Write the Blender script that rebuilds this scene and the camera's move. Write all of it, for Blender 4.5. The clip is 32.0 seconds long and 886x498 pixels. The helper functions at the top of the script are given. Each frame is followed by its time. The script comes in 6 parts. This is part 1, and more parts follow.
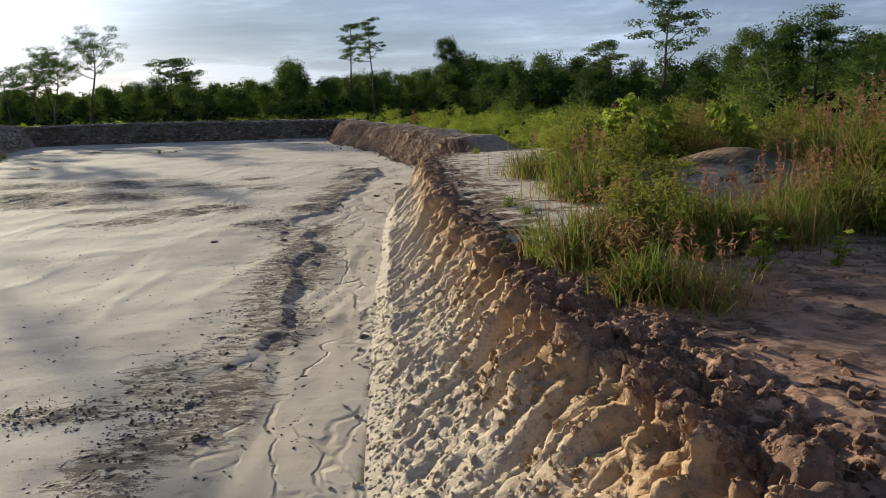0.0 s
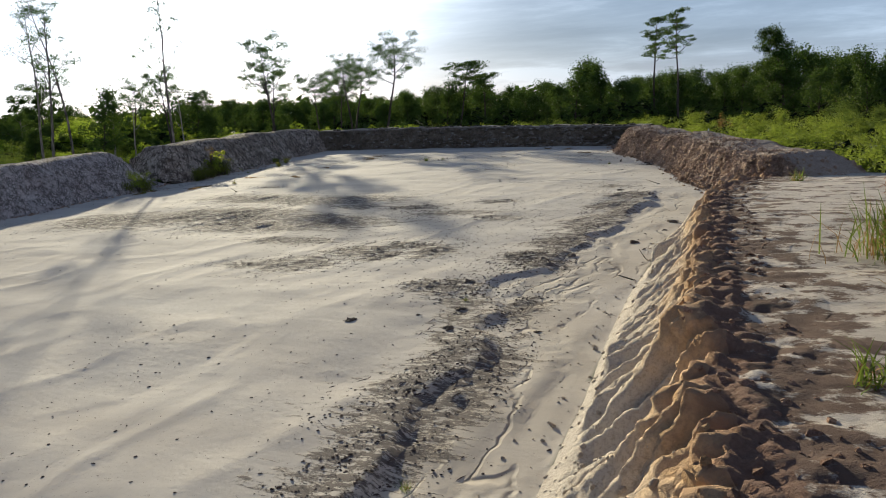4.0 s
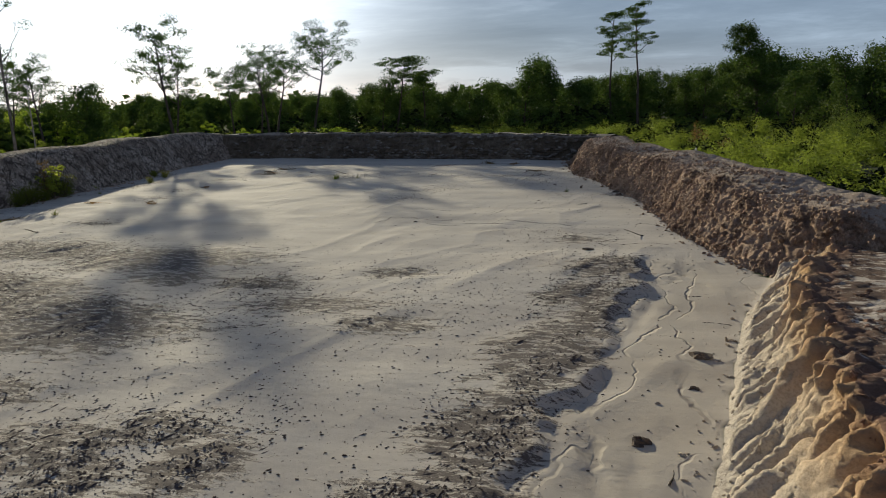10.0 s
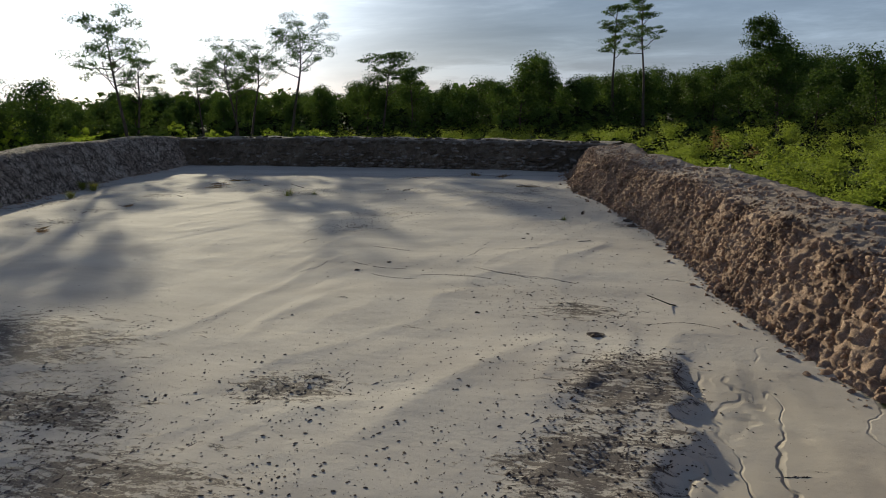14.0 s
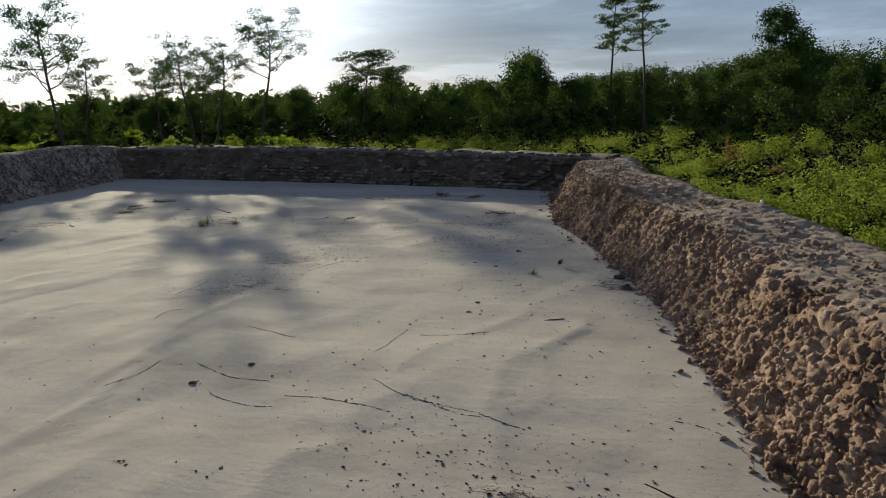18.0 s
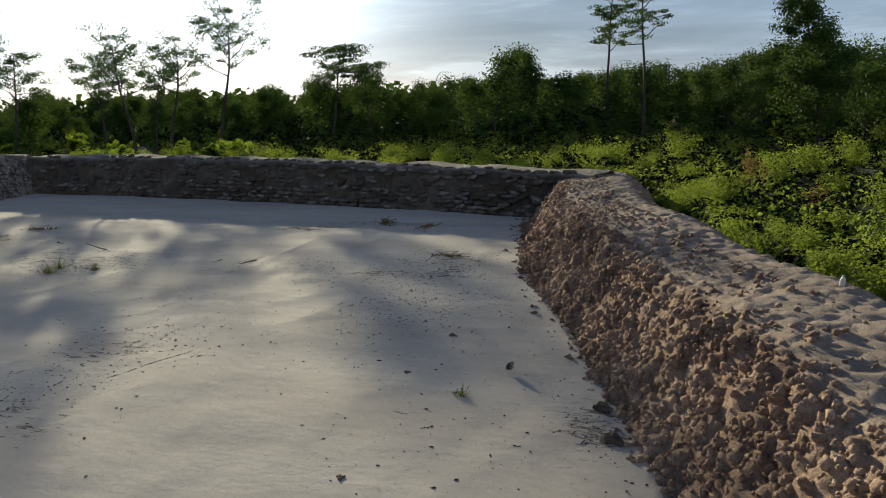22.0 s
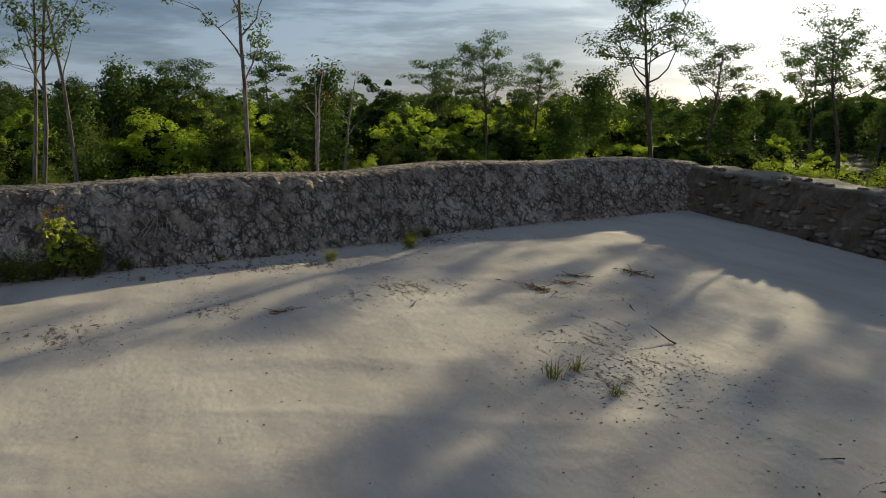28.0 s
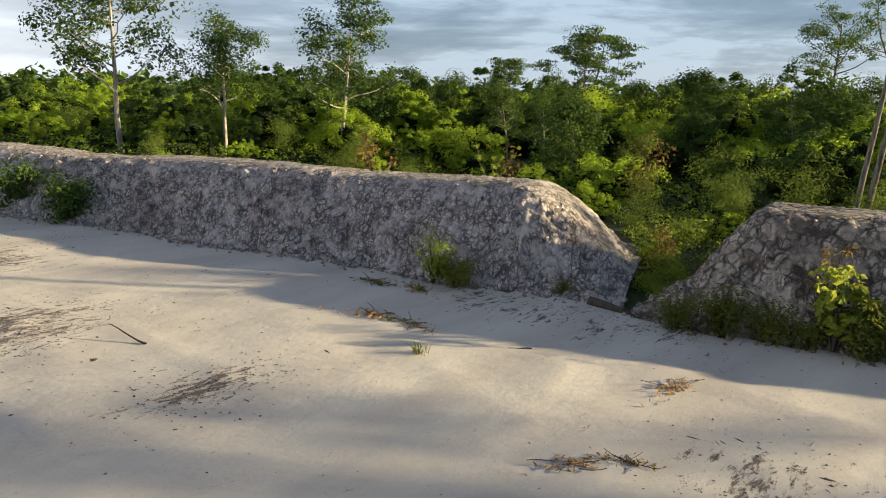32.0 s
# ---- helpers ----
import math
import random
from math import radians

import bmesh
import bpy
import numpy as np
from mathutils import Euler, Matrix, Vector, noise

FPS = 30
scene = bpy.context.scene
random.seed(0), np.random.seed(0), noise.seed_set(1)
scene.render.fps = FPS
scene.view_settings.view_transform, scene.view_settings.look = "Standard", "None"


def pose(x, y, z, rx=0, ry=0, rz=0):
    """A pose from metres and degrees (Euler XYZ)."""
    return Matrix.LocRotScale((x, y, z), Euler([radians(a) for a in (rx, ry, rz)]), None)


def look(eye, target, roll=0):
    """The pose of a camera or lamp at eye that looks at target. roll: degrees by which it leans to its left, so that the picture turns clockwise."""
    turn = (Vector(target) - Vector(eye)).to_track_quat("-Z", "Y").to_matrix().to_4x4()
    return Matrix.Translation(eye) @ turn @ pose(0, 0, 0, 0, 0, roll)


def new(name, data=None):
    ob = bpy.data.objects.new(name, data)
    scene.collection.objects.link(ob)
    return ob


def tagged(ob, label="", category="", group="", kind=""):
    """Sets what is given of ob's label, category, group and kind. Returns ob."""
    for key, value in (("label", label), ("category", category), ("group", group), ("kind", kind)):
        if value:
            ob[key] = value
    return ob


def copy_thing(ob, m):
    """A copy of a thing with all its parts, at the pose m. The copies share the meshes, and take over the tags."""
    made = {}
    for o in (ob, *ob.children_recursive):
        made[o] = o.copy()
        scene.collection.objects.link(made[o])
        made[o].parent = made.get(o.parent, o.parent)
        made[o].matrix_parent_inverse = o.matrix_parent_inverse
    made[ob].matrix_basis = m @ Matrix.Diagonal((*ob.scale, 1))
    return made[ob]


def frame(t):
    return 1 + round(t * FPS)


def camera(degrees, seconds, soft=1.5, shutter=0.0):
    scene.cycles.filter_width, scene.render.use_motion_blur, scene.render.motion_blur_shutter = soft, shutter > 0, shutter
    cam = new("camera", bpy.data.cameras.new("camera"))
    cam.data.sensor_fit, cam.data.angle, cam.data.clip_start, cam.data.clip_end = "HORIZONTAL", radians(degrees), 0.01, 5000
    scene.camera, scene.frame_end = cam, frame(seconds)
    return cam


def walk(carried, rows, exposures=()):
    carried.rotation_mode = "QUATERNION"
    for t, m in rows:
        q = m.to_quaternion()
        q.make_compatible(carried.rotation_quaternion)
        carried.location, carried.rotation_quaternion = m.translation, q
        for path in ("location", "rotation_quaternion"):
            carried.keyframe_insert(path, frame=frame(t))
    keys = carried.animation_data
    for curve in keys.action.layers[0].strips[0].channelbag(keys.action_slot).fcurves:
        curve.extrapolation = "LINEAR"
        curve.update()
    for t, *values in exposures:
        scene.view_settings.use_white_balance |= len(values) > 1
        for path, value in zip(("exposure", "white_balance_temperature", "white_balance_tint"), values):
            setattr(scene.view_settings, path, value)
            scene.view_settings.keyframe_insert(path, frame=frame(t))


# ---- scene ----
cam = camera(60.6, 32.0, 1.0)
PATH = [
    (0, (-0.066, -0.068, 3.247), (-0.058, 1.889, 2.835), -2.5),
    (0.5, (0.114, 0.847, 3.233), (0.122, 2.804, 2.822), -2.4),
    (1, (0.265, 1.729, 3.255), (0.27, 3.686, 2.841), -2.7),
    (1.5, (0.396, 2.638, 3.246), (0.363, 4.594, 2.833), -2.8),
    (2, (0.524, 3.576, 3.216), (0.463, 5.532, 2.805), -3.2),
    (2.5, (0.61, 4.503, 3.173), (0.385, 6.449, 2.767), -3.3),
    (3, (0.624, 5.444, 3.151), (-0.003, 7.305, 2.77), -3.1),
    (3.5, (0.561, 6.364, 3.124), (-0.185, 8.184, 2.758), -3.4),
    (5.5, (-0.403, 9.73, 3.352), (-1.159, 11.542, 2.973), -2.0),
    (6, (-0.603, 10.496, 3.358), (-1.302, 12.331, 2.978), -2.1),
    (6.5, (-0.761, 11.292, 3.353), (-1.432, 13.138, 2.973), -2.2),
    (7, (-0.948, 12.116, 3.287), (-1.595, 13.97, 2.907), -2.1),
    (7.5, (-1.096, 12.888, 3.238), (-1.735, 14.744, 2.857), -2.1),
    (8, (-1.219, 13.641, 3.222), (-1.856, 15.498, 2.841), -2.1),
    (8.5, (-1.317, 14.381, 3.239), (-1.953, 16.238, 2.857), -2.1),
    (9, (-1.387, 15.122, 3.307), (-2.022, 16.98, 2.925), -2.1),
    (9.5, (-1.455, 15.901, 3.361), (-2.089, 17.76, 2.981), -2.2),
    (10, (-1.537, 16.645, 3.401), (-2.169, 18.504, 3.02), -2.2),
    (10.5, (-1.651, 17.393, 3.426), (-2.277, 19.254, 3.044), -2.2),
    (11, (-1.765, 18.106, 3.47), (-2.39, 19.967, 3.088), -2.1),
    (11.5, (-1.864, 18.847, 3.47), (-2.489, 20.708, 3.088), -2.1),
    (12, (-1.966, 19.599, 3.474), (-2.59, 21.46, 3.091), -2.1),
    (12.5, (-2.085, 20.351, 3.467), (-2.708, 22.213, 3.084), -2.1),
    (13, (-2.233, 21.16, 3.462), (-2.856, 23.022, 3.079), -2.1),
    (13.5, (-2.371, 21.942, 3.472), (-2.996, 23.803, 3.088), -2.1),
    (14, (-2.49, 22.719, 3.491), (-3.119, 24.578, 3.106), -2.0),
    (14.5, (-2.577, 23.476, 3.524), (-3.209, 25.334, 3.141), -2.0),
    (16.5, (-2.695, 26.499, 3.667), (-3.33, 28.355, 3.279), -2.0),
    (17, (-2.747, 27.317, 3.658), (-3.38, 29.175, 3.27), -2.1),
    (17.5, (-2.783, 28.117, 3.654), (-3.416, 29.974, 3.267), -2.2),
    (18, (-2.831, 28.924, 3.669), (-3.465, 30.78, 3.282), -2.2),
    (18.5, (-2.872, 29.727, 3.666), (-3.506, 31.584, 3.279), -2.2),
    (19, (-2.918, 30.516, 3.68), (-3.552, 32.372, 3.293), -2.2),
    (19.5, (-2.963, 31.334, 3.674), (-3.596, 33.191, 3.286), -2.2),
    (20, (-3.011, 32.163, 3.669), (-3.643, 34.02, 3.279), -2.1),
    (20.5, (-3.061, 32.975, 3.684), (-3.692, 34.832, 3.292), -2.0),
    (21, (-3.141, 33.815, 3.697), (-3.771, 35.672, 3.305), -2.0),
    (21.5, (-3.205, 34.66, 3.716), (-3.836, 36.517, 3.324), -2.0),
    (22, (-3.278, 35.502, 3.707), (-3.912, 37.359, 3.316), -2.2),
    (22.5, (-3.351, 36.349, 3.718), (-4.008, 38.197, 3.325), -2.3),
    (23, (-3.471, 37.193, 3.711), (-4.206, 39.012, 3.319), -2.3),
    (23.5, (-3.636, 38.026, 3.705), (-4.488, 39.794, 3.319), -2.3),
    (24, (-3.876, 38.893, 3.69), (-4.867, 40.588, 3.311), -2.2),
    (24.5, (-4.187, 39.706, 3.72), (-5.311, 41.317, 3.345), -2.0),
    (25, (-4.59, 40.514, 3.739), (-5.838, 42.032, 3.369), -1.8),
    (25.5, (-5.03, 41.255, 3.745), (-6.411, 42.655, 3.38), -1.6),
    (27.5, (-7.548, 43.449, 3.904), (-9.329, 44.281, 3.537), 0.4),
    (28, (-8.274, 43.883, 3.923), (-10.122, 44.554, 3.555), 0.5),
    (28.5, (-9.103, 44.233, 3.939), (-11.002, 44.74, 3.568), 0.7),
    (29, (-9.983, 44.485, 3.84), (-11.92, 44.823, 3.473), 0.9),
    (29.5, (-10.889, 44.688, 3.815), (-12.848, 44.844, 3.444), 1.0),
    (30, (-11.767, 44.772, 3.779), (-13.731, 44.711, 3.405), 1.0),
    (30.5, (-12.609, 44.694, 3.778), (-14.547, 44.373, 3.401), 1.3),
    (31, (-13.357, 44.579, 3.862), (-15.22, 43.965, 3.473), 1.5),
    (31.5, (-14.105, 44.299, 3.82), (-15.835, 43.376, 3.425), 1.7),
    (32, (-14.744, 43.957, 3.766), (-16.252, 42.708, 3.361), 1.6),
]
walk(cam, [(t, look(eye, target, roll)) for t, eye, target, roll in PATH],
     [(0, 0.70, 5480, 15), (2, 0.80, 5480, 15), (4, 0.66, 5420, 14), (8, 0.24, 5450, 13), (14, 0.16, 5450, 13), (20, 0.35, 5500, 12), (23, 0.56, 5520, 11), (25, 0.68, 5640, 11), (28, 0.60, 5900, 11), (30, 0.74, 5850, 11), (31, 1.22, 6050, 12), (32, 1.48, 6280, 12)])

# ---------------------------------------------------------------- light
SUN_AZ, SUN_EL = 38.2, 11.1          # degrees to the left of +y, and above the horizon
SUN_DIR = Vector((-math.sin(radians(SUN_AZ)) * math.cos(radians(SUN_EL)),
                  math.cos(radians(SUN_AZ)) * math.cos(radians(SUN_EL)), math.sin(radians(SUN_EL))))
sun_data = bpy.data.lights.new("sun", "SUN")
sun_data.energy, sun_data.angle, sun_data.color = 5.0, radians(0.7), (1.0, 0.82, 0.47)
sun = new("sun", sun_data)
sun.matrix_world = look(SUN_DIR * 200, (0, 0, 0))

world = bpy.data.worlds.new("evening_sky")
scene.world = world
world.use_nodes = True


class Net:
    """A short hand for building node trees."""

    def __init__(self, tree):
        self.tree = tree
        tree.nodes.clear()

    def add(self, kind, **sockets):
        node = self.tree.nodes.new(kind)
        for key, value in sockets.items():
            sock = node.inputs[int(key[1:])] if key[0] == "i" and key[1:].isdigit() else node.inputs[key.replace("_", " ")]
            if isinstance(value, bpy.types.NodeSocket):
                self.tree.links.new(value, sock)
            else:
                sock.default_value = value
        return node

    def math(self, op, a, b=0.0, clamp=False):
        node = self.add("ShaderNodeMath", i0=a, i1=b)
        node.operation, node.use_clamp = op, clamp
        return node.outputs[0]

    def vector(self, op, a, b):
        node = self.add("ShaderNodeVectorMath", i0=a, i1=b)
        node.operation = op
        return node.outputs["Value" if op == "DOT_PRODUCT" else "Vector"]

    def ramp(self, fac, stops):
        node = self.add("ShaderNodeValToRGB", Fac=fac)
        ramp = node.color_ramp
        while len(ramp.elements) < len(stops):
            ramp.elements.new(0.5)
        for el, (pos, col) in zip(ramp.elements, stops):
            el.position = pos
            el.color = (*col, 1.0) if isinstance(col, tuple) else (col, col, col, 1.0)
        return node.outputs[0]

    def mix(self, fac, a, b, blend="MIX"):
        node = self.add("ShaderNodeMix", i0=fac)
        node.data_type, node.blend_type = "RGBA", blend
        for sock, value in ((node.inputs[6], a), (node.inputs[7], b)):
            if isinstance(value, bpy.types.NodeSocket):
                self.tree.links.new(value, sock)
            else:
                sock.default_value = (*value, 1.0)
        return node.outputs[2]

    def noise(self, vec, scale, detail=3.0, rough=0.55, distort=0.0):
        return self.add("ShaderNodeTexNoise", Vector=vec, Scale=scale, Detail=detail, Roughness=rough, Distortion=distort).outputs[0]


def build_sky():
    n = Net(world.node_tree)
    sky = n.add("ShaderNodeTexSky")
    sky.sky_type, sky.sun_disc = "NISHITA", False
    sky.sun_elevation, sky.sun_rotation = radians(SUN_EL), radians(-SUN_AZ)
    sky.air_density, sky.dust_density, sky.ozone_density = 1.0, 0.6, 1.5
    way = n.add("ShaderNodeTexCoord").outputs["Generated"]
    # low cloud seen edge on: long level bands with ragged bright breaks
    bands = n.add("ShaderNodeMapping", Vector=way, Scale=(1.4, 1.4, 9.0)).outputs[0]
    deck = n.noise(bands, 1.15, 7.0, 0.60, 0.35)
    wisps = n.noise(n.add("ShaderNodeMapping", Vector=way, Location=(3.1, 1.7, 0.4), Scale=(2.6, 2.6, 21.0)).outputs[0], 1.6, 6.0, 0.62, 0.3)
    cover = n.ramp(n.math("ADD", n.math("MULTIPLY", deck, 0.62), n.math("MULTIPLY", wisps, 0.38)), [(0.455, 0.0), (0.495, 0.45), (0.545, 0.75), (0.64, 1.0)])
    # the cloud thins out towards the north
    thin = n.math("POWER", n.math("MAXIMUM", n.vector("DOT_PRODUCT", way, (0.12, 0.99, 0.06)), 0.0), 12.0)
    cover = n.math("MULTIPLY", cover, n.math("SUBTRACT", 1.0, n.math("MULTIPLY", thin, 0.32)))
    toward = n.vector("DOT_PRODUCT", way, tuple(SUN_DIR))
    near = n.math("POWER", n.math("MAXIMUM", toward, 0.0), 42.0)
    halo = n.math("POWER", n.math("MAXIMUM", toward, 0.0), 9.0)
    grey = n.mix(halo, (0.20, 0.295, 0.43), (0.60, 0.78, 0.90))
    bright = n.mix(halo, n.mix(thin, (0.72, 0.88, 1.04), (1.6, 1.8, 1.9)), (2.2, 2.3, 2.1))
    # unseen sky opposite the sun, brightened to fill light on the west banks
    east_fill = n.math("POWER", n.math("MAXIMUM", n.math("MULTIPLY", toward, -1.0), 0.0), 2.2)
    clouds = n.mix(1.0, n.mix(cover, bright, grey), n.mix(east_fill, (0.0, 0.0, 0.0), (2.9, 2.65, 2.5)), "ADD")
    glow = n.mix(near, (0.0, 0.0, 0.0), (6.0, 6.0, 5.4))
    # the sky deepens from the pale horizon to the zenith
    depth = n.ramp(n.add("ShaderNodeSeparateXYZ", Vector=way).outputs[2], [(0.0, (1.0, 1.0, 1.0)), (0.14, (0.95, 0.96, 0.98)), (0.45, (0.45, 0.475, 0.51)), (1.0, (0.27, 0.295, 0.35))])
    clouds = n.mix(1.0, clouds, depth, "MULTIPLY")
    clear = n.add("ShaderNodeBackground", Color=sky.outputs[0], Strength=0.012)
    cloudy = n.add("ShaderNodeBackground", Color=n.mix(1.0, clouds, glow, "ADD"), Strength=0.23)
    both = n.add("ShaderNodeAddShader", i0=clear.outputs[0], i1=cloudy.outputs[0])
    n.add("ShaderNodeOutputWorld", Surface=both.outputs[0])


build_sky()


# ---------------------------------------------------------------- materials
def material(name):
    mat = bpy.data.materials.new(name)
    mat.use_nodes = True
    return mat, Net(mat.node_tree)


def finish(n, colour, rough=0.9, bump=None, strength=0.3, distance=0.02, spec=0.2):
    extra = {}
    if bump is not None:
        extra["Normal"] = n.add("ShaderNodeBump", Height=bump, Strength=strength, Distance=distance).outputs[0]
    shade = n.add("ShaderNodeBsdfPrincipled", Base_Color=colour, Roughness=rough, **extra)
    shade.inputs["Specular IOR Level"].default_value = spec
    n.add("ShaderNodeOutputMaterial", Surface=shade.outputs[0])


def attribute(n, name):
    node = n.add("ShaderNodeAttribute")
    node.attribute_name = name
    return node.outputs["Fac"]


def ledge_colour(n, place, ledge, bare):
    """Dark broken crust over pale sand, and brown soil where the ledge is bare."""
    fine = n.noise(place, 5.0, 5.0, 0.6)
    streak = n.add("ShaderNodeMapping", Vector=place, Rotation=(0, 0, radians(-12)), Scale=(0.8, 1.7, 1.0)).outputs[0]
    plate = n.math("ADD", n.math("MULTIPLY", n.noise(streak, 1.7, 8.0, 0.70), 0.5), n.math("MULTIPLY", n.noise(place, 2.6, 8.0, 0.72), 0.5))
    crust = n.ramp(n.math("ADD", n.math("MULTIPLY", ledge, 0.095), plate), [(0.605, 0.0), (0.65, 1.0)])
    sandy = n.ramp(fine, [(0.35, (0.50, 0.435, 0.375)), (0.65, (0.62, 0.55, 0.48))])
    brown = n.ramp(fine, [(0.35, (0.26, 0.15, 0.105)), (0.65, (0.50, 0.32, 0.225))])
    pale = n.mix(bare, sandy, brown)
    return n.mix(crust, pale, n.mix(fine, (0.075, 0.048, 0.038), (0.19, 0.125, 0.095))), plate


def ground_material():
    mat, n = material("sand_and_soil")
    place = n.add("ShaderNodeNewGeometry").outputs["Position"]
    drawn = n.add("ShaderNodeMapping", Vector=place, Rotation=(0, 0, radians(-68)), Scale=(0.5, 2.2, 1.0)).outputs[0]
    broad = n.noise(drawn, 0.35, 5.0, 0.6)
    fine = n.noise(place, 5.0, 5.0, 0.6)
    grain = n.noise(place, 160.0, 2.0, 0.6)
    speck = n.noise(place, 26.0, 3.0, 0.7)
    sand = n.ramp(broad, [(0.30, (0.43, 0.385, 0.35)), (0.50, (0.52, 0.472, 0.425)), (0.70, (0.59, 0.542, 0.485))])
    sand = n.mix(n.math("MULTIPLY", n.ramp(fine, [(0.48, 0.0), (0.75, 1.0)]), 0.22), sand, (0.46, 0.40, 0.345))
    sand = n.mix(n.math("MULTIPLY", n.ramp(speck, [(0.62, 0.0), (0.72, 1.0)]), 0.5), sand, (0.20, 0.165, 0.14))
    wash = attribute(n, "wash")
    sand = n.mix(n.math("MULTIPLY", wash, 0.55), sand, n.ramp(broad, [(0.3, (0.46, 0.395, 0.315)), (0.7, (0.55, 0.485, 0.395))]))
    # fine rills cut by the last water, down the channel and in from the foot of the cut
    wander = n.vector("ADD", place, n.add("ShaderNodeTexNoise", Vector=place, Scale=0.8, Detail=3.0, Roughness=0.5).outputs[1])
    braid = n.noise(n.add("ShaderNodeMapping", Vector=wander, Rotation=(0, 0, radians(4)), Scale=(1.1, 0.16, 1.0)).outputs[0], 1.0, 2.0, 0.45)
    rills = n.ramp(n.math("ABSOLUTE", n.math("SUBTRACT", braid, 0.5)), [(0.0, 1.0), (0.006, 0.8), (0.018, 0.0)])
    rills = n.math("MULTIPLY", rills, n.math("MULTIPLY", wash, n.ramp(n.noise(place, 0.9, 2.0, 0.5), [(0.42, 0.0), (0.55, 1.0)])))
    # groove shade painted into the sand along the rills
    sand = n.mix(n.math("MULTIPLY", rills, 0.35), sand, (0.17, 0.135, 0.105))
    # dark litter and damp crust that lie in patches
    stain = attribute(n, "stain")
    flakes = n.add("ShaderNodeMapping", Vector=place, Rotation=(0, 0, radians(-74)), Scale=(1.0, 3.0, 1.0)).outputs[0]
    torn = n.math("ADD", n.math("MULTIPLY", n.noise(flakes, 2.6, 10.0, 0.80, 0.3), 0.72), n.math("MULTIPLY", n.noise(drawn, 1.1, 4.0, 0.65), 0.28))
    patch = n.ramp(n.math("ADD", n.math("MULTIPLY", stain, 0.225), torn), [(0.605, 0.0), (0.645, 1.0)])
    patch = n.math("MULTIPLY", patch, n.ramp(n.math("ADD", n.math("MULTIPLY", n.noise(flakes, 3.4, 6.0, 0.72), 0.7), n.math("MULTIPLY", n.noise(place, 20.0, 4.0, 0.75), 0.3)), [(0.44, 0.0), (0.49, 1.0)]))
    sand = n.mix(n.math("MULTIPLY", patch, 0.90), sand, n.mix(speck, (0.040, 0.030, 0.029), (0.14, 0.11, 0.105)))
    ledge = attribute(n, "ledge")
    crusty, plate = ledge_colour(n, place, ledge, attribute(n, "bare"))
    sand = n.mix(n.math("MINIMUM", n.math("MULTIPLY", ledge, 1.4), 1.0), sand, crusty)
    # soil under the plants outside
    soil = attribute(n, "soil")
    earth = n.ramp(n.noise(place, 2.2, 5.0, 0.7), [(0.35, (0.028, 0.034, 0.014)), (0.55, (0.050, 0.062, 0.020)), (0.72, (0.11, 0.095, 0.045))])
    colour = n.mix(soil, sand, earth)
    relief = n.math("ADD", n.math("MULTIPLY", fine, 0.34), n.math("MULTIPLY", grain, 0.07))
    relief = n.math("ADD", relief, n.math("MULTIPLY", n.math("MULTIPLY", patch, torn), 1.1))
    relief = n.math("SUBTRACT", relief, n.math("MULTIPLY", rills, 1.1))
    ripple = n.noise(n.add("ShaderNodeMapping", Vector=place, Scale=(0.8, 3.2, 1.0)).outputs[0], 2.4, 4.0, 0.6, 0.5)
    relief = n.math("ADD", relief, n.math("MULTIPLY", n.math("MULTIPLY", ripple, n.ramp(broad, [(0.40, 0.0), (0.62, 1.0)])), 0.22))
    relief = n.math("ADD", relief, n.math("MULTIPLY", n.math("MULTIPLY", ledge, plate), 2.2))
    finish(n, colour, 0.93, relief, 0.52, 0.05)
    return mat


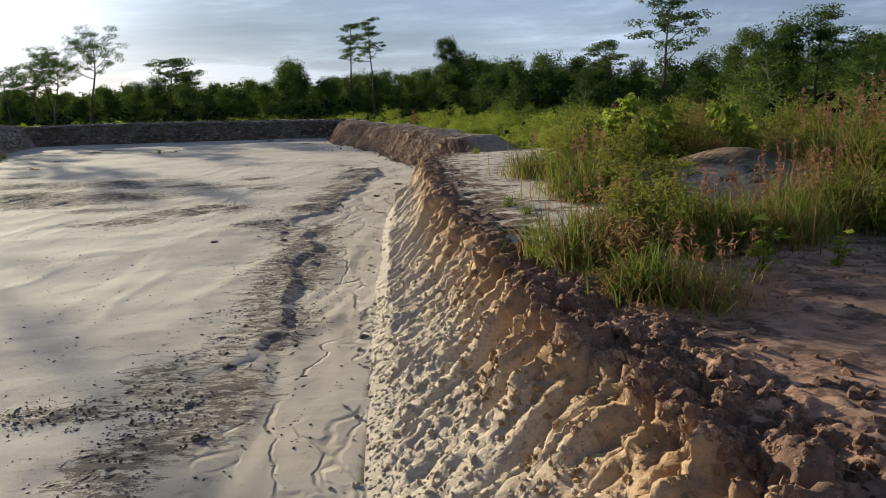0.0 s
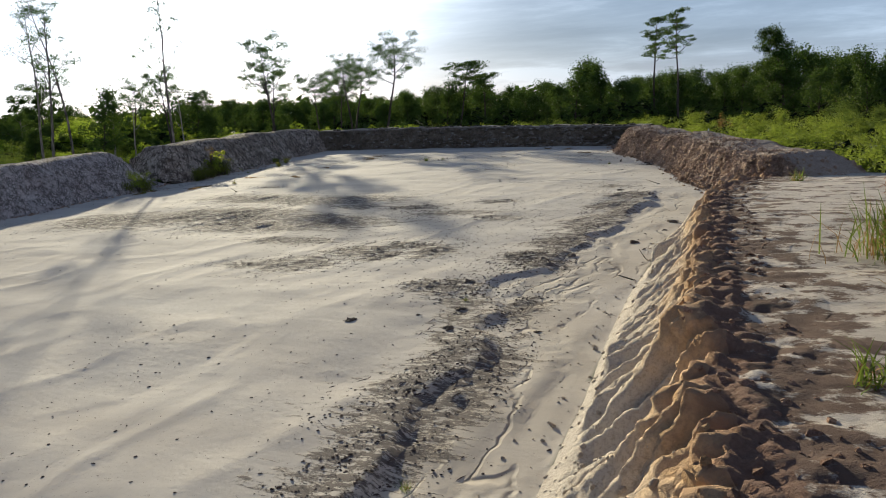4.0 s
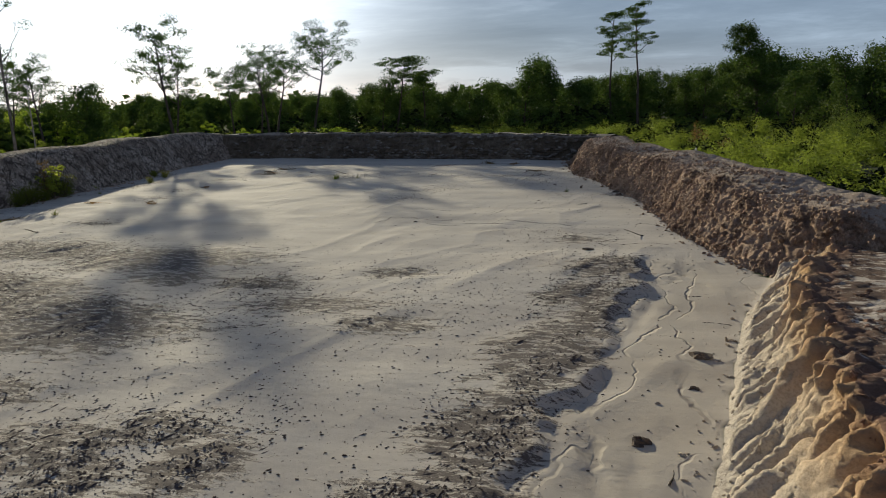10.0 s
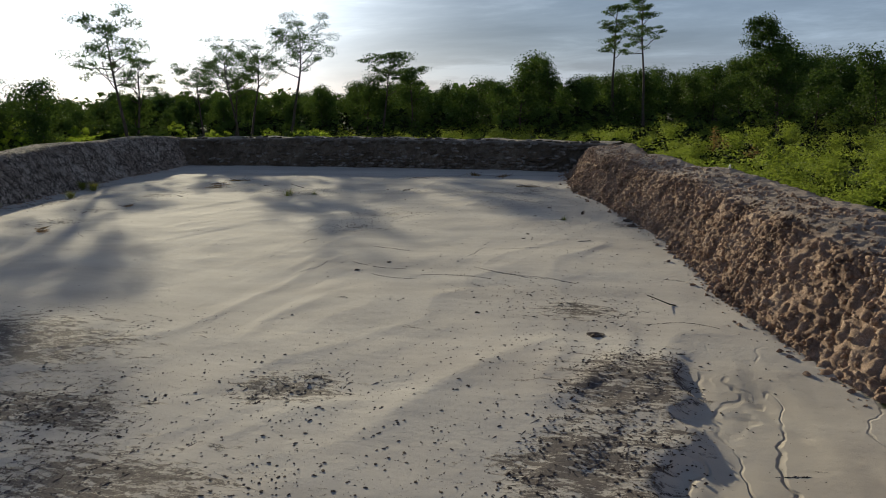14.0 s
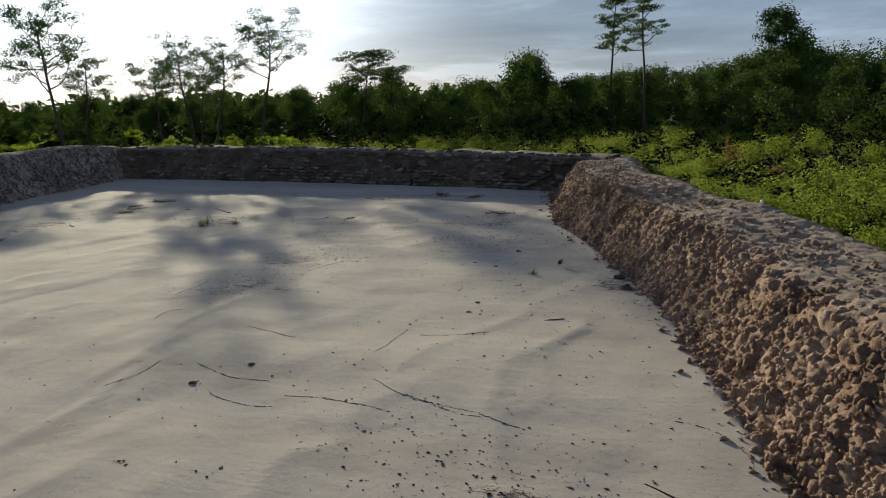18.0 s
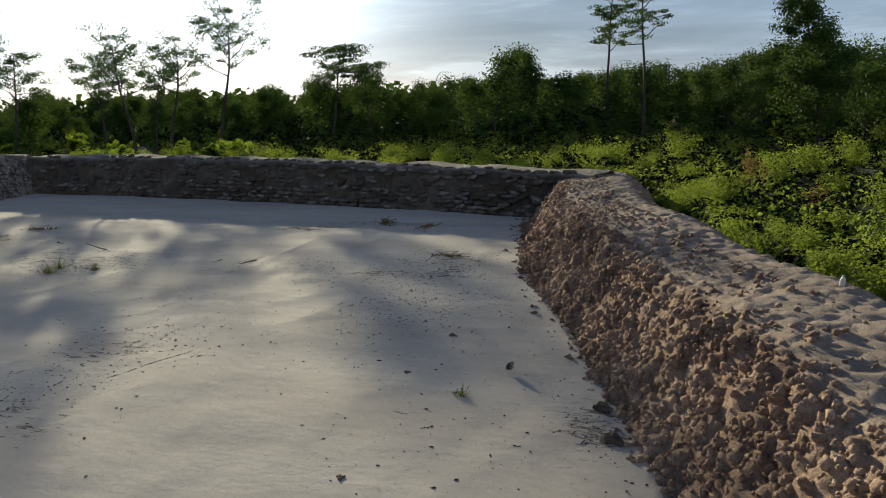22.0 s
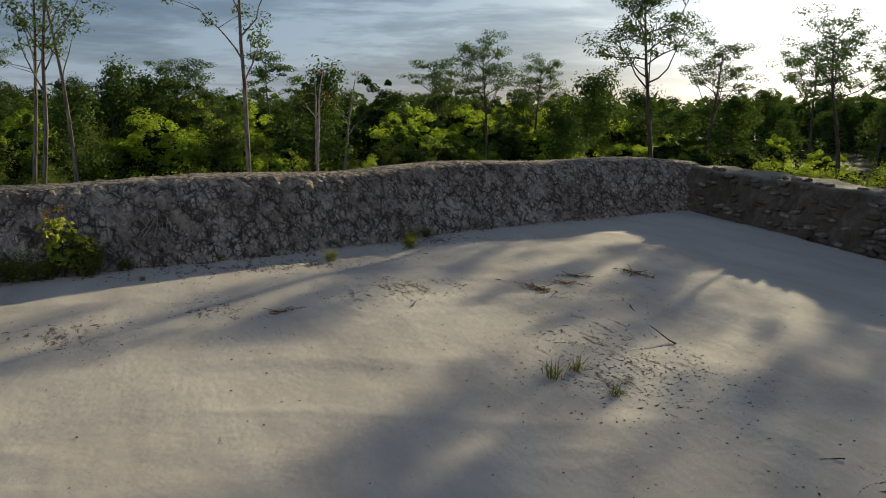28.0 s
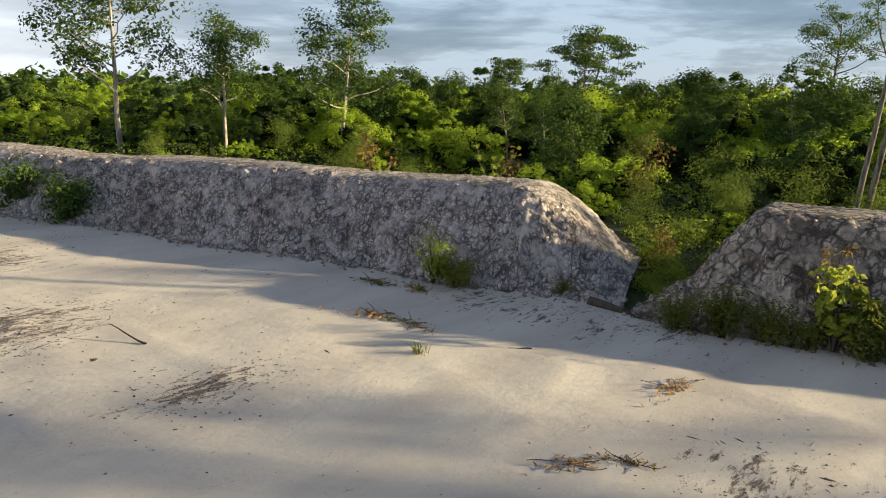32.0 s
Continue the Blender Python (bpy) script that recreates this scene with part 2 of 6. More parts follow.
def clay_material(name, tones, crack=0.0, lump=7.0):
    """Dug clay: three tones, mottled, with lumps and drying cracks; crevice shade is painted round the knobs."""
    mat, n = material(name)
    place = n.add("ShaderNodeNewGeometry").outputs["Position"]
    broad = n.noise(place, 0.7, 4.0, 0.6)
    mid = n.noise(place, 4.5, 5.0, 0.65)
    fine = n.noise(place, 38.0, 4.0, 0.75)
    colour = n.ramp(n.math("ADD", n.math("MULTIPLY", broad, 0.55), n.math("MULTIPLY", mid, 0.45)),
                    [(0.36, tones[0]), (0.5, tones[1]), (0.64, tones[2])])
    # dark specks in the fine pits: part mottling, part painted crevice shade
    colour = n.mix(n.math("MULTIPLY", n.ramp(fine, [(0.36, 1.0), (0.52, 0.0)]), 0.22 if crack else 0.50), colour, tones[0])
    top = attribute(n, "top")
    colour = n.mix(n.math("MULTIPLY", top, 0.75), colour, n.mix(fine, (0.40, 0.345, 0.30), (0.60, 0.54, 0.475)))
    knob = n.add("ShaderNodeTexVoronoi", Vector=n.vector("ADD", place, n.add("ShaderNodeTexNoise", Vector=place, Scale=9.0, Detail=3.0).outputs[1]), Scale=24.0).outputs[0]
    relief = n.math("ADD", n.math("MULTIPLY", n.noise(place, 20.0, 6.0, 0.75), 1.8), n.math("MULTIPLY", fine, 0.5))
    relief = n.math("SUBTRACT", relief, n.math("MULTIPLY", knob, 1.2))
    # hollows between knobs darkened in the colour, as crevice shade
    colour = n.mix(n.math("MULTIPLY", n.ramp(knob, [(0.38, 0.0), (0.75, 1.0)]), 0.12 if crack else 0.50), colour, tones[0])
    if crack:
        # drying cracks, mostly upright, that come and go
        tall = n.add("ShaderNodeMapping", Vector=place, Scale=(1.0, 1.0, 0.50)).outputs[0]
        split = 0.0
        for scale, width in ((lump * 0.5, 0.030),):
            ridge = n.math("ABSOLUTE", n.math("SUBTRACT", n.noise(tall, scale, 5.0, 0.62, 0.6), 0.5))
            line = n.ramp(ridge, [(0.0, 1.0), (width * 0.5, 0.8), (width, 0.0)])
            split = n.math("MAXIMUM", split, n.math("MULTIPLY", line, n.ramp(mid, [(0.42, 0.0), (0.60, 0.7)])))
        warp = n.vector("ADD", tall, n.vector("MULTIPLY", n.add("ShaderNodeTexNoise", Vector=place, Scale=3.0, Detail=5.0, Roughness=0.7).outputs[1], (0.22, 0.22, 0.22)))
        for scale, width, share in ((lump, 0.13, 1.0), (lump * 2.2, 0.15, 0.85)):
            edge = n.add("ShaderNodeTexVoronoi", Vector=warp, Scale=scale)
            edge.feature = "DISTANCE_TO_EDGE"
            gap = n.ramp(edge.outputs["Distance"], [(0.0, 1.0), (width * 0.5, 0.75), (width, 0.0)])
            split = n.math("MAXIMUM", split, n.math("MULTIPLY", n.math("MULTIPLY", gap, share), n.ramp(n.noise(place, 2.4, 4.0, 0.65), [(0.36, 0.15), (0.52, 1.0)])))
        colour = n.mix(n.math("MULTIPLY", split, crack), colour, (0.06, 0.048, 0.04))
        blotch = n.ramp(n.noise(place, 1.6, 5.0, 0.7), [(0.52, 0.0), (0.66, 1.0)])
        colour = n.mix(n.math("MULTIPLY", blotch, 0.34), colour, tones[0])
        relief = n.math("SUBTRACT", relief, n.math("MULTIPLY", split, 3.0))
    finish(n, colour, 0.95, relief, 0.6, 0.05)
    return mat


def cut_material():
    """The cut bank: grey crust, ochre subsoil, pale sandy clay below."""
    mat, n = material("eroded_bank")
    place = n.add("ShaderNodeNewGeometry").outputs["Position"]
    level = attribute(n, "level")
    broad = n.noise(place, 1.1, 4.0, 0.6)
    mid = n.noise(place, 6.0, 5.0, 0.65)
    fine = n.noise(place, 35.0, 4.0, 0.7)
    height = n.math("ADD", level, n.math("MULTIPLY", n.math("SUBTRACT", n.math("ADD", n.math("MULTIPLY", broad, 0.6), n.math("MULTIPLY", mid, 0.4)), 0.5), 0.9))
    colour = n.ramp(height, [(0.05, (0.58, 0.52, 0.445)), (0.44, (0.61, 0.52, 0.41)), (0.70, (0.58, 0.43, 0.28)),
                             (0.88, (0.46, 0.305, 0.17)), (1.0, (0.27, 0.165, 0.105))])
    colour = n.mix(n.math("MULTIPLY", n.ramp(fine, [(0.36, 1.0), (0.54, 0.0)]), 0.45), colour, (0.25, 0.17, 0.115))
    over = attribute(n, "top")
    flat = ledge_colour(n, place, attribute(n, "ledge"), attribute(n, "bare"))[0]
    colour = n.mix(over, colour, flat)
    brink = n.math("ADD", attribute(n, "brink"), n.math("MULTIPLY", n.math("SUBTRACT", mid, 0.5), 1.5))
    colour = n.mix(n.ramp(brink, [(0.46, 0.0), (0.54, 1.0)]), colour, n.mix(fine, (0.085, 0.050, 0.038), (0.29, 0.18, 0.13)))
    knob = n.add("ShaderNodeTexVoronoi", Vector=n.vector("ADD", place, n.add("ShaderNodeTexNoise", Vector=place, Scale=9.0, Detail=3.0).outputs[1]), Scale=20.0).outputs[0]
    relief = n.math("ADD", n.math("MULTIPLY", mid, 0.7), n.math("MULTIPLY", fine, 0.7))
    rough = n.noise(place, 14.0, 6.0, 0.7)
    relief = n.math("ADD", n.math("SUBTRACT", relief, n.math("MULTIPLY", knob, 0.4)), n.math("MULTIPLY", rough, 0.9))
    relief = n.math("ADD", relief, n.math("MULTIPLY", n.noise(place, 45.0, 5.0, 0.75), 0.8))
    finish(n, colour, 0.95, relief, 0.5, 0.04)
    return mat


def leaf_material(name, dark, light, through_colour, share=0.35, rough=0.65):
    """Leaves that let light through; tone differs by leaf, by plant and in patches."""
    mat, n = material(name)
    each = n.add("ShaderNodeNewGeometry").outputs["Random Per Island"]
    plant = n.add("ShaderNodeObjectInfo").outputs["Random"]
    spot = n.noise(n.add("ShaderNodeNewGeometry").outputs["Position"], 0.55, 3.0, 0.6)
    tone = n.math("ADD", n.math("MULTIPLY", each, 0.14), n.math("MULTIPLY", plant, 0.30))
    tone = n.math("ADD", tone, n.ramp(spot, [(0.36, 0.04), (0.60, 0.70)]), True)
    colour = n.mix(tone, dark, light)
    solid = n.add("ShaderNodeBsdfPrincipled", Base_Color=colour, Roughness=rough)
    solid.inputs["Specular IOR Level"].default_value = 0.12
    thin = n.add("ShaderNodeBsdfTranslucent", Color=n.mix(each, through_colour, light))
    n.add("ShaderNodeOutputMaterial", Surface=n.add("ShaderNodeMixShader", Fac=share, i1=solid.outputs[0], i2=thin.outputs[0]).outputs[0])
    return mat


def bark_material(name, dark, light):
    mat, n = material(name)
    place = n.add("ShaderNodeTexCoord").outputs["Object"]
    long = n.add("ShaderNodeMapping", Vector=place, Scale=(1.0, 1.0, 0.22)).outputs[0]
    mark = n.noise(long, 9.0, 5.0, 0.7)
    finish(n, n.mix(n.ramp(mark, [(0.35, 0.0), (0.65, 1.0)]), dark, light), 0.9, mark, 0.5, 0.03)
    return mat


def cloth_material():
    mat, n = material("weathered_sacking")
    place = n.add("ShaderNodeTexCoord").outputs["Object"]
    each = n.add("ShaderNodeObjectInfo").outputs["Random"]
    isle = n.add("ShaderNodeNewGeometry").outputs["Random Per Island"]
    weave = n.noise(place, 60.0, 3.0, 0.6)
    dirt = n.noise(n.add("ShaderNodeNewGeometry").outputs["Position"], 3.0, 5.0, 0.7)
    colour = n.mix(n.math("FRACT", n.math("ADD", each, isle)), (0.075, 0.065, 0.055), (0.40, 0.375, 0.34))
    colour = n.mix(n.ramp(dirt, [(0.44, 0.9), (0.66, 0.1)]), colour, (0.075, 0.058, 0.04))
    finish(n, colour, 0.9, weave, 0.4, 0.01)
    return mat


GROUND = ground_material()
CUT = cut_material()
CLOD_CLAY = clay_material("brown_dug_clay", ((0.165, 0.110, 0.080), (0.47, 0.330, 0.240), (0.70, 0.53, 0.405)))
PALE_CLAY = clay_material("pale_dried_clay", ((0.42, 0.345, 0.325), (0.76, 0.675, 0.645), (0.86, 0.80, 0.765)), 0.92, 5.6)
GREY_CLAY = clay_material("grey_dried_clay", ((0.23, 0.18, 0.145), (0.56, 0.465, 0.38), (0.76, 0.67, 0.57)), 1.0, 3.1)
WALL_EARTH = clay_material("damp_dark_earth", ((0.070, 0.058, 0.042), (0.15, 0.124, 0.094), (0.27, 0.23, 0.18)))
LITTER = clay_material("dark_soil_crumbs", ((0.085, 0.066, 0.055), (0.18, 0.14, 0.115), (0.30, 0.245, 0.20)))
FLAKE = clay_material("dark_crust_flakes", ((0.055, 0.040, 0.038), (0.12, 0.092, 0.085), (0.25, 0.20, 0.18)))
CUT_RUBBLE = clay_material("pale_sandy_rubble", ((0.40, 0.33, 0.265), (0.57, 0.485, 0.395), (0.66, 0.575, 0.475)))
OCHRE_CLOD = clay_material("ochre_clods", ((0.30, 0.185, 0.095), (0.50, 0.335, 0.185), (0.62, 0.455, 0.285)))
RIM_SOIL = clay_material("brown_rim_soil", ((0.12, 0.070, 0.050), (0.36, 0.222, 0.155), (0.56, 0.385, 0.275)))
SACK = cloth_material()


def plastic_material(name, tint):
    mat, n = material(name)
    scuff = n.noise(n.add("ShaderNodeTexCoord").outputs["Object"], 40.0, 4.0, 0.6)
    finish(n, n.mix(n.ramp(scuff, [(0.45, 0.0), (0.7, 0.6)]), tint, (0.42, 0.38, 0.32)), 0.35, scuff, 0.1, 0.002, 0.5)
    return mat


BOTTLE = plastic_material("scuffed_white_plastic", (0.78, 0.78, 0.76))
CAP = plastic_material("faded_blue_plastic", (0.30, 0.36, 0.48))
BARK_PALE = bark_material("pale_bark", (0.16, 0.135, 0.11), (0.42, 0.38, 0.33))
BARK_POLE = bark_material("weathered_bark", (0.055, 0.045, 0.036), (0.27, 0.235, 0.19))
BARK_DARK = bark_material("dark_bark", (0.035, 0.028, 0.022), (0.11, 0.09, 0.07))
# near-black tone for cards that paint shade inside thickets and mounds
SHADE_CARDS = bark_material("thicket_shade", (0.007, 0.014, 0.004), (0.020, 0.034, 0.008))
# dark tones of these four also stand in for deep foliage shade
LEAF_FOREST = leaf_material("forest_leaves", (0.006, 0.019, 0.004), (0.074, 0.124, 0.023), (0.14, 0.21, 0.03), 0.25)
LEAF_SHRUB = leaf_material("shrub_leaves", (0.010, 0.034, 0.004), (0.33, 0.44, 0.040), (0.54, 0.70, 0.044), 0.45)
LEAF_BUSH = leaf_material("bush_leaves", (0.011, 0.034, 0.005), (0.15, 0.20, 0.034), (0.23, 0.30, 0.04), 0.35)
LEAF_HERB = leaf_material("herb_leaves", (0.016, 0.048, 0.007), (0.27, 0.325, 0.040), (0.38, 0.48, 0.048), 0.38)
# lighter copy of the herb leaf, with sunlight put into its colour
LEAF_BRIGHT = leaf_material("sunlit_weed_leaves", (0.10, 0.15, 0.02), (0.38, 0.42, 0.055), (0.48, 0.52, 0.06), 0.42)
LEAF_RUST = leaf_material("rusty_leaves", (0.10, 0.065, 0.02), (0.22, 0.15, 0.045), (0.30, 0.19, 0.05), 0.35)
LEAF_LEDGE = leaf_material("ledge_weed_leaves", (0.022, 0.046, 0.008), (0.205, 0.215, 0.034), (0.31, 0.315, 0.040), 0.34)
LEAF_DRYING = leaf_material("drying_weed_leaves", (0.09, 0.05, 0.022), (0.30, 0.19, 0.075), (0.34, 0.24, 0.09), 0.3)
BLADE_GREEN = leaf_material("green_grass", (0.018, 0.042, 0.008), (0.15, 0.20, 0.032), (0.24, 0.31, 0.04), 0.35)
BLADE_DRY = leaf_material("dry_grass", (0.16, 0.075, 0.028), (0.40, 0.245, 0.095), (0.40, 0.28, 0.12), 0.35)
PLUME = leaf_material("reddish_seed_heads", (0.17, 0.075, 0.05), (0.33, 0.17, 0.11), (0.34, 0.19, 0.11), 0.35)


# ---------------------------------------------------------------- shapes
def lattice(ix, iy, iz, seed):
    """A random number from 0 to 1 for each whole-numbered place."""
    h = (ix.astype(np.int64) * 374761393 + iy.astype(np.int64) * 668265263 + iz.astype(np.int64) * 2147483647 + seed * 1274126177) & 0xFFFFFFFF
    h = ((h ^ (h >> 13)) * 1103515245) & 0xFFFFFFFF
    h = ((h ^ (h >> 16)) * 2246822519) & 0xFFFFFFFF
    return ((h ^ (h >> 15)) & 0xFFFFFF) / float(0x1000000)


def soft_noise(x, y, z, seed=0):
    fx, fy, fz = np.floor(x), np.floor(y), np.floor(z)
    u, v, w = x - fx, y - fy, z - fz
    u, v, w = (a * a * (3 - 2 * a) for a in (u, v, w))
    total = 0
    for a in (0, 1):
        for b in (0, 1):
            for c in (0, 1):
                total = total + lattice(fx + a, fy + b, fz + c, seed) * (u if a else 1 - u) * (v if b else 1 - v) * (w if c else 1 - w)
    return total


def fbm(x, y, z, octaves=4, seed=0):
    total, size, whole = 0, 1.0, 0
    for k in range(octaves):
        total = total + size * soft_noise(x * 2 ** k, y * 2 ** k, z * 2 ** k, seed + k)
        whole += size
        size *= 0.5
    return total / whole


def cells(x, y, z, seed=0):
    """Distances to the nearest and second nearest of scattered centres, and the nearest one's own number."""
    fx, fy, fz = np.floor(x), np.floor(y), np.floor(z)
    first = np.full(x.shape, 9.0)
    second = np.full(x.shape, 9.0)
    own = np.zeros(x.shape)
    for a in (-1, 0, 1):
        for b in (-1, 0, 1):
            for c in (-1, 0, 1):
                jx, jy, jz = fx + a, fy + b, fz + c
                d = np.sqrt((jx + lattice(jx, jy, jz, seed) - x) ** 2 + (jy + lattice(jx, jy, jz, seed + 7) - y) ** 2 + (jz + lattice(jx, jy, jz, seed + 13) - z) ** 2)
                near = d < first
                second = np.where(near, first, np.minimum(second, d))
                own = np.where(near, lattice(jx, jy, jz, seed + 29), own)
                first = np.where(near, d, first)
    return first, second, own


def step(a, b, x):
    t = np.clip((x - a) / (b - a), 0, 1)
    return t * t * (3 - 2 * t)


def raw_mesh(name, verts, faces, smooth=True, **attributes):
    """A mesh from arrays; faces all have the same number of corners. attributes: a number for each vertex."""
    me = bpy.data.meshes.new(name)
    verts = np.asarray(verts, np.float32)
    faces = np.asarray(faces, np.int32)
    count, corners = faces.shape
    me.vertices.add(len(verts))
    me.vertices.foreach_set("co", verts.ravel())
    me.loops.add(count * corners)
    me.loops.foreach_set("vertex_index", faces.ravel())
    me.polygons.add(count)
    me.polygons.foreach_set("loop_start", np.arange(0, count * corners, corners, dtype=np.int32))
    me.polygons.foreach_set("loop_total", np.full(count, corners, np.int32))
    me.polygons.foreach_set("use_smooth", np.full(count, smooth, dtype=bool))
    me.update(calc_edges=True)
    for key, value in attributes.items():
        layer = me.attributes.new(key, "FLOAT", "POINT")
        layer.data.foreach_set("value", np.asarray(value, np.float32).ravel())
    return me


def grid_faces(rows, cols):
    a = np.arange(rows * cols).reshape(rows, cols)
    return np.stack([a[:-1, :-1], a[:-1, 1:], a[1:, 1:], a[1:, :-1]], -1).reshape(-1, 4)


def part(name, me, mat, parent=None, label=""):
    """Links a mesh as one object, as a part of parent."""
    if not me.materials:
        me.materials.append(mat)
    ob = new(name, me)
    ob.parent = parent
    return tagged(ob, label)


def root(name, at=(0, 0, 0), **tags):
    ob = new(name)
    ob.empty_display_size = 0.2
    ob.location = at
    return tagged(ob, **tags)


def along(points, spacing, ease=1.2):
    """Even places on a line of points, rounded over the length ease, and the length to each."""
    points = np.array(points, float)
    run = np.concatenate([[0], np.cumsum(np.linalg.norm(np.diff(points, axis=0), axis=1))])
    s = np.linspace(0, run[-1], max(2, int(run[-1] / spacing) + 1))
    line = np.stack([np.interp(s, run, points[:, k]) for k in range(points.shape[1])], 1)
    width = max(1, int(ease / spacing))
    kernel = np.ones(2 * width + 1) / (2 * width + 1)
    for k in range(2):
        padded = np.concatenate([2 * line[0, k] - line[width:0:-1, k], line[:, k], 2 * line[-1, k] - line[-2:-width - 2:-1, k]])
        line[:, k] = np.convolve(padded, kernel, "valid")
    return line, s


def bank(foot, profile, across, spacing, height=None, tiers=None):
    """The bare surface of a bank that runs along its foot: places, outward normals, the run along it and the way up it.
    profile: steps of (distance from the foot, height). height: factor along the run, from 0 to 1."""
    line, s = along(foot, spacing)
    ahead = np.gradient(line, axis=0)
    ahead /= np.linalg.norm(ahead, axis=1)[:, None]
    side = np.stack([ahead[:, 1], -ahead[:, 0]], 1) * across
    prof, u = along(profile, spacing, 0.22)
    raise_by = np.ones(len(s)) if height is None else height(s, s[-1], line)
    place = np.zeros((len(s), len(u), 3))
    place[:, :, :2] = line[:, None, :] + side[:, None, :] * prof[None, :, :1]
    place[:, :, 2] = prof[None, :, 1] * raise_by[:, None]
    return place, s, u


def normals(place):
    a = np.gradient(place, axis=0)
    b = np.gradient(place, axis=1)
    nrm = np.cross(a, b)
    nrm /= np.maximum(np.linalg.norm(nrm, axis=2), 1e-9)[:, :, None]
    return np.where(nrm[:, :, 2:3] < 0, -nrm, nrm)


# ---------------------------------------------------------------- the plan
# the cut on the east side: its foot, its upper edge and the height of the ledge, by y
CUT_Y = np.array([-8, 0, 3.6, 5.6, 7.0, 9.0, 11.4, 15.0, 18.0, 20.5, 23.0, 25.0, 27.0, 29.0, 31.0])
CUT_EDGE = np.array([2.0, 1.8, 1.5, 0.95, 0.80, 0.62, 0.30, 0.0, -0.12, -0.35, -0.35, -0.25, -0.05, 0.25, 0.9])
CUT_FOOT = np.array([-0.6, -0.7, -0.75, -0.8, -0.9, -1.0, -1.12, -1.25, -1.4, -1.42, -1.38, -1.2, -1.0, -0.75, -0.3])
LEDGE_Z = np.array([1.5, 1.45, 1.40, 1.37, 1.35, 1.32, 1.30, 1.28, 1.24, 1.2, 1.12, 1.03, 0.92, 0.82, 0.70])
# the low bank in the pit floor west of the washed channel
BANK_Y = np.array([3, 6.0, 8.7, 10.9, 13.9, 16.0, 17.5, 19.2, 21.2, 23.2, 25.3, 27.5, 29.5, 31.1, 33.0])
BANK_X = np.array([-2.6, -2.5, -2.7, -2.25, -2.8, -2.7, -3.0, -4.0, -3.1, -3.0, -2.7, -2.6, -2.65, -2.4, -2.6])
# the pit's rim (inner foot of the banks), counter-clockwise from the east bank's south end
EAST_FOOT = [(1.6, 28.6), (0.5, 30.2), (-0.4, 31.5), (-1.5, 34.5), (-2.4, 38.0), (-2.9, 40.4), (-3.7, 43.1), (-4.9, 46.4), (-6.1, 49.4), (-7.0, 52.0), (-7.7, 55.0), (-8.2, 58.4), (-8.5, 60.4)]
NORTH_FOOT = [(-6.6, 57.6), (-8.2, 58.2), (-12.0, 59.3), (-19.0, 61.0), (-25.0, 62.1), (-31.0, 62.8), (-34.0, 63.2)]
WEST_FOOT = [(-32.9, 65.0), (-32.7, 62.0), (-32.3, 58.5), (-31.3, 54.0), (-29.8, 50.5), (-29.0, 48.3), (-28.0, 45.0), (-27.4, 42.5), (-26.9, 40.7), (-26.7, 38.9), (-26.9, 38.1)]
SOUTHWEST_FOOT = [(-27.3, 37.9), (-26.9, 36.8), (-26.2, 34.7), (-25.9, 31.7), (-25.0, 28.8), (-24.4, 24.8), (-23.0, 20.5), (-21.5, 14.0), (-19.5, 6.0), (-16.0, -3.0), (-10.0, -9.0), (0.0, -11.0)]

# patches of dark crumbs on the sand: x, y, half widths, strength
STAINS = [(-12.4, 26.1, 3.0, 1.5, 1.7), (-15.6, 27.4, 2.8, 1.6, 1.6), (-18.6, 26.2, 3.0, 2.0, 1.1), (-13.4, 31.0, 2.8, 1.6, 1.15), (-17.5, 31.6, 2.6, 1.4, 1.0), (-7.9, 22.3, 1.0, 0.7, 1.15), (-6.9, 23.0, 0.8, 0.5, 1.0),
          (-8.6, 20.7, 0.9, 0.9, 1.1), (-6.1, 22.3, 0.5, 0.9, 1.2), (-7.1, 21.6, 0.5, 0.7, 1.2), (-9.8, 29.3, 1.2, 0.6, 1.0), (-11.9, 29.4, 1.1, 0.8, 1.1), (-7.7, 28.0, 1.5, 0.8, 0.9), (-6.2, 27.1, 1.0, 0.6, 0.9), (-7.2, 30.6, 0.8, 0.6, 0.9), (-10.6, 23.4, 1.6, 0.6, 1.0), (-9.4, 20.6, 1.4, 0.5, 0.95),
          (-3.3, 31.5, 0.7, 1.2, 1.15), (-3.4, 26.3, 0.8, 1.6, 1.15), (-3.7, 23.7, 0.6, 1.0, 1.15), (-3.3, 21.4, 0.45, 0.6, 1.1), (-4.6, 19.2, 0.8, 0.5, 1.1), (-2.9, 18.3, 0.45, 0.9, 1.0), (-4.0, 22.0, 0.5, 0.6, 1.0), (-3.5, 29.4, 0.7, 1.0, 1.05), (-4.3, 35.0, 0.9, 0.6, 0.85),
          (-11.6, 42.0, 1.3, 0.6, 0.8), (-18.6, 50.8, 2.0, 1.0, 0.75), (-12.4, 56.5, 2.2, 0.6, 0.75), (-11.8, 44.6, 1.0, 0.7, 0.65), (-4.3, 43.5, 0.5, 0.9, 1.0), (-8.7, 51.8, 0.7, 0.5, 0.8),
          (-23.6, 48.5, 0.9, 1.6, 0.95), (-27.0, 46.0, 0.9, 3.6, 0.95), (-25.7, 37.5, 0.9, 3.0, 0.75), (-29.2, 51.0, 1.0, 2.6, 0.95)]
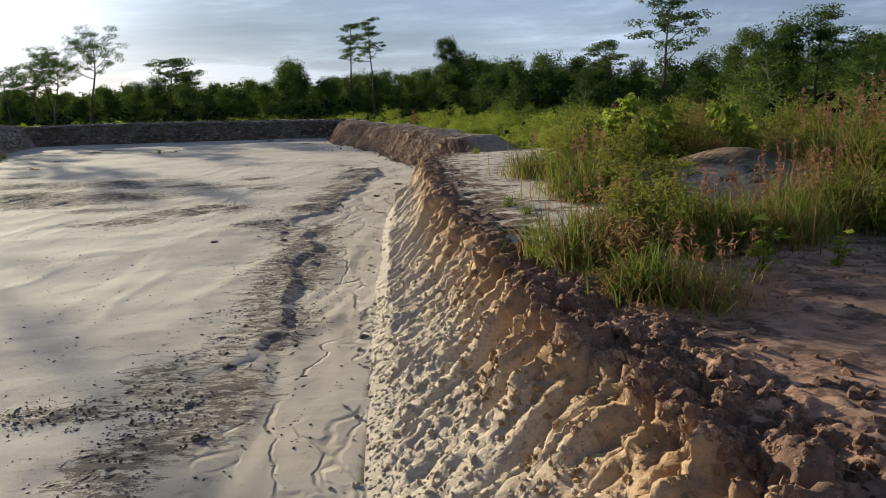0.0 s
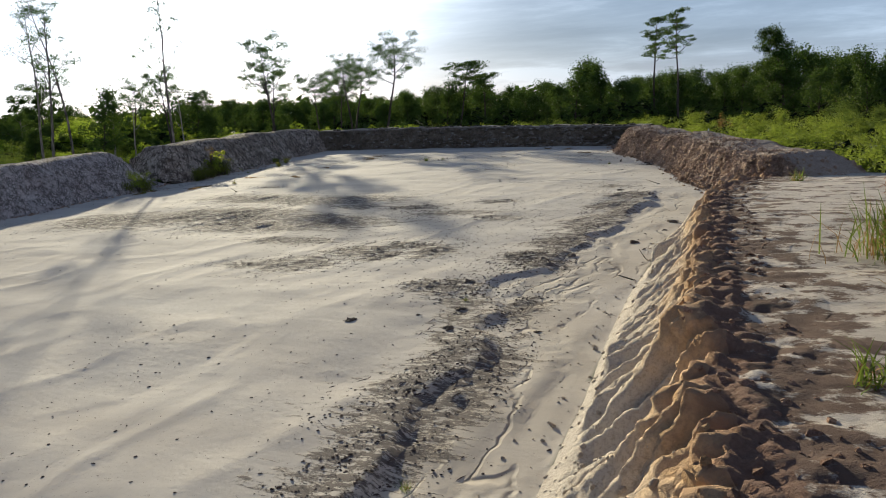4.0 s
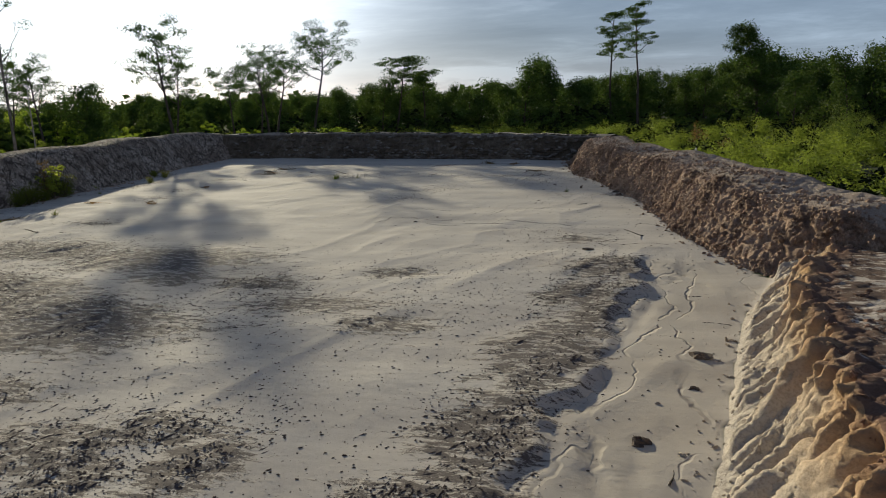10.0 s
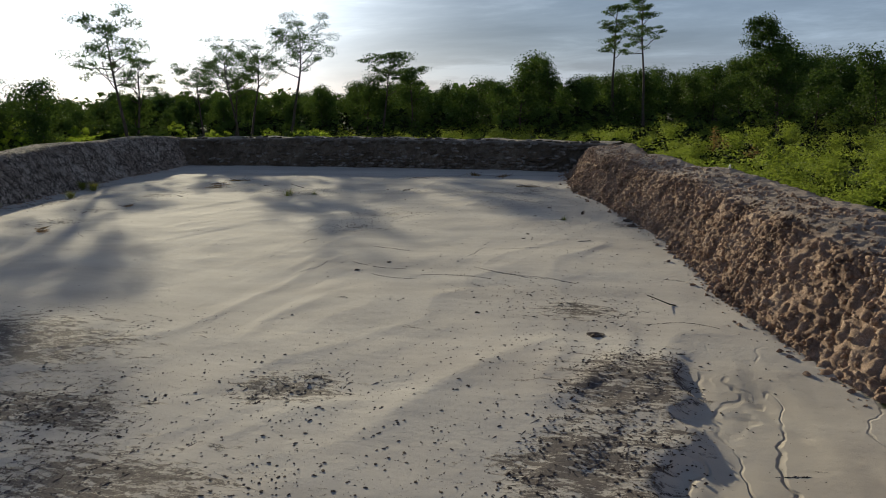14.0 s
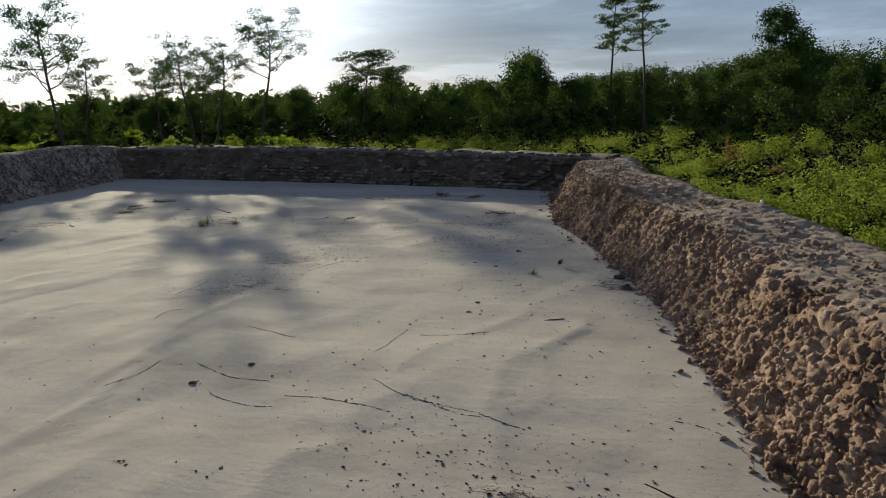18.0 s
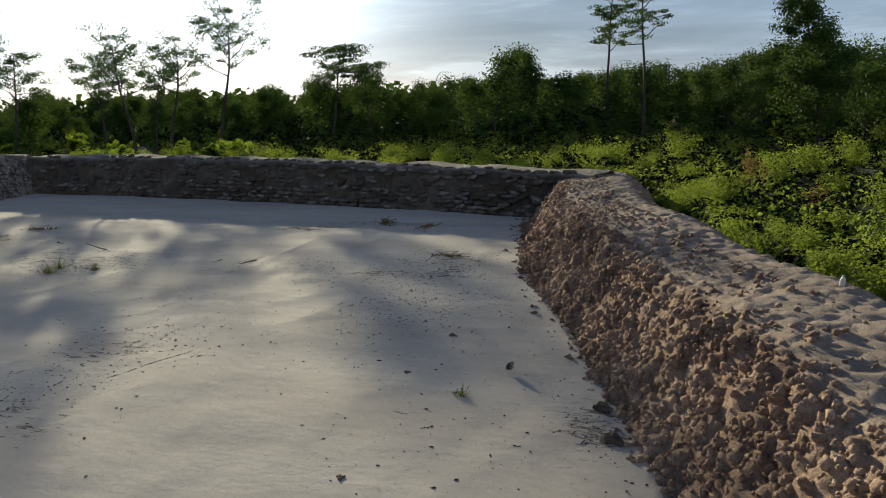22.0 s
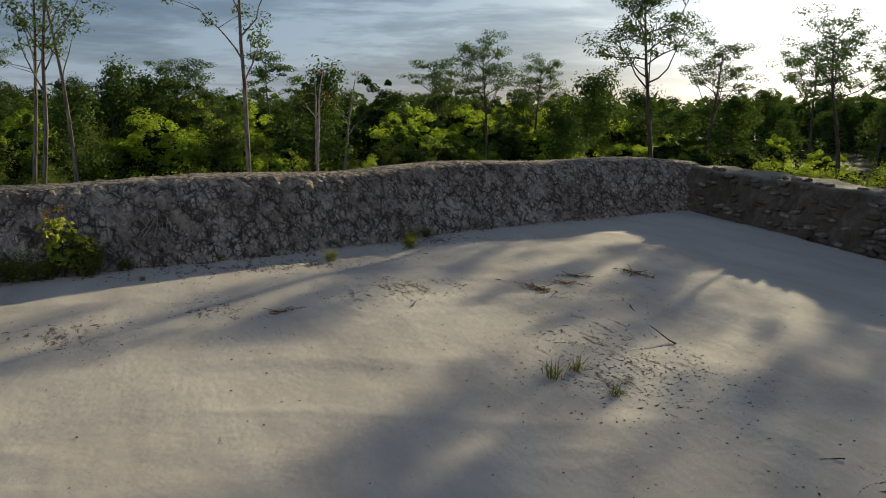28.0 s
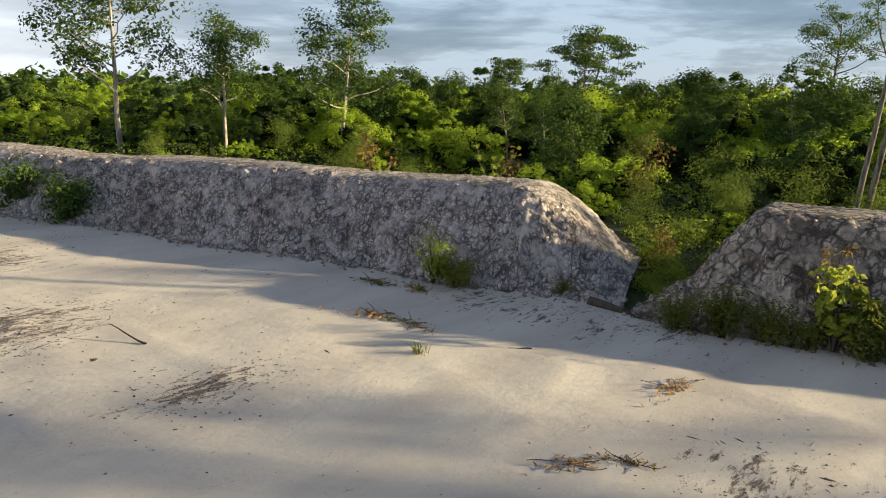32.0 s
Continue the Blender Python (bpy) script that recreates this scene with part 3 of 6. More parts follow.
STAINS += [(-22.3, 42.0, 0.9, 0.9, 0.9), (-23.3, 44.6, 0.8, 0.7, 0.85), (-19.9, 35.9, 0.9, 0.6, 0.75), (-26.2, 39.2, 0.9, 1.3, 0.9), (-2.6, 7.6, 0.7, 1.2, 0.9), (-2.3, 10.3, 0.45, 1.3, 1.0), (-2.6, 14.5, 0.5, 2.4, 1.1),
           (-4.3, 7.5, 1.3, 0.28, 1.05), (-14.5, 55.5, 1.1, 0.4, 1.1), (-9.1, 52.7, 0.55, 0.35, 1.1), (-8.4, 50.8, 0.45, 0.6, 1.0), (-9.8, 50.4, 0.8, 0.7, 0.8), (-22.8, 51.3, 0.6, 0.22, 1.5), (-17.6, 49.9, 1.1, 0.6, 1.0)]
# fields of loose crumbs on the sand: x, y, half widths, how many
CRUMB_FIELDS = [(-5.6, 28.8, 2.6, 2.4, 900), (-6.8, 24.2, 2.6, 2.6, 650), (-4.2, 20.6, 1.4, 2.2, 320), (-9.5, 26.5, 3.0, 3.0, 520), (-4.4, 33.2, 1.6, 1.6, 320), (-5.4, 36.0, 1.4, 0.9, 200), (-7.9, 47.8, 1.1, 1.8, 420), (-11.6, 45.0, 1.4, 1.4, 340),
                (-12.0, 43.0, 1.2, 0.8, 180), (-17.8, 50.4, 1.9, 1.4, 800), (-11.4, 50.6, 2.4, 1.3, 300), (-8.8, 49.6, 1.0, 2.2, 380), (-13.4, 56.0, 2.8, 0.6, 200), (-22.4, 52.6, 1.6, 1.4, 220), (-9.0, 51.9, 1.2, 0.9, 160), (-6.0, 43.0, 1.8, 3.0, 130), (-22.6, 42.0, 1.4, 1.2, 150), (-20.0, 36.0, 1.0, 0.7, 190), (-13.0, 49.0, 3.5, 3.0, 200), (-3.4, 8.5, 1.4, 2.6, 170)]


def lumps(place, size, seed, squeeze=1.0):
    """Rounded clods of about that size: from 0 in the joints to 1 on the backs."""
    p = place / size
    first, second, own = cells(p[..., 0], p[..., 1], p[..., 2] * squeeze, seed)
    return np.clip(second - first, 0, 0.55) / 0.55, own


def knobs(place, size, seed):
    """Half-sunk round clods: domes from 0 to 1, each with its own number."""
    wobble = 0.35 * (fbm(place[..., 0] / size * 1.7, place[..., 1] / size * 1.7, place[..., 2] / size * 1.7, 2, seed + 3) - 0.5)
    p = place / size + wobble[..., None]
    first, second, own = cells(p[..., 0], p[..., 1], p[..., 2], seed)
    return np.sqrt(np.clip(1 - (first / 0.72) ** 2, 0, 1)), own


def inside(x, y):
    """1 in the pit, 0 outside its rim."""
    ring = np.array(EAST_FOOT + NORTH_FOOT[1:] + WEST_FOOT[1:] + SOUTHWEST_FOOT + [(-0.6, -8.0), (-0.8, 5.6), (-1.25, 15.0), (-1.4, 22.0), (-0.75, 29.0)])
    hit = np.zeros(x.shape, bool)
    for (ax, ay), (bx, by) in zip(ring, np.roll(ring, -1, axis=0)):
        cross = ((ay > y) != (by > y)) & (x < (bx - ax) * (y - ay) / (by - ay + 1e-12) + ax)
        hit ^= cross
    return hit.astype(float)


def rim_gap(x, y):
    """The distance from the feet of the banks."""
    line = EAST_FOOT + NORTH_FOOT[1:] + WEST_FOOT[1:] + SOUTHWEST_FOOT
    best = np.full(x.shape, 1e9)
    for (ax, ay), (bx, by) in zip(line, line[1:]):
        dx, dy = bx - ax, by - ay
        t = np.clip(((x - ax) * dx + (y - ay) * dy) / (dx * dx + dy * dy + 1e-9), 0, 1)
        best = np.minimum(best, np.hypot(x - ax - t * dx, y - ay - t * dy))
    return best


def bare_soil(x, y):
    return 1 - step(6.5, 9.5, y + 1.5 * (fbm(x * 0.7, y * 0.7, x * 0, 3, 45) - 0.5))


def bank_line(x, y):
    return np.interp(y, BANK_Y, BANK_X) + 1.1 * (fbm(x * 0.6, y * 1.1, x * 0, 5, 17) - 0.5)


def ledge_height(y):
    return np.interp(y, CUT_Y, LEDGE_Z) * (1 - step(31.0, 40.0, y)) + 0.15 * step(31.0, 40.0, y)


def ledge_surface(x, y):
    plain = ledge_height(y) * (1 - step(12, 40, x) * 0.5) + 0.10 * (fbm(x * 0.5, y * 0.5, x * 0, 4, 23) - 0.5) + 0.05 * (fbm(x * 2.5, y * 2.5, x * 0, 3, 29) - 0.5)
    chunk, own = lumps(np.stack([x, y, x * 0], -1), 0.16, 37)
    plain += 0.03 * (1 - step(7.0, 11.0, y)) * (np.sqrt(chunk) * own - 0.2) * (fbm(x * 0.9, y * 0.9, x * 0, 2, 39) > 0.45)
    mound = 0.30 * np.exp(-((x - 5.8) / 1.3) ** 2 - ((y - 14.0) / 1.2) ** 2)
    return mound + plain + 0.45 * np.exp(-((x - 5.6) / 1.3) ** 2 - ((y - 15.2) / 1.6) ** 2)


def stain_at(x, y):
    stain = np.zeros(x.shape)
    for cx, cy, rx, ry, power in STAINS:
        stain = np.maximum(stain, power * np.exp(-((x - cx) / rx) ** 2 - ((y - cy) / ry) ** 2))
    return stain


def ground_height(x, y):
    z = 0.05 * (fbm(x * 0.22, y * 0.22, x * 0, 3, 3) - 0.5) + 0.02 * (fbm(x * 1.1, y * 0.7, x * 0, 2, 5) - 0.5)
    pit = inside(x, y)
    # low terraces that the rain has left
    wave = soft_noise(x * 0.45 + 0.35 * y, y * 0.9 - 0.3 * x, x * 0, 11)
    z += 0.025 * np.abs(wave - 0.5) * pit
    # soft fans and small scarps left by running water
    bend = 1.6 * (fbm(x * 0.21, y * 0.21, x * 0, 2, 71) - 0.5)
    lobe = 1 - np.minimum(np.abs(fbm(x * 0.55 + bend, y * 0.22 + bend, x * 0, 3, 73) - 0.5) * 5, 1.0)
    z += 0.027 * lobe ** 2 * pit
    z += 0.012 * (fbm(x * 2.1 + bend, y * 0.9, x * 0, 3, 75) - 0.5) * pit
    z += 0.09 * (fbm(x * 0.42 + 0.25 * y, y * 0.30 - 0.12 * x, x * 0, 2, 12) - 0.5) * pit
    ring = 0.30 * (0.656 * x - 0.755 * y) + 4.0 * fbm(x * 0.17, y * 0.14, x * 0, 3, 14)
    saw = ring - np.floor(ring)
    held = step(0.56, 0.72, soft_noise(x * 0.9, y * 0.9, x * 0, 16)) * pit
    z += 0.009 * held * (saw - step(0.93, 0.99, saw)) * (1 - step(48.0, 54.0, y))
    # the small bank beside the channel
    west = bank_line(x, y) - x
    reach = step(3.0, 6.0, y) * (1 - step(31.5, 34.0, y))
    rise = reach * step(7.5, 11.0, y)
    z += (0.045 + 0.055 * np.clip(soft_noise(x * 0.8, y * 0.6, x * 0, 18) * 1.8 - 0.55, 0, 1)) * step(-0.03, 0.15, west) * np.exp(-np.maximum(west, 0) / 3.5) * rise
    z += 0.06 * (fbm(x * 3.4, y * 3.4, x * 0, 4, 19) - 0.42) * np.exp(-(np.maximum(west, 0) / 1.1)) * step(0.0, 0.1, west) * rise
    # broken crust stands a little proud in the stained patches
    torn = fbm((0.28 * x + 0.96 * y) * 1.5, (0.96 * x - 0.28 * y) * 5.0, x * 0, 3, 77)
    z += 0.022 * np.clip(stain_at(x, y) * 1.1 - 0.25, 0, 1) * step(0.50, 0.60, torn) * pit
    # rills in the channel
    chan = np.exp(-((west + 0.7) / 0.6) ** 2) * reach
    flow = fbm((x + 0.3 * np.sin(y * 0.8)) * 2.6, y * 0.35, x * 0, 2, 261)
    z -= 0.035 * chan * (1 - np.minimum(np.abs(flow - 0.5) * 9, 1.0))
    # the ledge
    edge, foot = np.interp(y, CUT_Y, CUT_EDGE), np.interp(y, CUT_Y, CUT_FOOT)
    up = step(0.0, 1.0, (x - foot) / np.maximum(edge - foot, 0.3))
    plain = ledge_surface(x, y)
    under = 0.30 * (1 - step(0.45, 0.75, x - edge)) * step(0.1, 0.5, x - foot)
    south_of = 1 - step(31.0, 37.0, y)
    z = z * (1 - up * south_of) + up * plain * south_of - under * (1 - step(29.0, 31.0, y))
    # the land outside
    out = (1 - pit) * (1 - south_of * step(-1.5, 0.0, x - foot))
    z = z * (1 - out) + out * (-0.07 + (0.07 + 0.25 * fbm(x * 0.06, y * 0.06, x * 0, 3, 31)) * step(2.0, 5.0, rim_gap(x, y)))
    return z


def build_ground():
    def lines(a, b, gap, far):
        grow, lows, highs = gap, [a], [b]
        while lows[-1] > -far:
            grow *= 1.35
            lows.append(lows[-1] - grow)
        grow = gap
        while highs[-1] < far:
            grow *= 1.35
            highs.append(highs[-1] + grow)
        return np.array(lows[:0:-1] + list(np.arange(a, b, gap)) + highs)

    xs, ys = lines(-33.0, 8.0, 0.22, 2600), lines(1.0, 63.0, 0.105, 2600)
    xs = np.concatenate([xs[xs < -18.0], np.arange(-18.0, 3.5, 0.09), xs[xs > 3.5]])
    x, y = np.meshgrid(xs, ys)
    z = ground_height(x, y)
    stain = stain_at(x, y) * (1 - 0.45 * step(33.0, 39.0, y))
    west = bank_line(x, y) - x
    reach = step(3.0, 6.0, y) * (1 - step(31.5, 34.0, y))
    stain = np.maximum(stain, (0.10 + 1.0 * soft_noise(x * 0.7, y * 0.5, x * 0, 43)) * np.exp(-((west - 0.45) / 0.65) ** 2) * reach)
    # a film of crumbs near the banks
    pit = inside(x, y)
    wash = np.exp(-((west + 0.9) / 0.9) ** 2) * reach * pit
    foot, edge = np.interp(y, CUT_Y, CUT_FOOT), np.interp(y, CUT_Y, CUT_EDGE)
    ledge = step(0.0, 0.4, x - foot) * (1 - step(30.0, 34.0, y)) * (1 - step(9.0, 14.0, x))
    soil = np.clip((1 - pit) - ledge, 0, 1)
    ledge = ledge + 0.85 * ledge * np.exp(-((x - edge - 0.2) / 0.8) ** 2) * step(8.0, 11.0, y)
    bare = np.maximum(bare_soil(x, y), step(0.25, 0.6, np.exp(-((x - 5.6) / 1.5) ** 2 - ((y - 15.2) / 1.8) ** 2)))
    soil = np.maximum(soil, 0.75 * step(3.5, 6.5, x + 2.0 * (fbm(x * 0.8, y * 0.8, x * 0, 3, 41) - 0.5)) * (1 - pit))
    me = raw_mesh("ground", np.stack([x, y, z], -1).reshape(-1, 3), grid_faces(len(ys), len(xs)), True,
                  stain=stain, wash=wash, ledge=ledge, soil=soil, bare=bare)
    me.materials.append(GROUND)
    tagged(new("ground", me), "pale rain-washed sand floor of a dug pit, with brown soil outside", "ground", kind="structure")


build_ground()


# ---------------------------------------------------------------- banks
CUT_SURFACE, BANK_SURFACES = [], {}


def build_bank(name, label, foot, profile, across, spacing, mat, height, clod, deep, rough, crown, knobbly=False):
    place, s, u = bank(foot, profile, across, spacing, height)
    base_z = place[:, :, 2].copy()
    nrm = normals(place)
    x, y, z = place[..., 0], place[..., 1], place[..., 2]
    big = fbm(x * 0.55, y * 0.55, z * 0.8, 3, 51) - 0.5
    one, own1 = lumps(place, clod, 61)
    two, own2 = lumps(place, clod * 0.45, 71)
    face = 1 - step(0.88, 0.99, base_z / np.maximum(base_z.max(axis=1, keepdims=True), 0.05)) * 0.90
    three, own3 = lumps(place, clod * 2.6, 75)
    fold = np.abs(fbm(x * 1.7, y * 1.7, z * 0.9, 3, 77) - 0.5) * 2
    push = rough * big + face * (deep * (np.sqrt(one) * (0.25 + 1.1 * own1) - 0.5) + 0.5 * deep * (np.sqrt(two) * (0.3 + own2) - 0.4))
    push += face * deep * (1.1 * (np.sqrt(three) * (0.2 + own3) - 0.5) + 2.2 * (fold - 0.25))
    if not knobbly:
        for many, depth, seed in ((1.5, 0.09, 331), (3.2, 0.06, 341), (5.0, 0.05, 347)):
            split = 1 - np.minimum(np.abs(fbm(x * many, y * many, z * many * 0.35, 3, seed) - 0.5) * 15, 1.0)
            push -= face * depth * split * step(0.42, 0.56, fbm(x * 0.5, y * 0.5, z * 0.5, 2, seed + 5))
    if knobbly:
        for size, depth, seed in ((0.36, 0.06, 301), (0.20, 0.075, 311), (0.115, 0.05, 321)):
            dome, own = knobs(place, size, seed)
            push += (0.25 + 0.75 * face) * depth * (dome * (0.35 + 0.9 * own) - 0.45)
    push += (0.7 * deep + 0.015) * (fbm(x * 11, y * 11, z * 11, 3, 81) - 0.5)
    place = place + nrm * push[..., None]
    top = step(0.93, 1.0, base_z / np.maximum(base_z.max(axis=1, keepdims=True), 0.05)) * crown
    BANK_SURFACES[name] = (place, nrm, top)
    me = raw_mesh(name, place.reshape(-1, 3), grid_faces(len(s), len(u)), True, top=top)
    me.materials.append(mat)
    return tagged(new(name, me), label, "earth bank", kind="structure")


def east_height(s, whole, line):
    return (0.93 + 0.07 * np.sin(s * 0.9) * 0.5) * step(-0.5, 3.0, s) * (1 - 0.08 * step(whole - 14, whole - 2, s))


def west_height(s, whole, line):
    return (1.0 + 0.03 * np.sin(s * 0.7)) * (1 - step(whole - 2.1, whole + 0.5, s)) * (0.9 + 0.1 * step(0, 4, s))


def southwest_height(s, whole, line):
    return (np.interp(line[:, 1], [14, 22, 28, 34, 38], [0.84, 0.85, 0.90, 0.96, 0.98]) + 0.025 * np.sin(s * 0.6 + 1)) * step(-0.7, 2.6, s)


def north_height(s, whole, line):
    return np.interp(line[:, 0], [-34, -26, -19, -13, -8, -6], [1.08, 1.06, 0.98, 0.91, 0.83, 0.80]) + 0.02 * np.sin(s * 2.1)


EAST_PROFILE = [(-0.25, -0.12), (0.08, 0.0), (0.42, 0.50), (0.74, 0.98), (1.00, 1.28), (1.28, 1.37), (2.9, 1.36), (3.4, 0.9), (3.9, -0.1)]
WEST_PROFILE = [(-0.45, -0.12), (0.0, 0.0), (0.45, 0.55), (1.0, 1.25), (1.45, 1.74), (1.8, 1.92), (2.2, 1.96), (3.4, 1.93), (4.4, 1.2), (5.4, 0.3), (5.9, -0.1)]
NORTH_PROFILE = [(-0.15, -0.12), (0.0, 0.0), (0.22, 0.5), (0.47, 1.05), (0.64, 1.46), (0.85, 1.56), (2.3, 1.55), (2.9, 0.6), (3.2, -0.1)]

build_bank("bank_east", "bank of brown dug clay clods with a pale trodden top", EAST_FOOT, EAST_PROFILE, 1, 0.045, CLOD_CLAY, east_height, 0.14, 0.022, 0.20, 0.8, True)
build_bank("bank_west", "grey dried clay bank, cracked, with a flat top", WEST_FOOT, WEST_PROFILE, 1, 0.06, GREY_CLAY, west_height, 0.20, 0.062, 0.07, 0.9)
build_bank("bank_southwest", "grey clay bank of dried lumps with a pale top", SOUTHWEST_FOOT[:8], WEST_PROFILE, 1, 0.065, PALE_CLAY, southwest_height, 0.17, 0.062, 0.15, 0.9)
build_bank("bank_south", "grey clay bank closing the pit", SOUTHWEST_FOOT[7:], WEST_PROFILE, 1, 0.2, PALE_CLAY, None, 0.4, 0.08, 0.25, 0.9)
north_bank = build_bank("bank_north", "dark earth wall faced with old sandbags", NORTH_FOOT, NORTH_PROFILE, 1, 0.075, WALL_EARTH, north_height, 0.25, 0.05, 0.16, 0.9)


def build_cut():
    """The eroded cut on the east side: fluted face with a crumbling dark edge."""
    ys = np.concatenate([np.arange(-6.0, 2.0, 0.08), np.arange(2.0, 31.2, 0.032)])
    u = np.concatenate([np.linspace(-0.12, 1.0, 66), np.linspace(1.02, 2.0, 26)])
    y, uu = np.meshgrid(ys, u, indexing="ij")
    edge, foot, high = (np.interp(y, CUT_Y, v) for v in (CUT_EDGE, CUT_FOOT, LEDGE_Z))
    ragged = 0.34 * (fbm(y * 1.3, y * 0, y * 0, 4, 91) - 0.5)
    edge = edge + ragged
    gx = np.interp(uu, [-0.12, 0.0, 0.3, 0.55, 0.75, 0.9, 1.0], [-0.16, 0.0, 0.36, 0.62, 0.80, 0.93, 1.0])
    gz = np.interp(uu, [-0.12, 0.0, 0.3, 0.55, 0.75, 0.9, 1.0, 1.15, 2.0], [-0.10, 0.0, 0.26, 0.50, 0.74, 0.93, 1.0, 1.02, 0.93])
    x = foot + (edge - foot) * np.minimum(gx, 1.0) + np.maximum(uu - 1.0, 0) * 1.1
    z = high * gz
    face = step(0.02, 0.2, uu) * (1 - step(0.93, 1.05, uu))
    smooth_part = step(9.0, 14.0, y)
    # flutes run down the face, leaning a little
    q = y - 0.28 * uu + 0.55 * (fbm(y * 0.9, uu * 1.6, y * 0, 3, 99) - 0.5)
    rill = np.minimum(np.abs(fbm(q * 2.3, uu * 0.35, y * 0, 2, 101) - 0.5) * 4.0, 1.0)
    rill2 = np.minimum(np.abs(fbm(q * 6.5, uu * 0.7, y * 0, 2, 111) - 0.5) * 4.0, 1.0)
    deep = (0.10 + 0.15 * np.maximum(smooth_part, step(0.35, 0.7, uu))) * (0.55 + 0.9 * soft_noise(y * 0.9, uu * 1.3, y * 0, 95))
    shape = face * (deep * (np.sqrt(rill) - 0.55) + 0.48 * deep * (np.sqrt(rill2) - 0.55)) * step(0.0, 0.25, uu)
    # upright ribs below the rim
    rib = np.minimum(np.abs(fbm(y * 5.5, uu * 0.6, y * 0, 2, 161) - 0.5) * 5.0, 1.0)
    shape = shape + 0.11 * (np.sqrt(rib) - 0.6) * step(0.55, 0.75, uu) * (1 - step(0.95, 1.03, uu))
    place = np.stack([x, y, z], -1)
    one, own = lumps(place, 0.15, 121)
    two, own2 = lumps(place, 0.075, 131)
    clod = np.sqrt(one) * (0.1 + 1.1 * own) + 0.5 * np.sqrt(two) * (0.2 + own2)
    crumb = fbm(x * 13, y * 13, z * 13, 3, 139) - 0.5
    shape = shape + face * clod * (0.040 * (1 - 0.85 * smooth_part)) * (1 - step(0.70, 0.92, uu)) + (0.07 * crumb + 0.03 * (fbm(x * 30, y * 30, z * 30, 2, 149) - 0.5)) * face
    shape = shape + face * 0.22 * (fbm(x * 1.6, y * 1.6, z * 1.6, 3, 143) - 0.5)
    shape = shape + 0.07 * (fbm(x * 15, y * 15, z * 15, 3, 167) - 0.5) * step(0.62, 0.8, uu) * (1 - step(1.0, 1.1, uu))
    # crumbling upper rim
    rim = step(0.72, 0.9, uu) * (1 - step(1.05, 1.6, uu))
    notch = fbm(x * 5, y * 5, z * 5, 4, 141) - 0.45
    jag = 1 - np.minimum(np.abs(fbm(x * 4.5, y * 4.5, z * 3, 3, 157) - 0.5) * 5, 1.0)
    shape = shape + rim * 0.02 * (clod - 0.5) + rim * (0.4 + 0.6 * (1 - step(8.0, 12.0, y))) * (0.17 * notch + 0.13 * (0.4 - jag)) + step(0.80, 0.9, uu) * (1 - step(1.0, 1.1, uu)) * 0.05 * np.sqrt(one) * own
    nrm = normals(place)
    nrm = np.where(nrm[..., :1] > 0.2, -nrm, nrm)
    place = place + nrm * shape[..., None]
    near = 1 - step(7.0, 11.0, y)
    flat = step(1.0, 1.2, uu)
    lie = ledge_surface(place[..., 0], y)
    blend = step(1.05, 1.55, uu)
    bumps = (0.02 + 0.085 * near) * (0.35 * clod - 0.1 + 0.8 * notch - 0.9 * jag + 0.2) * (1 - step(1.5, 1.9, uu))
    place[..., 2] = np.where(uu > 1.0, place[..., 2] * (1 - blend) + (lie + 0.004) * blend + flat * bumps, place[..., 2])
    place[..., 2] -= 0.10 * step(1.85, 2.0, uu)
    brink = step(0.98 - 0.07 * near, 1.03 - 0.03 * near, uu) * (1 - step(1.05, 1.5, uu)) * (0.75 + 0.5 * (soft_noise(y * 1.2, uu, y * 0, 147) - 0.5))
    over = 1 + 0.85 * np.exp(-((place[..., 0] - np.interp(y, CUT_Y, CUT_EDGE) - 0.2) / 0.8) ** 2) * step(8.0, 11.0, y)
    me = raw_mesh("cut_bank", place.reshape(-1, 3), grid_faces(len(ys), len(u)), True, level=np.clip(gz, 0, 1), top=flat, brink=brink, ledge=over, bare=bare_soil(place[..., 0], y))
    me.materials.append(CUT)
    CUT_SURFACE.append((place, uu))
    tagged(new("bank_cut", me), "rain-fluted ochre cut bank with a crumbling dark rim", "earth bank", kind="structure")


build_cut()


# ---------------------------------------------------------------- plants
def unit(v):
    return v / np.maximum(np.linalg.norm(v, axis=-1, keepdims=True), 1e-6)


def leaves(centres, rng, size, spread=0.35, aspect=0.5, droop=0.0, out=None):
    """Folded leaf blades at the given places: corners and faces. spread: how much the sizes differ; out: the way they face."""
    n = len(centres)
    axis = rng.normal(size=(n, 3))
    axis[:, 2] = axis[:, 2] * 0.55 - droop
    if out is not None:
        out = unit(unit(out) + rng.normal(size=(n, 3)) * 0.28)
        axis = axis - 0.85 * out * np.sum(axis * out, 1)[:, None]
    axis = unit(axis)
    other = np.cross(axis, rng.normal(size=(n, 3)) + np.array([0, 0, 1.6])) if out is None else np.cross(axis, out)
    other = unit(other)
    up = np.cross(other, axis)
    long = size * (1 + spread * rng.uniform(-1, 1, n))[:, None]
    wide = long * aspect
    verts = np.stack([centres - axis * long * 0.5, centres + other * wide * 0.5 + up * wide * 0.16,
                      centres + axis * long * 0.5 - up * long * 0.08, centres - other * wide * 0.5 + up * wide * 0.16], 1)
    return verts.reshape(-1, 3), np.arange(4 * n).reshape(n, 4)


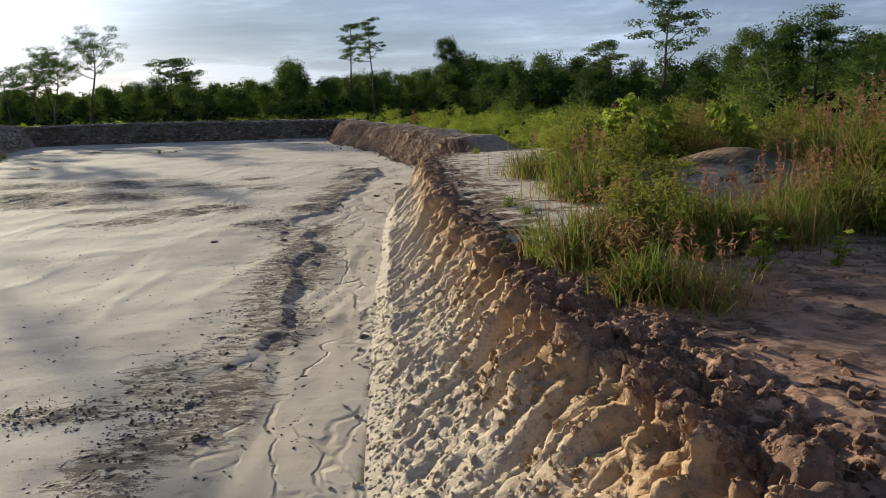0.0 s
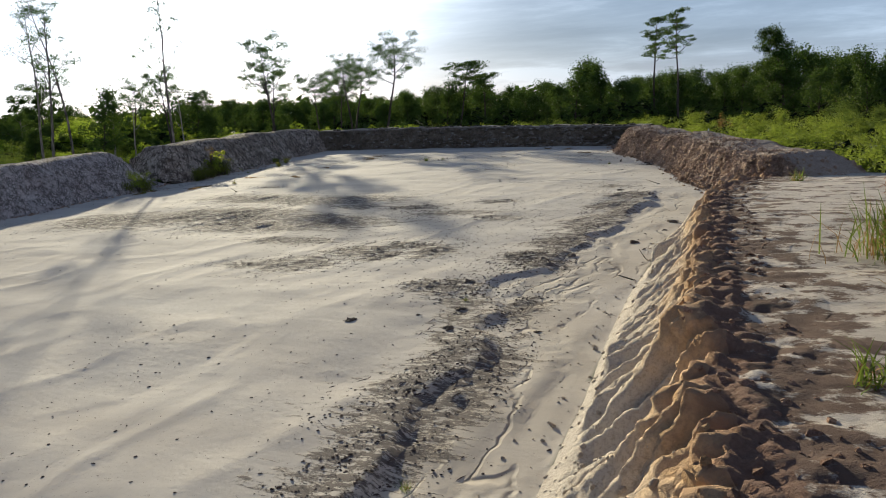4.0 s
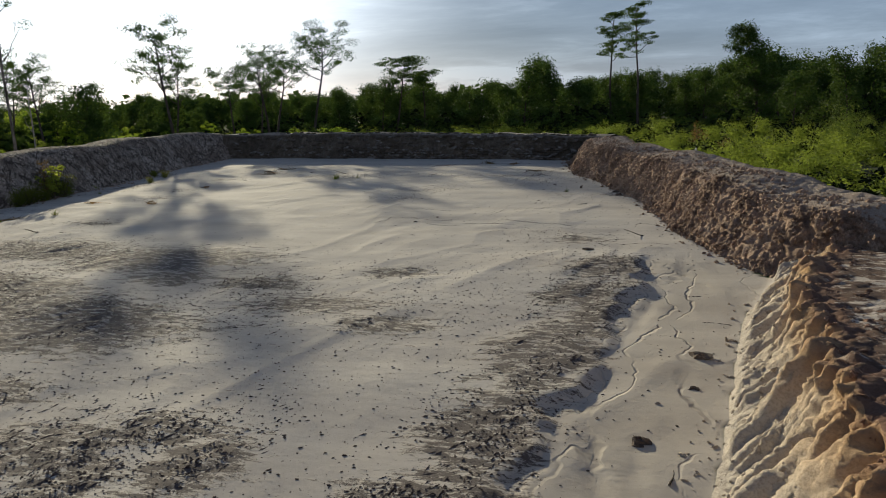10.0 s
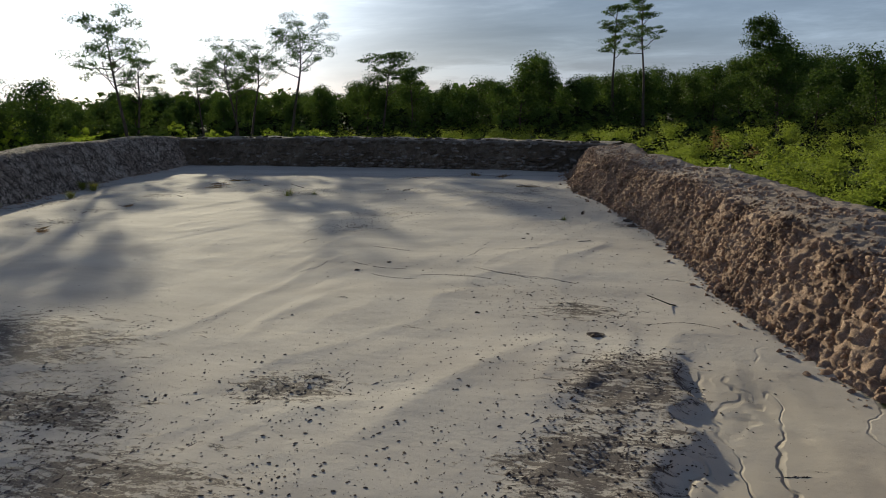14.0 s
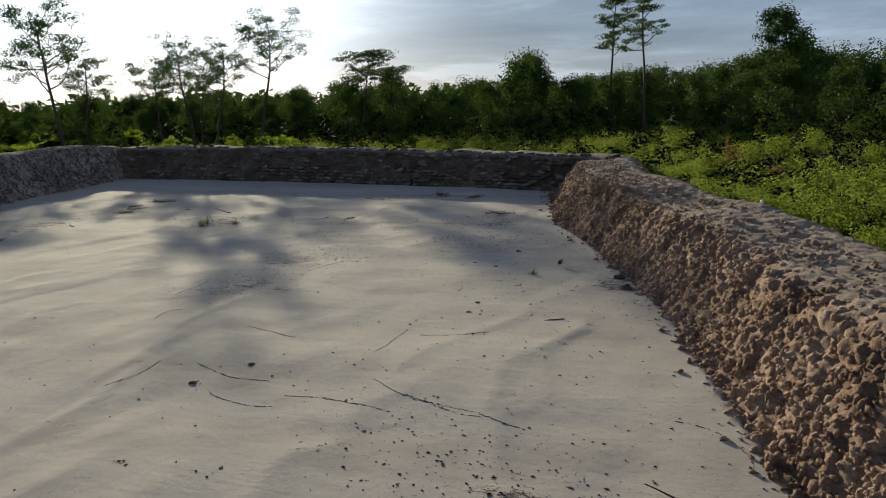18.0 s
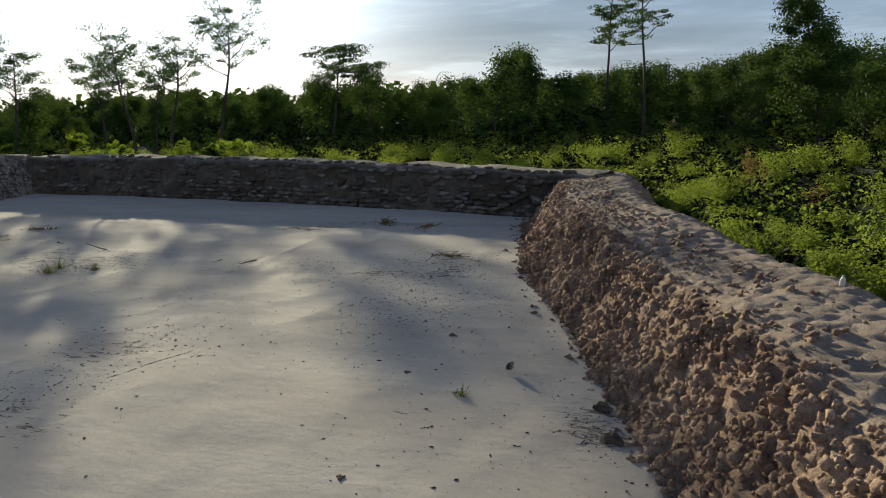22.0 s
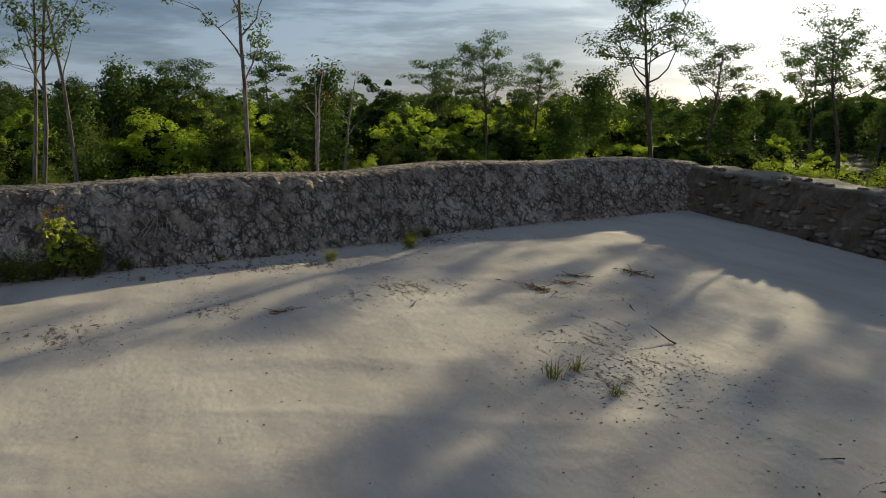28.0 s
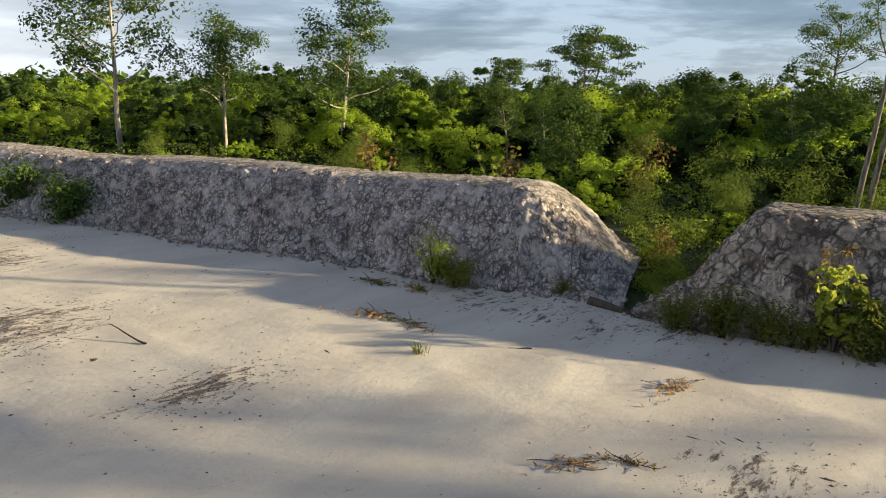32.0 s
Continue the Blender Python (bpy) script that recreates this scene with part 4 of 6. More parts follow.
def tube(points, radii, sides=6):
    points = np.array(points, float)
    ahead = np.gradient(points, axis=0)
    ahead /= np.maximum(np.linalg.norm(ahead, axis=1), 1e-9)[:, None]
    ref = np.where(np.abs(ahead[:, :1]) > 0.9, np.array([[0.0, 1.0, 0.0]]), np.array([[1.0, 0.0, 0.0]]))
    a = np.cross(ahead, ref)
    a /= np.linalg.norm(a, axis=1)[:, None]
    b = np.cross(ahead, a)
    turn = np.linspace(0, 2 * math.pi, sides, endpoint=False)
    ring = a[:, None] * np.cos(turn)[None, :, None] + b[:, None] * np.sin(turn)[None, :, None]
    verts = points[:, None] + ring * np.array(radii, float)[:, None, None]
    faces = []
    for k in range(len(points) - 1):
        for j in range(sides):
            m = (j + 1) % sides
            faces.append((k * sides + j, k * sides + m, (k + 1) * sides + m, (k + 1) * sides + j))
    return verts.reshape(-1, 3), np.array(faces)


def joined(pieces):
    verts, faces, base = [], [], 0
    for v, f in pieces:
        verts.append(v)
        faces.append(f + base)
        base += len(v)
    return np.concatenate(verts), np.concatenate(faces)


def limb(rng, start, way, length, bend, rise, steps=6):
    """A crooked line from start."""
    pts, way = [np.array(start, float)], np.array(way, float)
    for _ in range(steps):
        way = way + rng.normal(0, bend, 3) + np.array([0, 0, rise])
        way /= np.linalg.norm(way)
        pts.append(pts[-1] + way * length / steps)
    return np.array(pts)


def tree_meshes(rng, height, crown_from, spread, limbs, clump, count, leaf, lean=0.04, flat=0.6, thick=None, bare=0.0, tiers=False, droop=0.25, aspect=0.5, simple=False, steep=0.0):
    """The wood and the crown of a tree: limbs leave the trunk from crown_from upward and carry clumps of leaves."""
    thick = thick or height * 0.016
    trunk = limb(rng, (0, 0, -0.3), (rng.normal(0, lean), rng.normal(0, lean), 1), height * 0.94 + 0.3, 0.05, 0.05, 9)
    wood = [tube(trunk, np.linspace(thick, thick * 0.22, len(trunk)), 5 if simple else 7)]
    tips = [(trunk[-1], 1.0)]
    share = np.linspace(crown_from, 0.97, limbs)
    for k, part_up in enumerate(share):
        at_step = part_up * (len(trunk) - 1)
        i = min(int(at_step), len(trunk) - 2)
        start = trunk[i] + (trunk[i + 1] - trunk[i]) * (at_step - i)
        angle = k * 2.4 + rng.uniform(-0.5, 0.5)
        taper = 1.0 - 0.55 * ((part_up - crown_from) / max(1e-3, 1 - crown_from)) ** 1.3
        reach = spread * taper * rng.uniform(0.7, 1.15)
        rise = rng.uniform(0.15, 0.75) + steep
        line = limb(rng, start, (math.cos(angle), math.sin(angle), rise), reach, 0.16, 0.06)
        shown = line[::3] if simple else line
        wood.append(tube(shown, np.linspace(thick * 0.42 * (1.1 - part_up * 0.6), thick * 0.07, len(shown)), 3 if simple else 5))
        tips += [(line[-1], 1.0), (line[-3], 0.75)]
        for _ in range(2):
            j = rng.integers(2, len(line) - 1)
            fork = limb(rng, line[j], (rng.normal(), rng.normal(), 0.4), reach * 0.45, 0.2, 0.08, 4)
            if not simple:
                wood.append(tube(fork, np.linspace(thick * 0.14, thick * 0.04, len(fork)), 4))
            tips.append((fork[-1], 0.8))
    places, faces_out = [], []
    live = [t for t in tips if rng.random() >= bare] or tips[:1]
    each = max(4, int(count / max(1, len(live))))
    for tip, big in live:
        r = clump * big * rng.uniform(0.7, 1.25)
        p = rng.normal(size=(each, 3))
        p /= np.maximum(np.linalg.norm(p, axis=1), 1e-6)[:, None]
        p *= (0.25 + 0.75 * rng.random((each, 1)) ** 0.5) * r
        p[:, 2] *= (0.28 if tiers else flat)
        places.append(tip + p)
        faces_out.append(unit(p) + np.array([0, 0, 0.6]))
    crown = leaves(np.concatenate(places), rng, leaf, droop=droop, aspect=aspect, out=np.concatenate(faces_out))
    return joined(wood), crown


def make_tree(name, rng, label, category, leaf_mat, bark_mat, group="", **shape):
    wood, crown = tree_meshes(rng, **shape)
    ob = root(name, label=label, category=category, group=group)
    part("trunk", raw_mesh("trunk", *wood), bark_mat, ob)
    part("crown", raw_mesh("crown", *crown, False), leaf_mat, ob)
    return ob


def make_shrub(name, rng, label, leaf_mat, height, spread, count, leaf, group="", droop=0.1, aspect=0.5, stems=7, category="shrub", woody=True):
    wood, places, faces_out = [], [], []
    for k in range(stems):
        angle = k * 2.4 + rng.uniform(-0.4, 0.4)
        out = rng.uniform(0.1, 0.9) * spread / max(height, 0.1)
        line = limb(rng, (0, 0, -0.05), (math.cos(angle) * out, math.sin(angle) * out, 1), height * rng.uniform(0.6, 1.05), 0.12, 0.05)
        wood.append(tube(line, np.linspace(height * 0.012 + 0.004, 0.004, len(line)), 4))
        n = max(4, count // stems)
        t = rng.random(n) ** 0.7
        i = np.minimum((t * (len(line) - 1)).astype(int), len(line) - 2)
        along_it = line[i] + (line[i + 1] - line[i]) * (t * (len(line) - 1) - i)[:, None]
        if count < 60:
            places.append(along_it + rng.normal(0, 1, (n, 3)) * np.array([1, 1, 0.6]) * spread * 0.26)
            faces_out.append(np.tile(np.array([[0.0, 0.0, 1.0]]), (n, 1)))
            continue
        # leaves gather in a few tufts along the stem
        tufts = np.array([0.45, 0.7, 0.88, 1.0])
        which = rng.integers(0, 4, n)
        i = np.minimum((tufts * (len(line) - 1)).astype(int), len(line) - 2)
        heart = (line[i] + (line[i + 1] - line[i]) * (tufts * (len(line) - 1) - i)[:, None] + rng.normal(0, spread * 0.14, (4, 3)))[which]
        ball = unit(rng.normal(size=(n, 3))) * (0.3 + 0.7 * rng.random((n, 1)) ** 0.5)
        places.append(heart + ball * np.array([1, 1, 0.7]) * spread * 0.36)
        faces_out.append(unit(ball) + 0.5 * unit(heart - np.array([0, 0, height * 0.4])) + np.array([0, 0, 0.5]))
    places = np.concatenate(places)
    places[:, 2] = np.abs(places[:, 2]) + 0.02
    ob = root(name, label=label, category=category, group=group)
    if woody:
        part("wood", raw_mesh("wood", *joined(wood)), BARK_DARK, ob)["kind"] = "stuff"
    part("foliage", raw_mesh("foliage", *leaves(places, rng, leaf, droop=droop, aspect=aspect, out=np.concatenate(faces_out)), False), leaf_mat, ob)
    return ob


def make_thicket(rng, label, leaf_mat, wide, tall, tufts, each, leaf):
    """A rounded thicket: leafy sprays on the back of a dome, with near-black cards for the shade within."""
    out = unit(rng.normal(size=(tufts, 3)))
    out[:, 2] = np.abs(out[:, 2]) ** 0.7
    heart = out * np.array([wide, wide, tall]) * rng.uniform(0.50, 1.15, (tufts, 1))
    size = wide * rng.uniform(0.10, 0.30, (tufts, 1, 1))
    ball = unit(rng.normal(size=(tufts, each, 3))) * (0.25 + 0.75 * rng.random((tufts, each, 1)) ** 0.6)
    at = heart[:, None, :] + ball * size * np.array([1.0, 1.0, 0.62]) + np.array([0, 0, -0.10]) * np.sum(ball[..., :2] ** 2, -1, keepdims=True)
    face = 0.8 * unit(ball) + 0.5 * out[:, None, :] + np.array([0, 0, 0.7])
    at[..., 2] = np.maximum(at[..., 2], 0.04)
    ob = root("thicket", label=label, category="bush", group="thickets behind the banks")
    part("foliage", raw_mesh("foliage", *leaves(at.reshape(-1, 3), rng, leaf, droop=0.2, aspect=0.5, out=face.reshape(-1, 3)), False), leaf_mat, ob)
    # near-black cards in the heart of the dome paint its inner shade
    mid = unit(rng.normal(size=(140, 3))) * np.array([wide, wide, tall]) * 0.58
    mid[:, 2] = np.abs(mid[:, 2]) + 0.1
    part("wood", raw_mesh("wood", *leaves(mid, rng, wide * 0.5, aspect=0.5), False), SHADE_CARDS, ob)["kind"] = "stuff"
    return ob


def blade_mesh(rng, count, height, spread, width, arch=1.2):
    """Bent, tapering blades from one foot."""
    t = np.array([0.0, 0.35, 0.7, 1.0])
    angle = rng.uniform(0, 2 * math.pi, count)
    length = height * rng.uniform(0.45, 1.1, count)
    lean = rng.uniform(0.05, 1.0, count) ** 0.8 * arch
    base = rng.normal(0, spread * 0.35, (count, 2))
    out = length[:, None] * lean[:, None] * t ** 1.9
    up = length[:, None] * (t - 0.42 * lean[:, None] * t ** 2.4)
    mid = np.stack([base[:, :1] + np.cos(angle)[:, None] * out, base[:, 1:] + np.sin(angle)[:, None] * out, up - 0.03], -1)
    half = width * 0.5 * np.array([0.8, 1.0, 0.7, 0.06])
    turn = angle + math.pi / 2 + rng.uniform(-0.7, 0.7, count)
    side = np.stack([np.cos(turn), np.sin(turn), np.zeros(count)], -1)
    verts = np.stack([mid - side[:, None] * half[None, :, None], mid + side[:, None] * half[None, :, None]], 2)
    a = np.arange(count * 8).reshape(count, 4, 2)
    faces = np.stack([a[:, :-1, 0], a[:, :-1, 1], a[:, 1:, 1], a[:, 1:, 0]], -1).reshape(-1, 4)
    return verts.reshape(-1, 3), faces


def plume_mesh(rng, count, height, spread):
    """Seed heads on thin stalks."""
    pieces = []
    for _ in range(count):
        a, lean = rng.uniform(0, 6.28), rng.uniform(0.05, 0.4)
        h = height * rng.uniform(0.85, 1.25)
        foot = np.array([rng.normal(0, spread * 0.3), rng.normal(0, spread * 0.3), 0])
        tip = foot + np.array([math.cos(a) * lean * h * 0.5, math.sin(a) * lean * h * 0.5, h])
        line = np.linspace(foot, tip, 4)
        pieces.append(tube(line, [0.004, 0.004, 0.003, 0.002], 3))
        n = 16
        t = rng.uniform(0.74, 1.0, n)
        at = foot + (tip - foot) * t[:, None] + rng.normal(0, 0.018, (n, 3))
        pieces.append(leaves(at, rng, 0.07, droop=-0.6, aspect=0.22))
    return joined(pieces)


def make_grass(rng, label, height, spread, green, dry, plumes, width=0.014, group="grass clumps on the ledge"):
    ob = root("grass_clump", label=label, category="grass", group=group)
    if green:
        part("green_tuft", raw_mesh("green_tuft", *blade_mesh(rng, green, height, spread, width), True), BLADE_GREEN, ob)
    if dry:
        part("dry_tuft", raw_mesh("dry_tuft", *blade_mesh(rng, dry, height * 0.95, spread * 1.15, width * 0.7, 1.25), True), BLADE_DRY, ob, "dry straw-coloured blades")
    if plumes:
        part("plume", raw_mesh("plume", *plume_mesh(rng, plumes, height * 1.05, spread), True), PLUME, ob, "reddish brown seed heads")["kind"] = "stuff"
    return ob


def height_at(x, y):
    return float(ground_height(np.array([float(x)]), np.array([float(y)]))[0])


def plant(models, rng, spots, low=0.85, high=1.2, sink=0.03):
    """Sets the models out on the spots: the first spots take the models themselves, the rest copies."""
    spots = list(spots)
    if not spots:
        return
    xs, ys = np.array([p[0] for p in spots], float), np.array([p[1] for p in spots], float)
    zs = ground_height(xs, ys)
    for k, (x, y) in enumerate(zip(xs, ys)):
        size = rng.uniform(low, high) if len(spots[k]) < 3 else spots[k][2]
        m = pose(x, y, zs[k] - sink, 0, 0, rng.uniform(0, 360))
        model = models[k % len(models)]
        if k < len(models):
            model.matrix_basis = m @ Matrix.Diagonal((size, size, size * rng.uniform(0.92, 1.08), 1))
        else:
            keep = model.scale.copy()
            model.scale = (size, size, size * rng.uniform(0.92, 1.08))
            copy_thing(model, m)
            model.scale = keep


def scatter(rng, count, box, gap, accept):
    """Random spots in a box at least gap apart."""
    spots, tries = [], 0
    cell = {}
    while len(spots) < count and tries < count * 30:
        tries += 1
        x, y = rng.uniform(box[0], box[1]), rng.uniform(box[2], box[3])
        if not accept(x, y):
            continue
        key = (int(x // gap), int(y // gap))
        if any((x - px) ** 2 + (y - py) ** 2 < gap * gap for a in (-1, 0, 1) for b in (-1, 0, 1) for px, py in cell.get((key[0] + a, key[1] + b), ())):
            continue
        cell.setdefault(key, []).append((x, y))
        spots.append((x, y))
    return spots


RIM = EAST_FOOT + NORTH_FOOT[1:] + WEST_FOOT[1:] + SOUTHWEST_FOOT


def rim_distance(x, y):
    best = 1e9
    for (ax, ay), (bx, by) in zip(RIM, RIM[1:]):
        dx, dy = bx - ax, by - ay
        t = max(0.0, min(1.0, ((x - ax) * dx + (y - ay) * dy) / (dx * dx + dy * dy + 1e-9)))
        best = min(best, math.hypot(x - ax - t * dx, y - ay - t * dy))
    return best


def outside(x, y, gap):
    return inside(np.array([float(x)]), np.array([float(y)]))[0] < 0.5 and rim_distance(x, y) > gap


def build_plants():
    rng = np.random.default_rng(5)
    # --- single trees that stand out against the sky
    slim = [make_tree("slim_tree", rng, "tall slim pale-trunked tree with an open tiered crown", "tree", LEAF_FOREST, BARK_DARK, height=h, crown_from=0.60, spread=1.9,
                      limbs=12, clump=0.7, count=3600, leaf=0.15, tiers=True, thick=0.13) for h in (11.4, 10.6)]
    plant(slim, rng, [(-6.8, 88.3, 1.06), (-10.4, 99.0, 1.2)])
    cone = make_tree("dense_tree", rng, "dense dark conical tree above the undergrowth", "tree", LEAF_FOREST, BARK_DARK, height=8.6, crown_from=0.12, spread=2.3,
                     limbs=40, clump=0.7, count=11000, leaf=0.19, flat=0.9)
    plant([cone], rng, [(2.8, 80.6, 1.0)])
    airy = [make_tree("airy_tree", rng, "slender forked tree with airy drooping foliage", "tree", LEAF_FOREST, BARK_DARK, height=h, crown_from=c, spread=s,
                      limbs=l, clump=0.85, count=int(2.4 * n), leaf=0.14, flat=0.45, lean=0.1) for h, c, s, l, n in ((10.4, 0.60, 4.3, 15, 3000), (9.4, 0.52, 3.6, 16, 2600), (8.2, 0.55, 4.2, 14, 2600))]
    # the tree at (-45.8, 74) is added only to shade the pit floor
    plant(airy, rng, [(-41.6, 84.0, 0.86), (-39.7, 66.0, 1.0), (-43.6, 79.8, 0.86), (-36.8, 75.0, 0.80), (-45.8, 74.0, 0.86), (-44.8, 86.5, 0.84), (-38.6, 86.0, 1.02), (-46.7, 60.2, 0.75), (-64.0, 44.0, 0.9), (-70.0, 30.0, 0.85), (-60.0, 70.0, 0.8)], sink=0.1)
    layer = [make_tree("umbrella_tree", rng, "tree with flat layered foliage tiers", "tree", LEAF_FOREST, BARK_DARK, height=8.2, crown_from=0.55, spread=3.0, limbs=9,
                       clump=1.0, count=3200, leaf=0.19, tiers=True) for _ in range(2)]
    plant(layer, rng, [(-32.0, 92.2, 1.03), (-66.5, 64.6, 0.92), (-58.0, 18.9, 0.95), (-55.5, 20.5, 0.85), (-29.5, 94.0, 0.85), (-72.0, 52.0, 0.9), (-66.0, 8.0, 0.85), (17.7, 59.3, 1.12), (18.4, 77.8, 0.92), (22.7, 46.0, 0.9)], sink=0.1)
    full = [make_tree("broadleaf_tree", rng, "full-crowned broadleaf tree rising over scrub", "tree", LEAF_FOREST, BARK_PALE, height=8.0, crown_from=0.36, spread=3.2, limbs=15,
                      clump=0.95, count=6500, leaf=0.17) for _ in range(3)]
    plant(full, rng, [(-34.0, 6.6, 1.25), (-41.7, 14.4, 1.0), (-38.2, 9.5, 0.95), (20.4, 51.0, 0.76), (20.2, 45.6, 0.72), (22.7, 41.0, 0.68), (20.0, 34.6, 0.6),
                      (25.0, 38.0, 0.76), (14.0, 72.0, 0.6), (28.0, 55.0, 0.75), (-45.0, 25.0, 0.42), (-52.0, 34.0, 0.55), (-57.0, 28.0, 0.6), (-49.0, 20.0, 0.5),
                      (-62.0, 38.0, 0.68), (-53.0, 51.0, 0.5), (-60.0, 47.0, 0.62), (-68.0, 33.0, 0.72)], sink=0.1)
    poles = [make_tree("bare_tree", rng, "tall pale trunk with thin forks and sparse leaves", "tree", LEAF_FOREST, BARK_POLE, height=h, crown_from=0.45, spread=2.4, limbs=9, steep=0.9,
                       clump=0.5, count=n, leaf=0.11, bare=0.35, thick=t, lean=0.025) for h, n, t in ((10.8, 1500, 0.10), (11.2, 1400, 0.085), (10.6, 1700, 0.10))]
    plant(poles, rng, [(-37.4, 39.75, 1.0), (-37.0, 41.0, 1.0), (-34.3, 46.45, 1.0), (-37.7, 39.45, 0.92)], sink=0.1)
    snag = [make_tree("dead_tree", rng, "bare dead forked tree standing in the scrub", "tree", LEAF_RUST, BARK_PALE, height=h, crown_from=0.5, spread=1.4, limbs=4, clump=0.3,
                      count=30, leaf=0.12, bare=0.85, thick=0.10) for h in (7.8, 5.5)]
    plant(snag, rng, [(-35.5, 48.8, 0.75), (-45.0, 52.0, 1.0), (-41.0, 50.0, 0.75)], sink=0.1)

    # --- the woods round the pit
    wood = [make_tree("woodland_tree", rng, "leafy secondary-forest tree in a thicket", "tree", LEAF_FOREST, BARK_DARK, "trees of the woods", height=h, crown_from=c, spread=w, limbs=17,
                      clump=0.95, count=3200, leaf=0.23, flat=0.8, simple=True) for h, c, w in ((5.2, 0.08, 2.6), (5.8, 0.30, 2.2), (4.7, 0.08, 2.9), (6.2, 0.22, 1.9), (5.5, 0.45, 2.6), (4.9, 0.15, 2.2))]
    north = scatter(rng, 170, (-95, 22, 82, 135), 3.6, lambda x, y: y > 92 + 0.12 * abs(x + 20) - 12 * (x > 5))
    plant(wood, rng, [(x, y, rng.uniform(0.72, 1.05) * (1.18 if x > -2 else 1.16 if x > -22 else 0.95)) for x, y in north], sink=0.1)
    east = scatter(rng, 55, (12, 60, 12, 95), 3.4, lambda x, y: x > 15 + 0.16 * max(0, 60 - y) and x < 60)
    for x, y in east:
        copy_scaled(wood[rng.integers(6)], rng, x, y, rng.uniform(0.75, 1.08))
    west = scatter(rng, 90, (-110, -38, -25, 90), 4.4, lambda x, y: x < -41 - 0.02 * (y - 40) ** 2 * 0.15 and x < -39)
    for x, y in west:
        copy_scaled(wood[rng.integers(6)], rng, x, y, rng.uniform(0.5, 1.05))

    # --- thickets and herbs
    bush = [make_shrub("bush", rng, "leafy green bush in the scrub", LEAF_BUSH, h, s, 2600, 0.088, "bushes round the pit", stems=11, woody=False) for h, s in ((2.4, 1.5), (1.9, 1.4), (2.8, 1.3), (2.2, 1.0), (1.6, 1.5))]
    west_bush = scatter(rng, 60, (-50, -30, -10, 66), 2.2, lambda x, y: outside(x, y, 6.6) and x < -31)
    plant(bush, rng, [(x, y, rng.uniform(0.3, 0.5) + 0.04 * min(14.0, rim_distance(x, y) - 6)) for x, y in west_bush])
    for k, (x, y, size) in enumerate([(-33.2, 35.6, 0.5), (-35.0, 38.6, 0.55), (-36.6, 36.4, 0.7), (-34.0, 41.4, 0.5), (-37.2, 40.2, 0.7), (-38.6, 37.8, 0.8), (-33.6, 38.6, 0.35)]):
        copy_scaled(bush[k % 3], rng, x, y, size)
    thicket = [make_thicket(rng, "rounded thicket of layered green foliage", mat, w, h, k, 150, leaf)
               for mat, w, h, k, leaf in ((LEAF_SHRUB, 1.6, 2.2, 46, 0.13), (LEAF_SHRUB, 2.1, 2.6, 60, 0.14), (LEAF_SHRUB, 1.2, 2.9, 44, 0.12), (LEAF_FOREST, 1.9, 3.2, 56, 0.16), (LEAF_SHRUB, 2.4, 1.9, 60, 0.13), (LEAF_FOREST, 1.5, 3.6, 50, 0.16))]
    stand = scatter(rng, 300, (-92, -31, -22, 82), 2.3, lambda x, y: outside(x, y, 6.2) and rim_distance(x, y) < 58)
    for x, y in stand:
        far = min(1.0, max(0.0, (rim_distance(x, y) - 6.5) / 22.0))
        copy_scaled(thicket[rng.integers(6) if far > 0.25 else rng.integers(3)], rng, x, y, (0.26 + 0.92 * far) * rng.uniform(0.75, 1.3))
    for k, (x, y) in enumerate([(-60.0, 40.0), (-66.0, 46.0), (-63.0, 30.0), (-70.0, 38.0), (-58.0, 52.0), (-72.0, 24.0)]):
        thicket[k].matrix_basis = pose(x, y, height_at(x, y) - 0.04, 0, 0, 70 * k) @ Matrix.Scale(1.2, 4)
    north_bush = scatter(rng, 80, (-60, 20, 68, 96), 2.6, lambda x, y: outside(x, y, 9.0))
    for x, y in north_bush:
        copy_scaled(bush[rng.integers(5)], rng, x, y, rng.uniform(0.28, 0.6))
    east_bush = scatter(rng, 60, (4, 22, 14, 60), 2.0, lambda x, y: x > 9 - 0.1 * (y - 14) and outside(x, y, 6.5))
    for x, y in east_bush:
        copy_scaled(bush[rng.integers(5)], rng, x, y, rng.uniform(0.55, 1.0))
    herb = [make_shrub("herb_clump", rng, "bright green leafy herbs beside the bank", LEAF_HERB, h, 0.85, 1100, 0.085, "herbs beside the banks", stems=9, category="herb", woody=False) for h in (0.9, 1.15, 0.75)]
    herbs = scatter(rng, 150, (-40, 16, 30, 82), 1.15, lambda x, y: outside(x, y, 4.25) and rim_distance(x, y) < 15 and not (x < -24 and y < 62))
    plant(herb, rng, [(x, y, rng.uniform(0.75, 1.3)) for x, y in herbs])
    for k, (x, y) in enumerate([(-30.6, 38.2), (-31.6, 37.1), (-32.4, 38.4), (-33.2, 37.0), (-31.8, 39.6), (-34.0, 38.2), (-30.9, 36.8), (-33.5, 39.6), (-35.0, 36.6), (-34.8, 40.6), (-29.6, 37.9), (-29.0, 37.7), (-29.3, 38.3), (-30.1, 37.4), (-28.6, 38.0)]):
        copy_scaled(herb[k % 3], rng, x, y, (0.7 if k < 10 else 0.4) + 0.12 * (k % 4))
    cone_shrub = make_shrub("cone_shrub", rng, "tiered yellow-green shrub behind the bank", LEAF_HERB, 2.5, 0.5, 1500, 0.08, stems=7)
    slender = make_shrub("slender_shrub", rng, "slender yellow-green conical shrub behind the bank", LEAF_HERB, 2.6, 0.24, 420, 0.10, stems=5)
    plant([slender], rng, [(-32.6, 31.0, 1.0)])
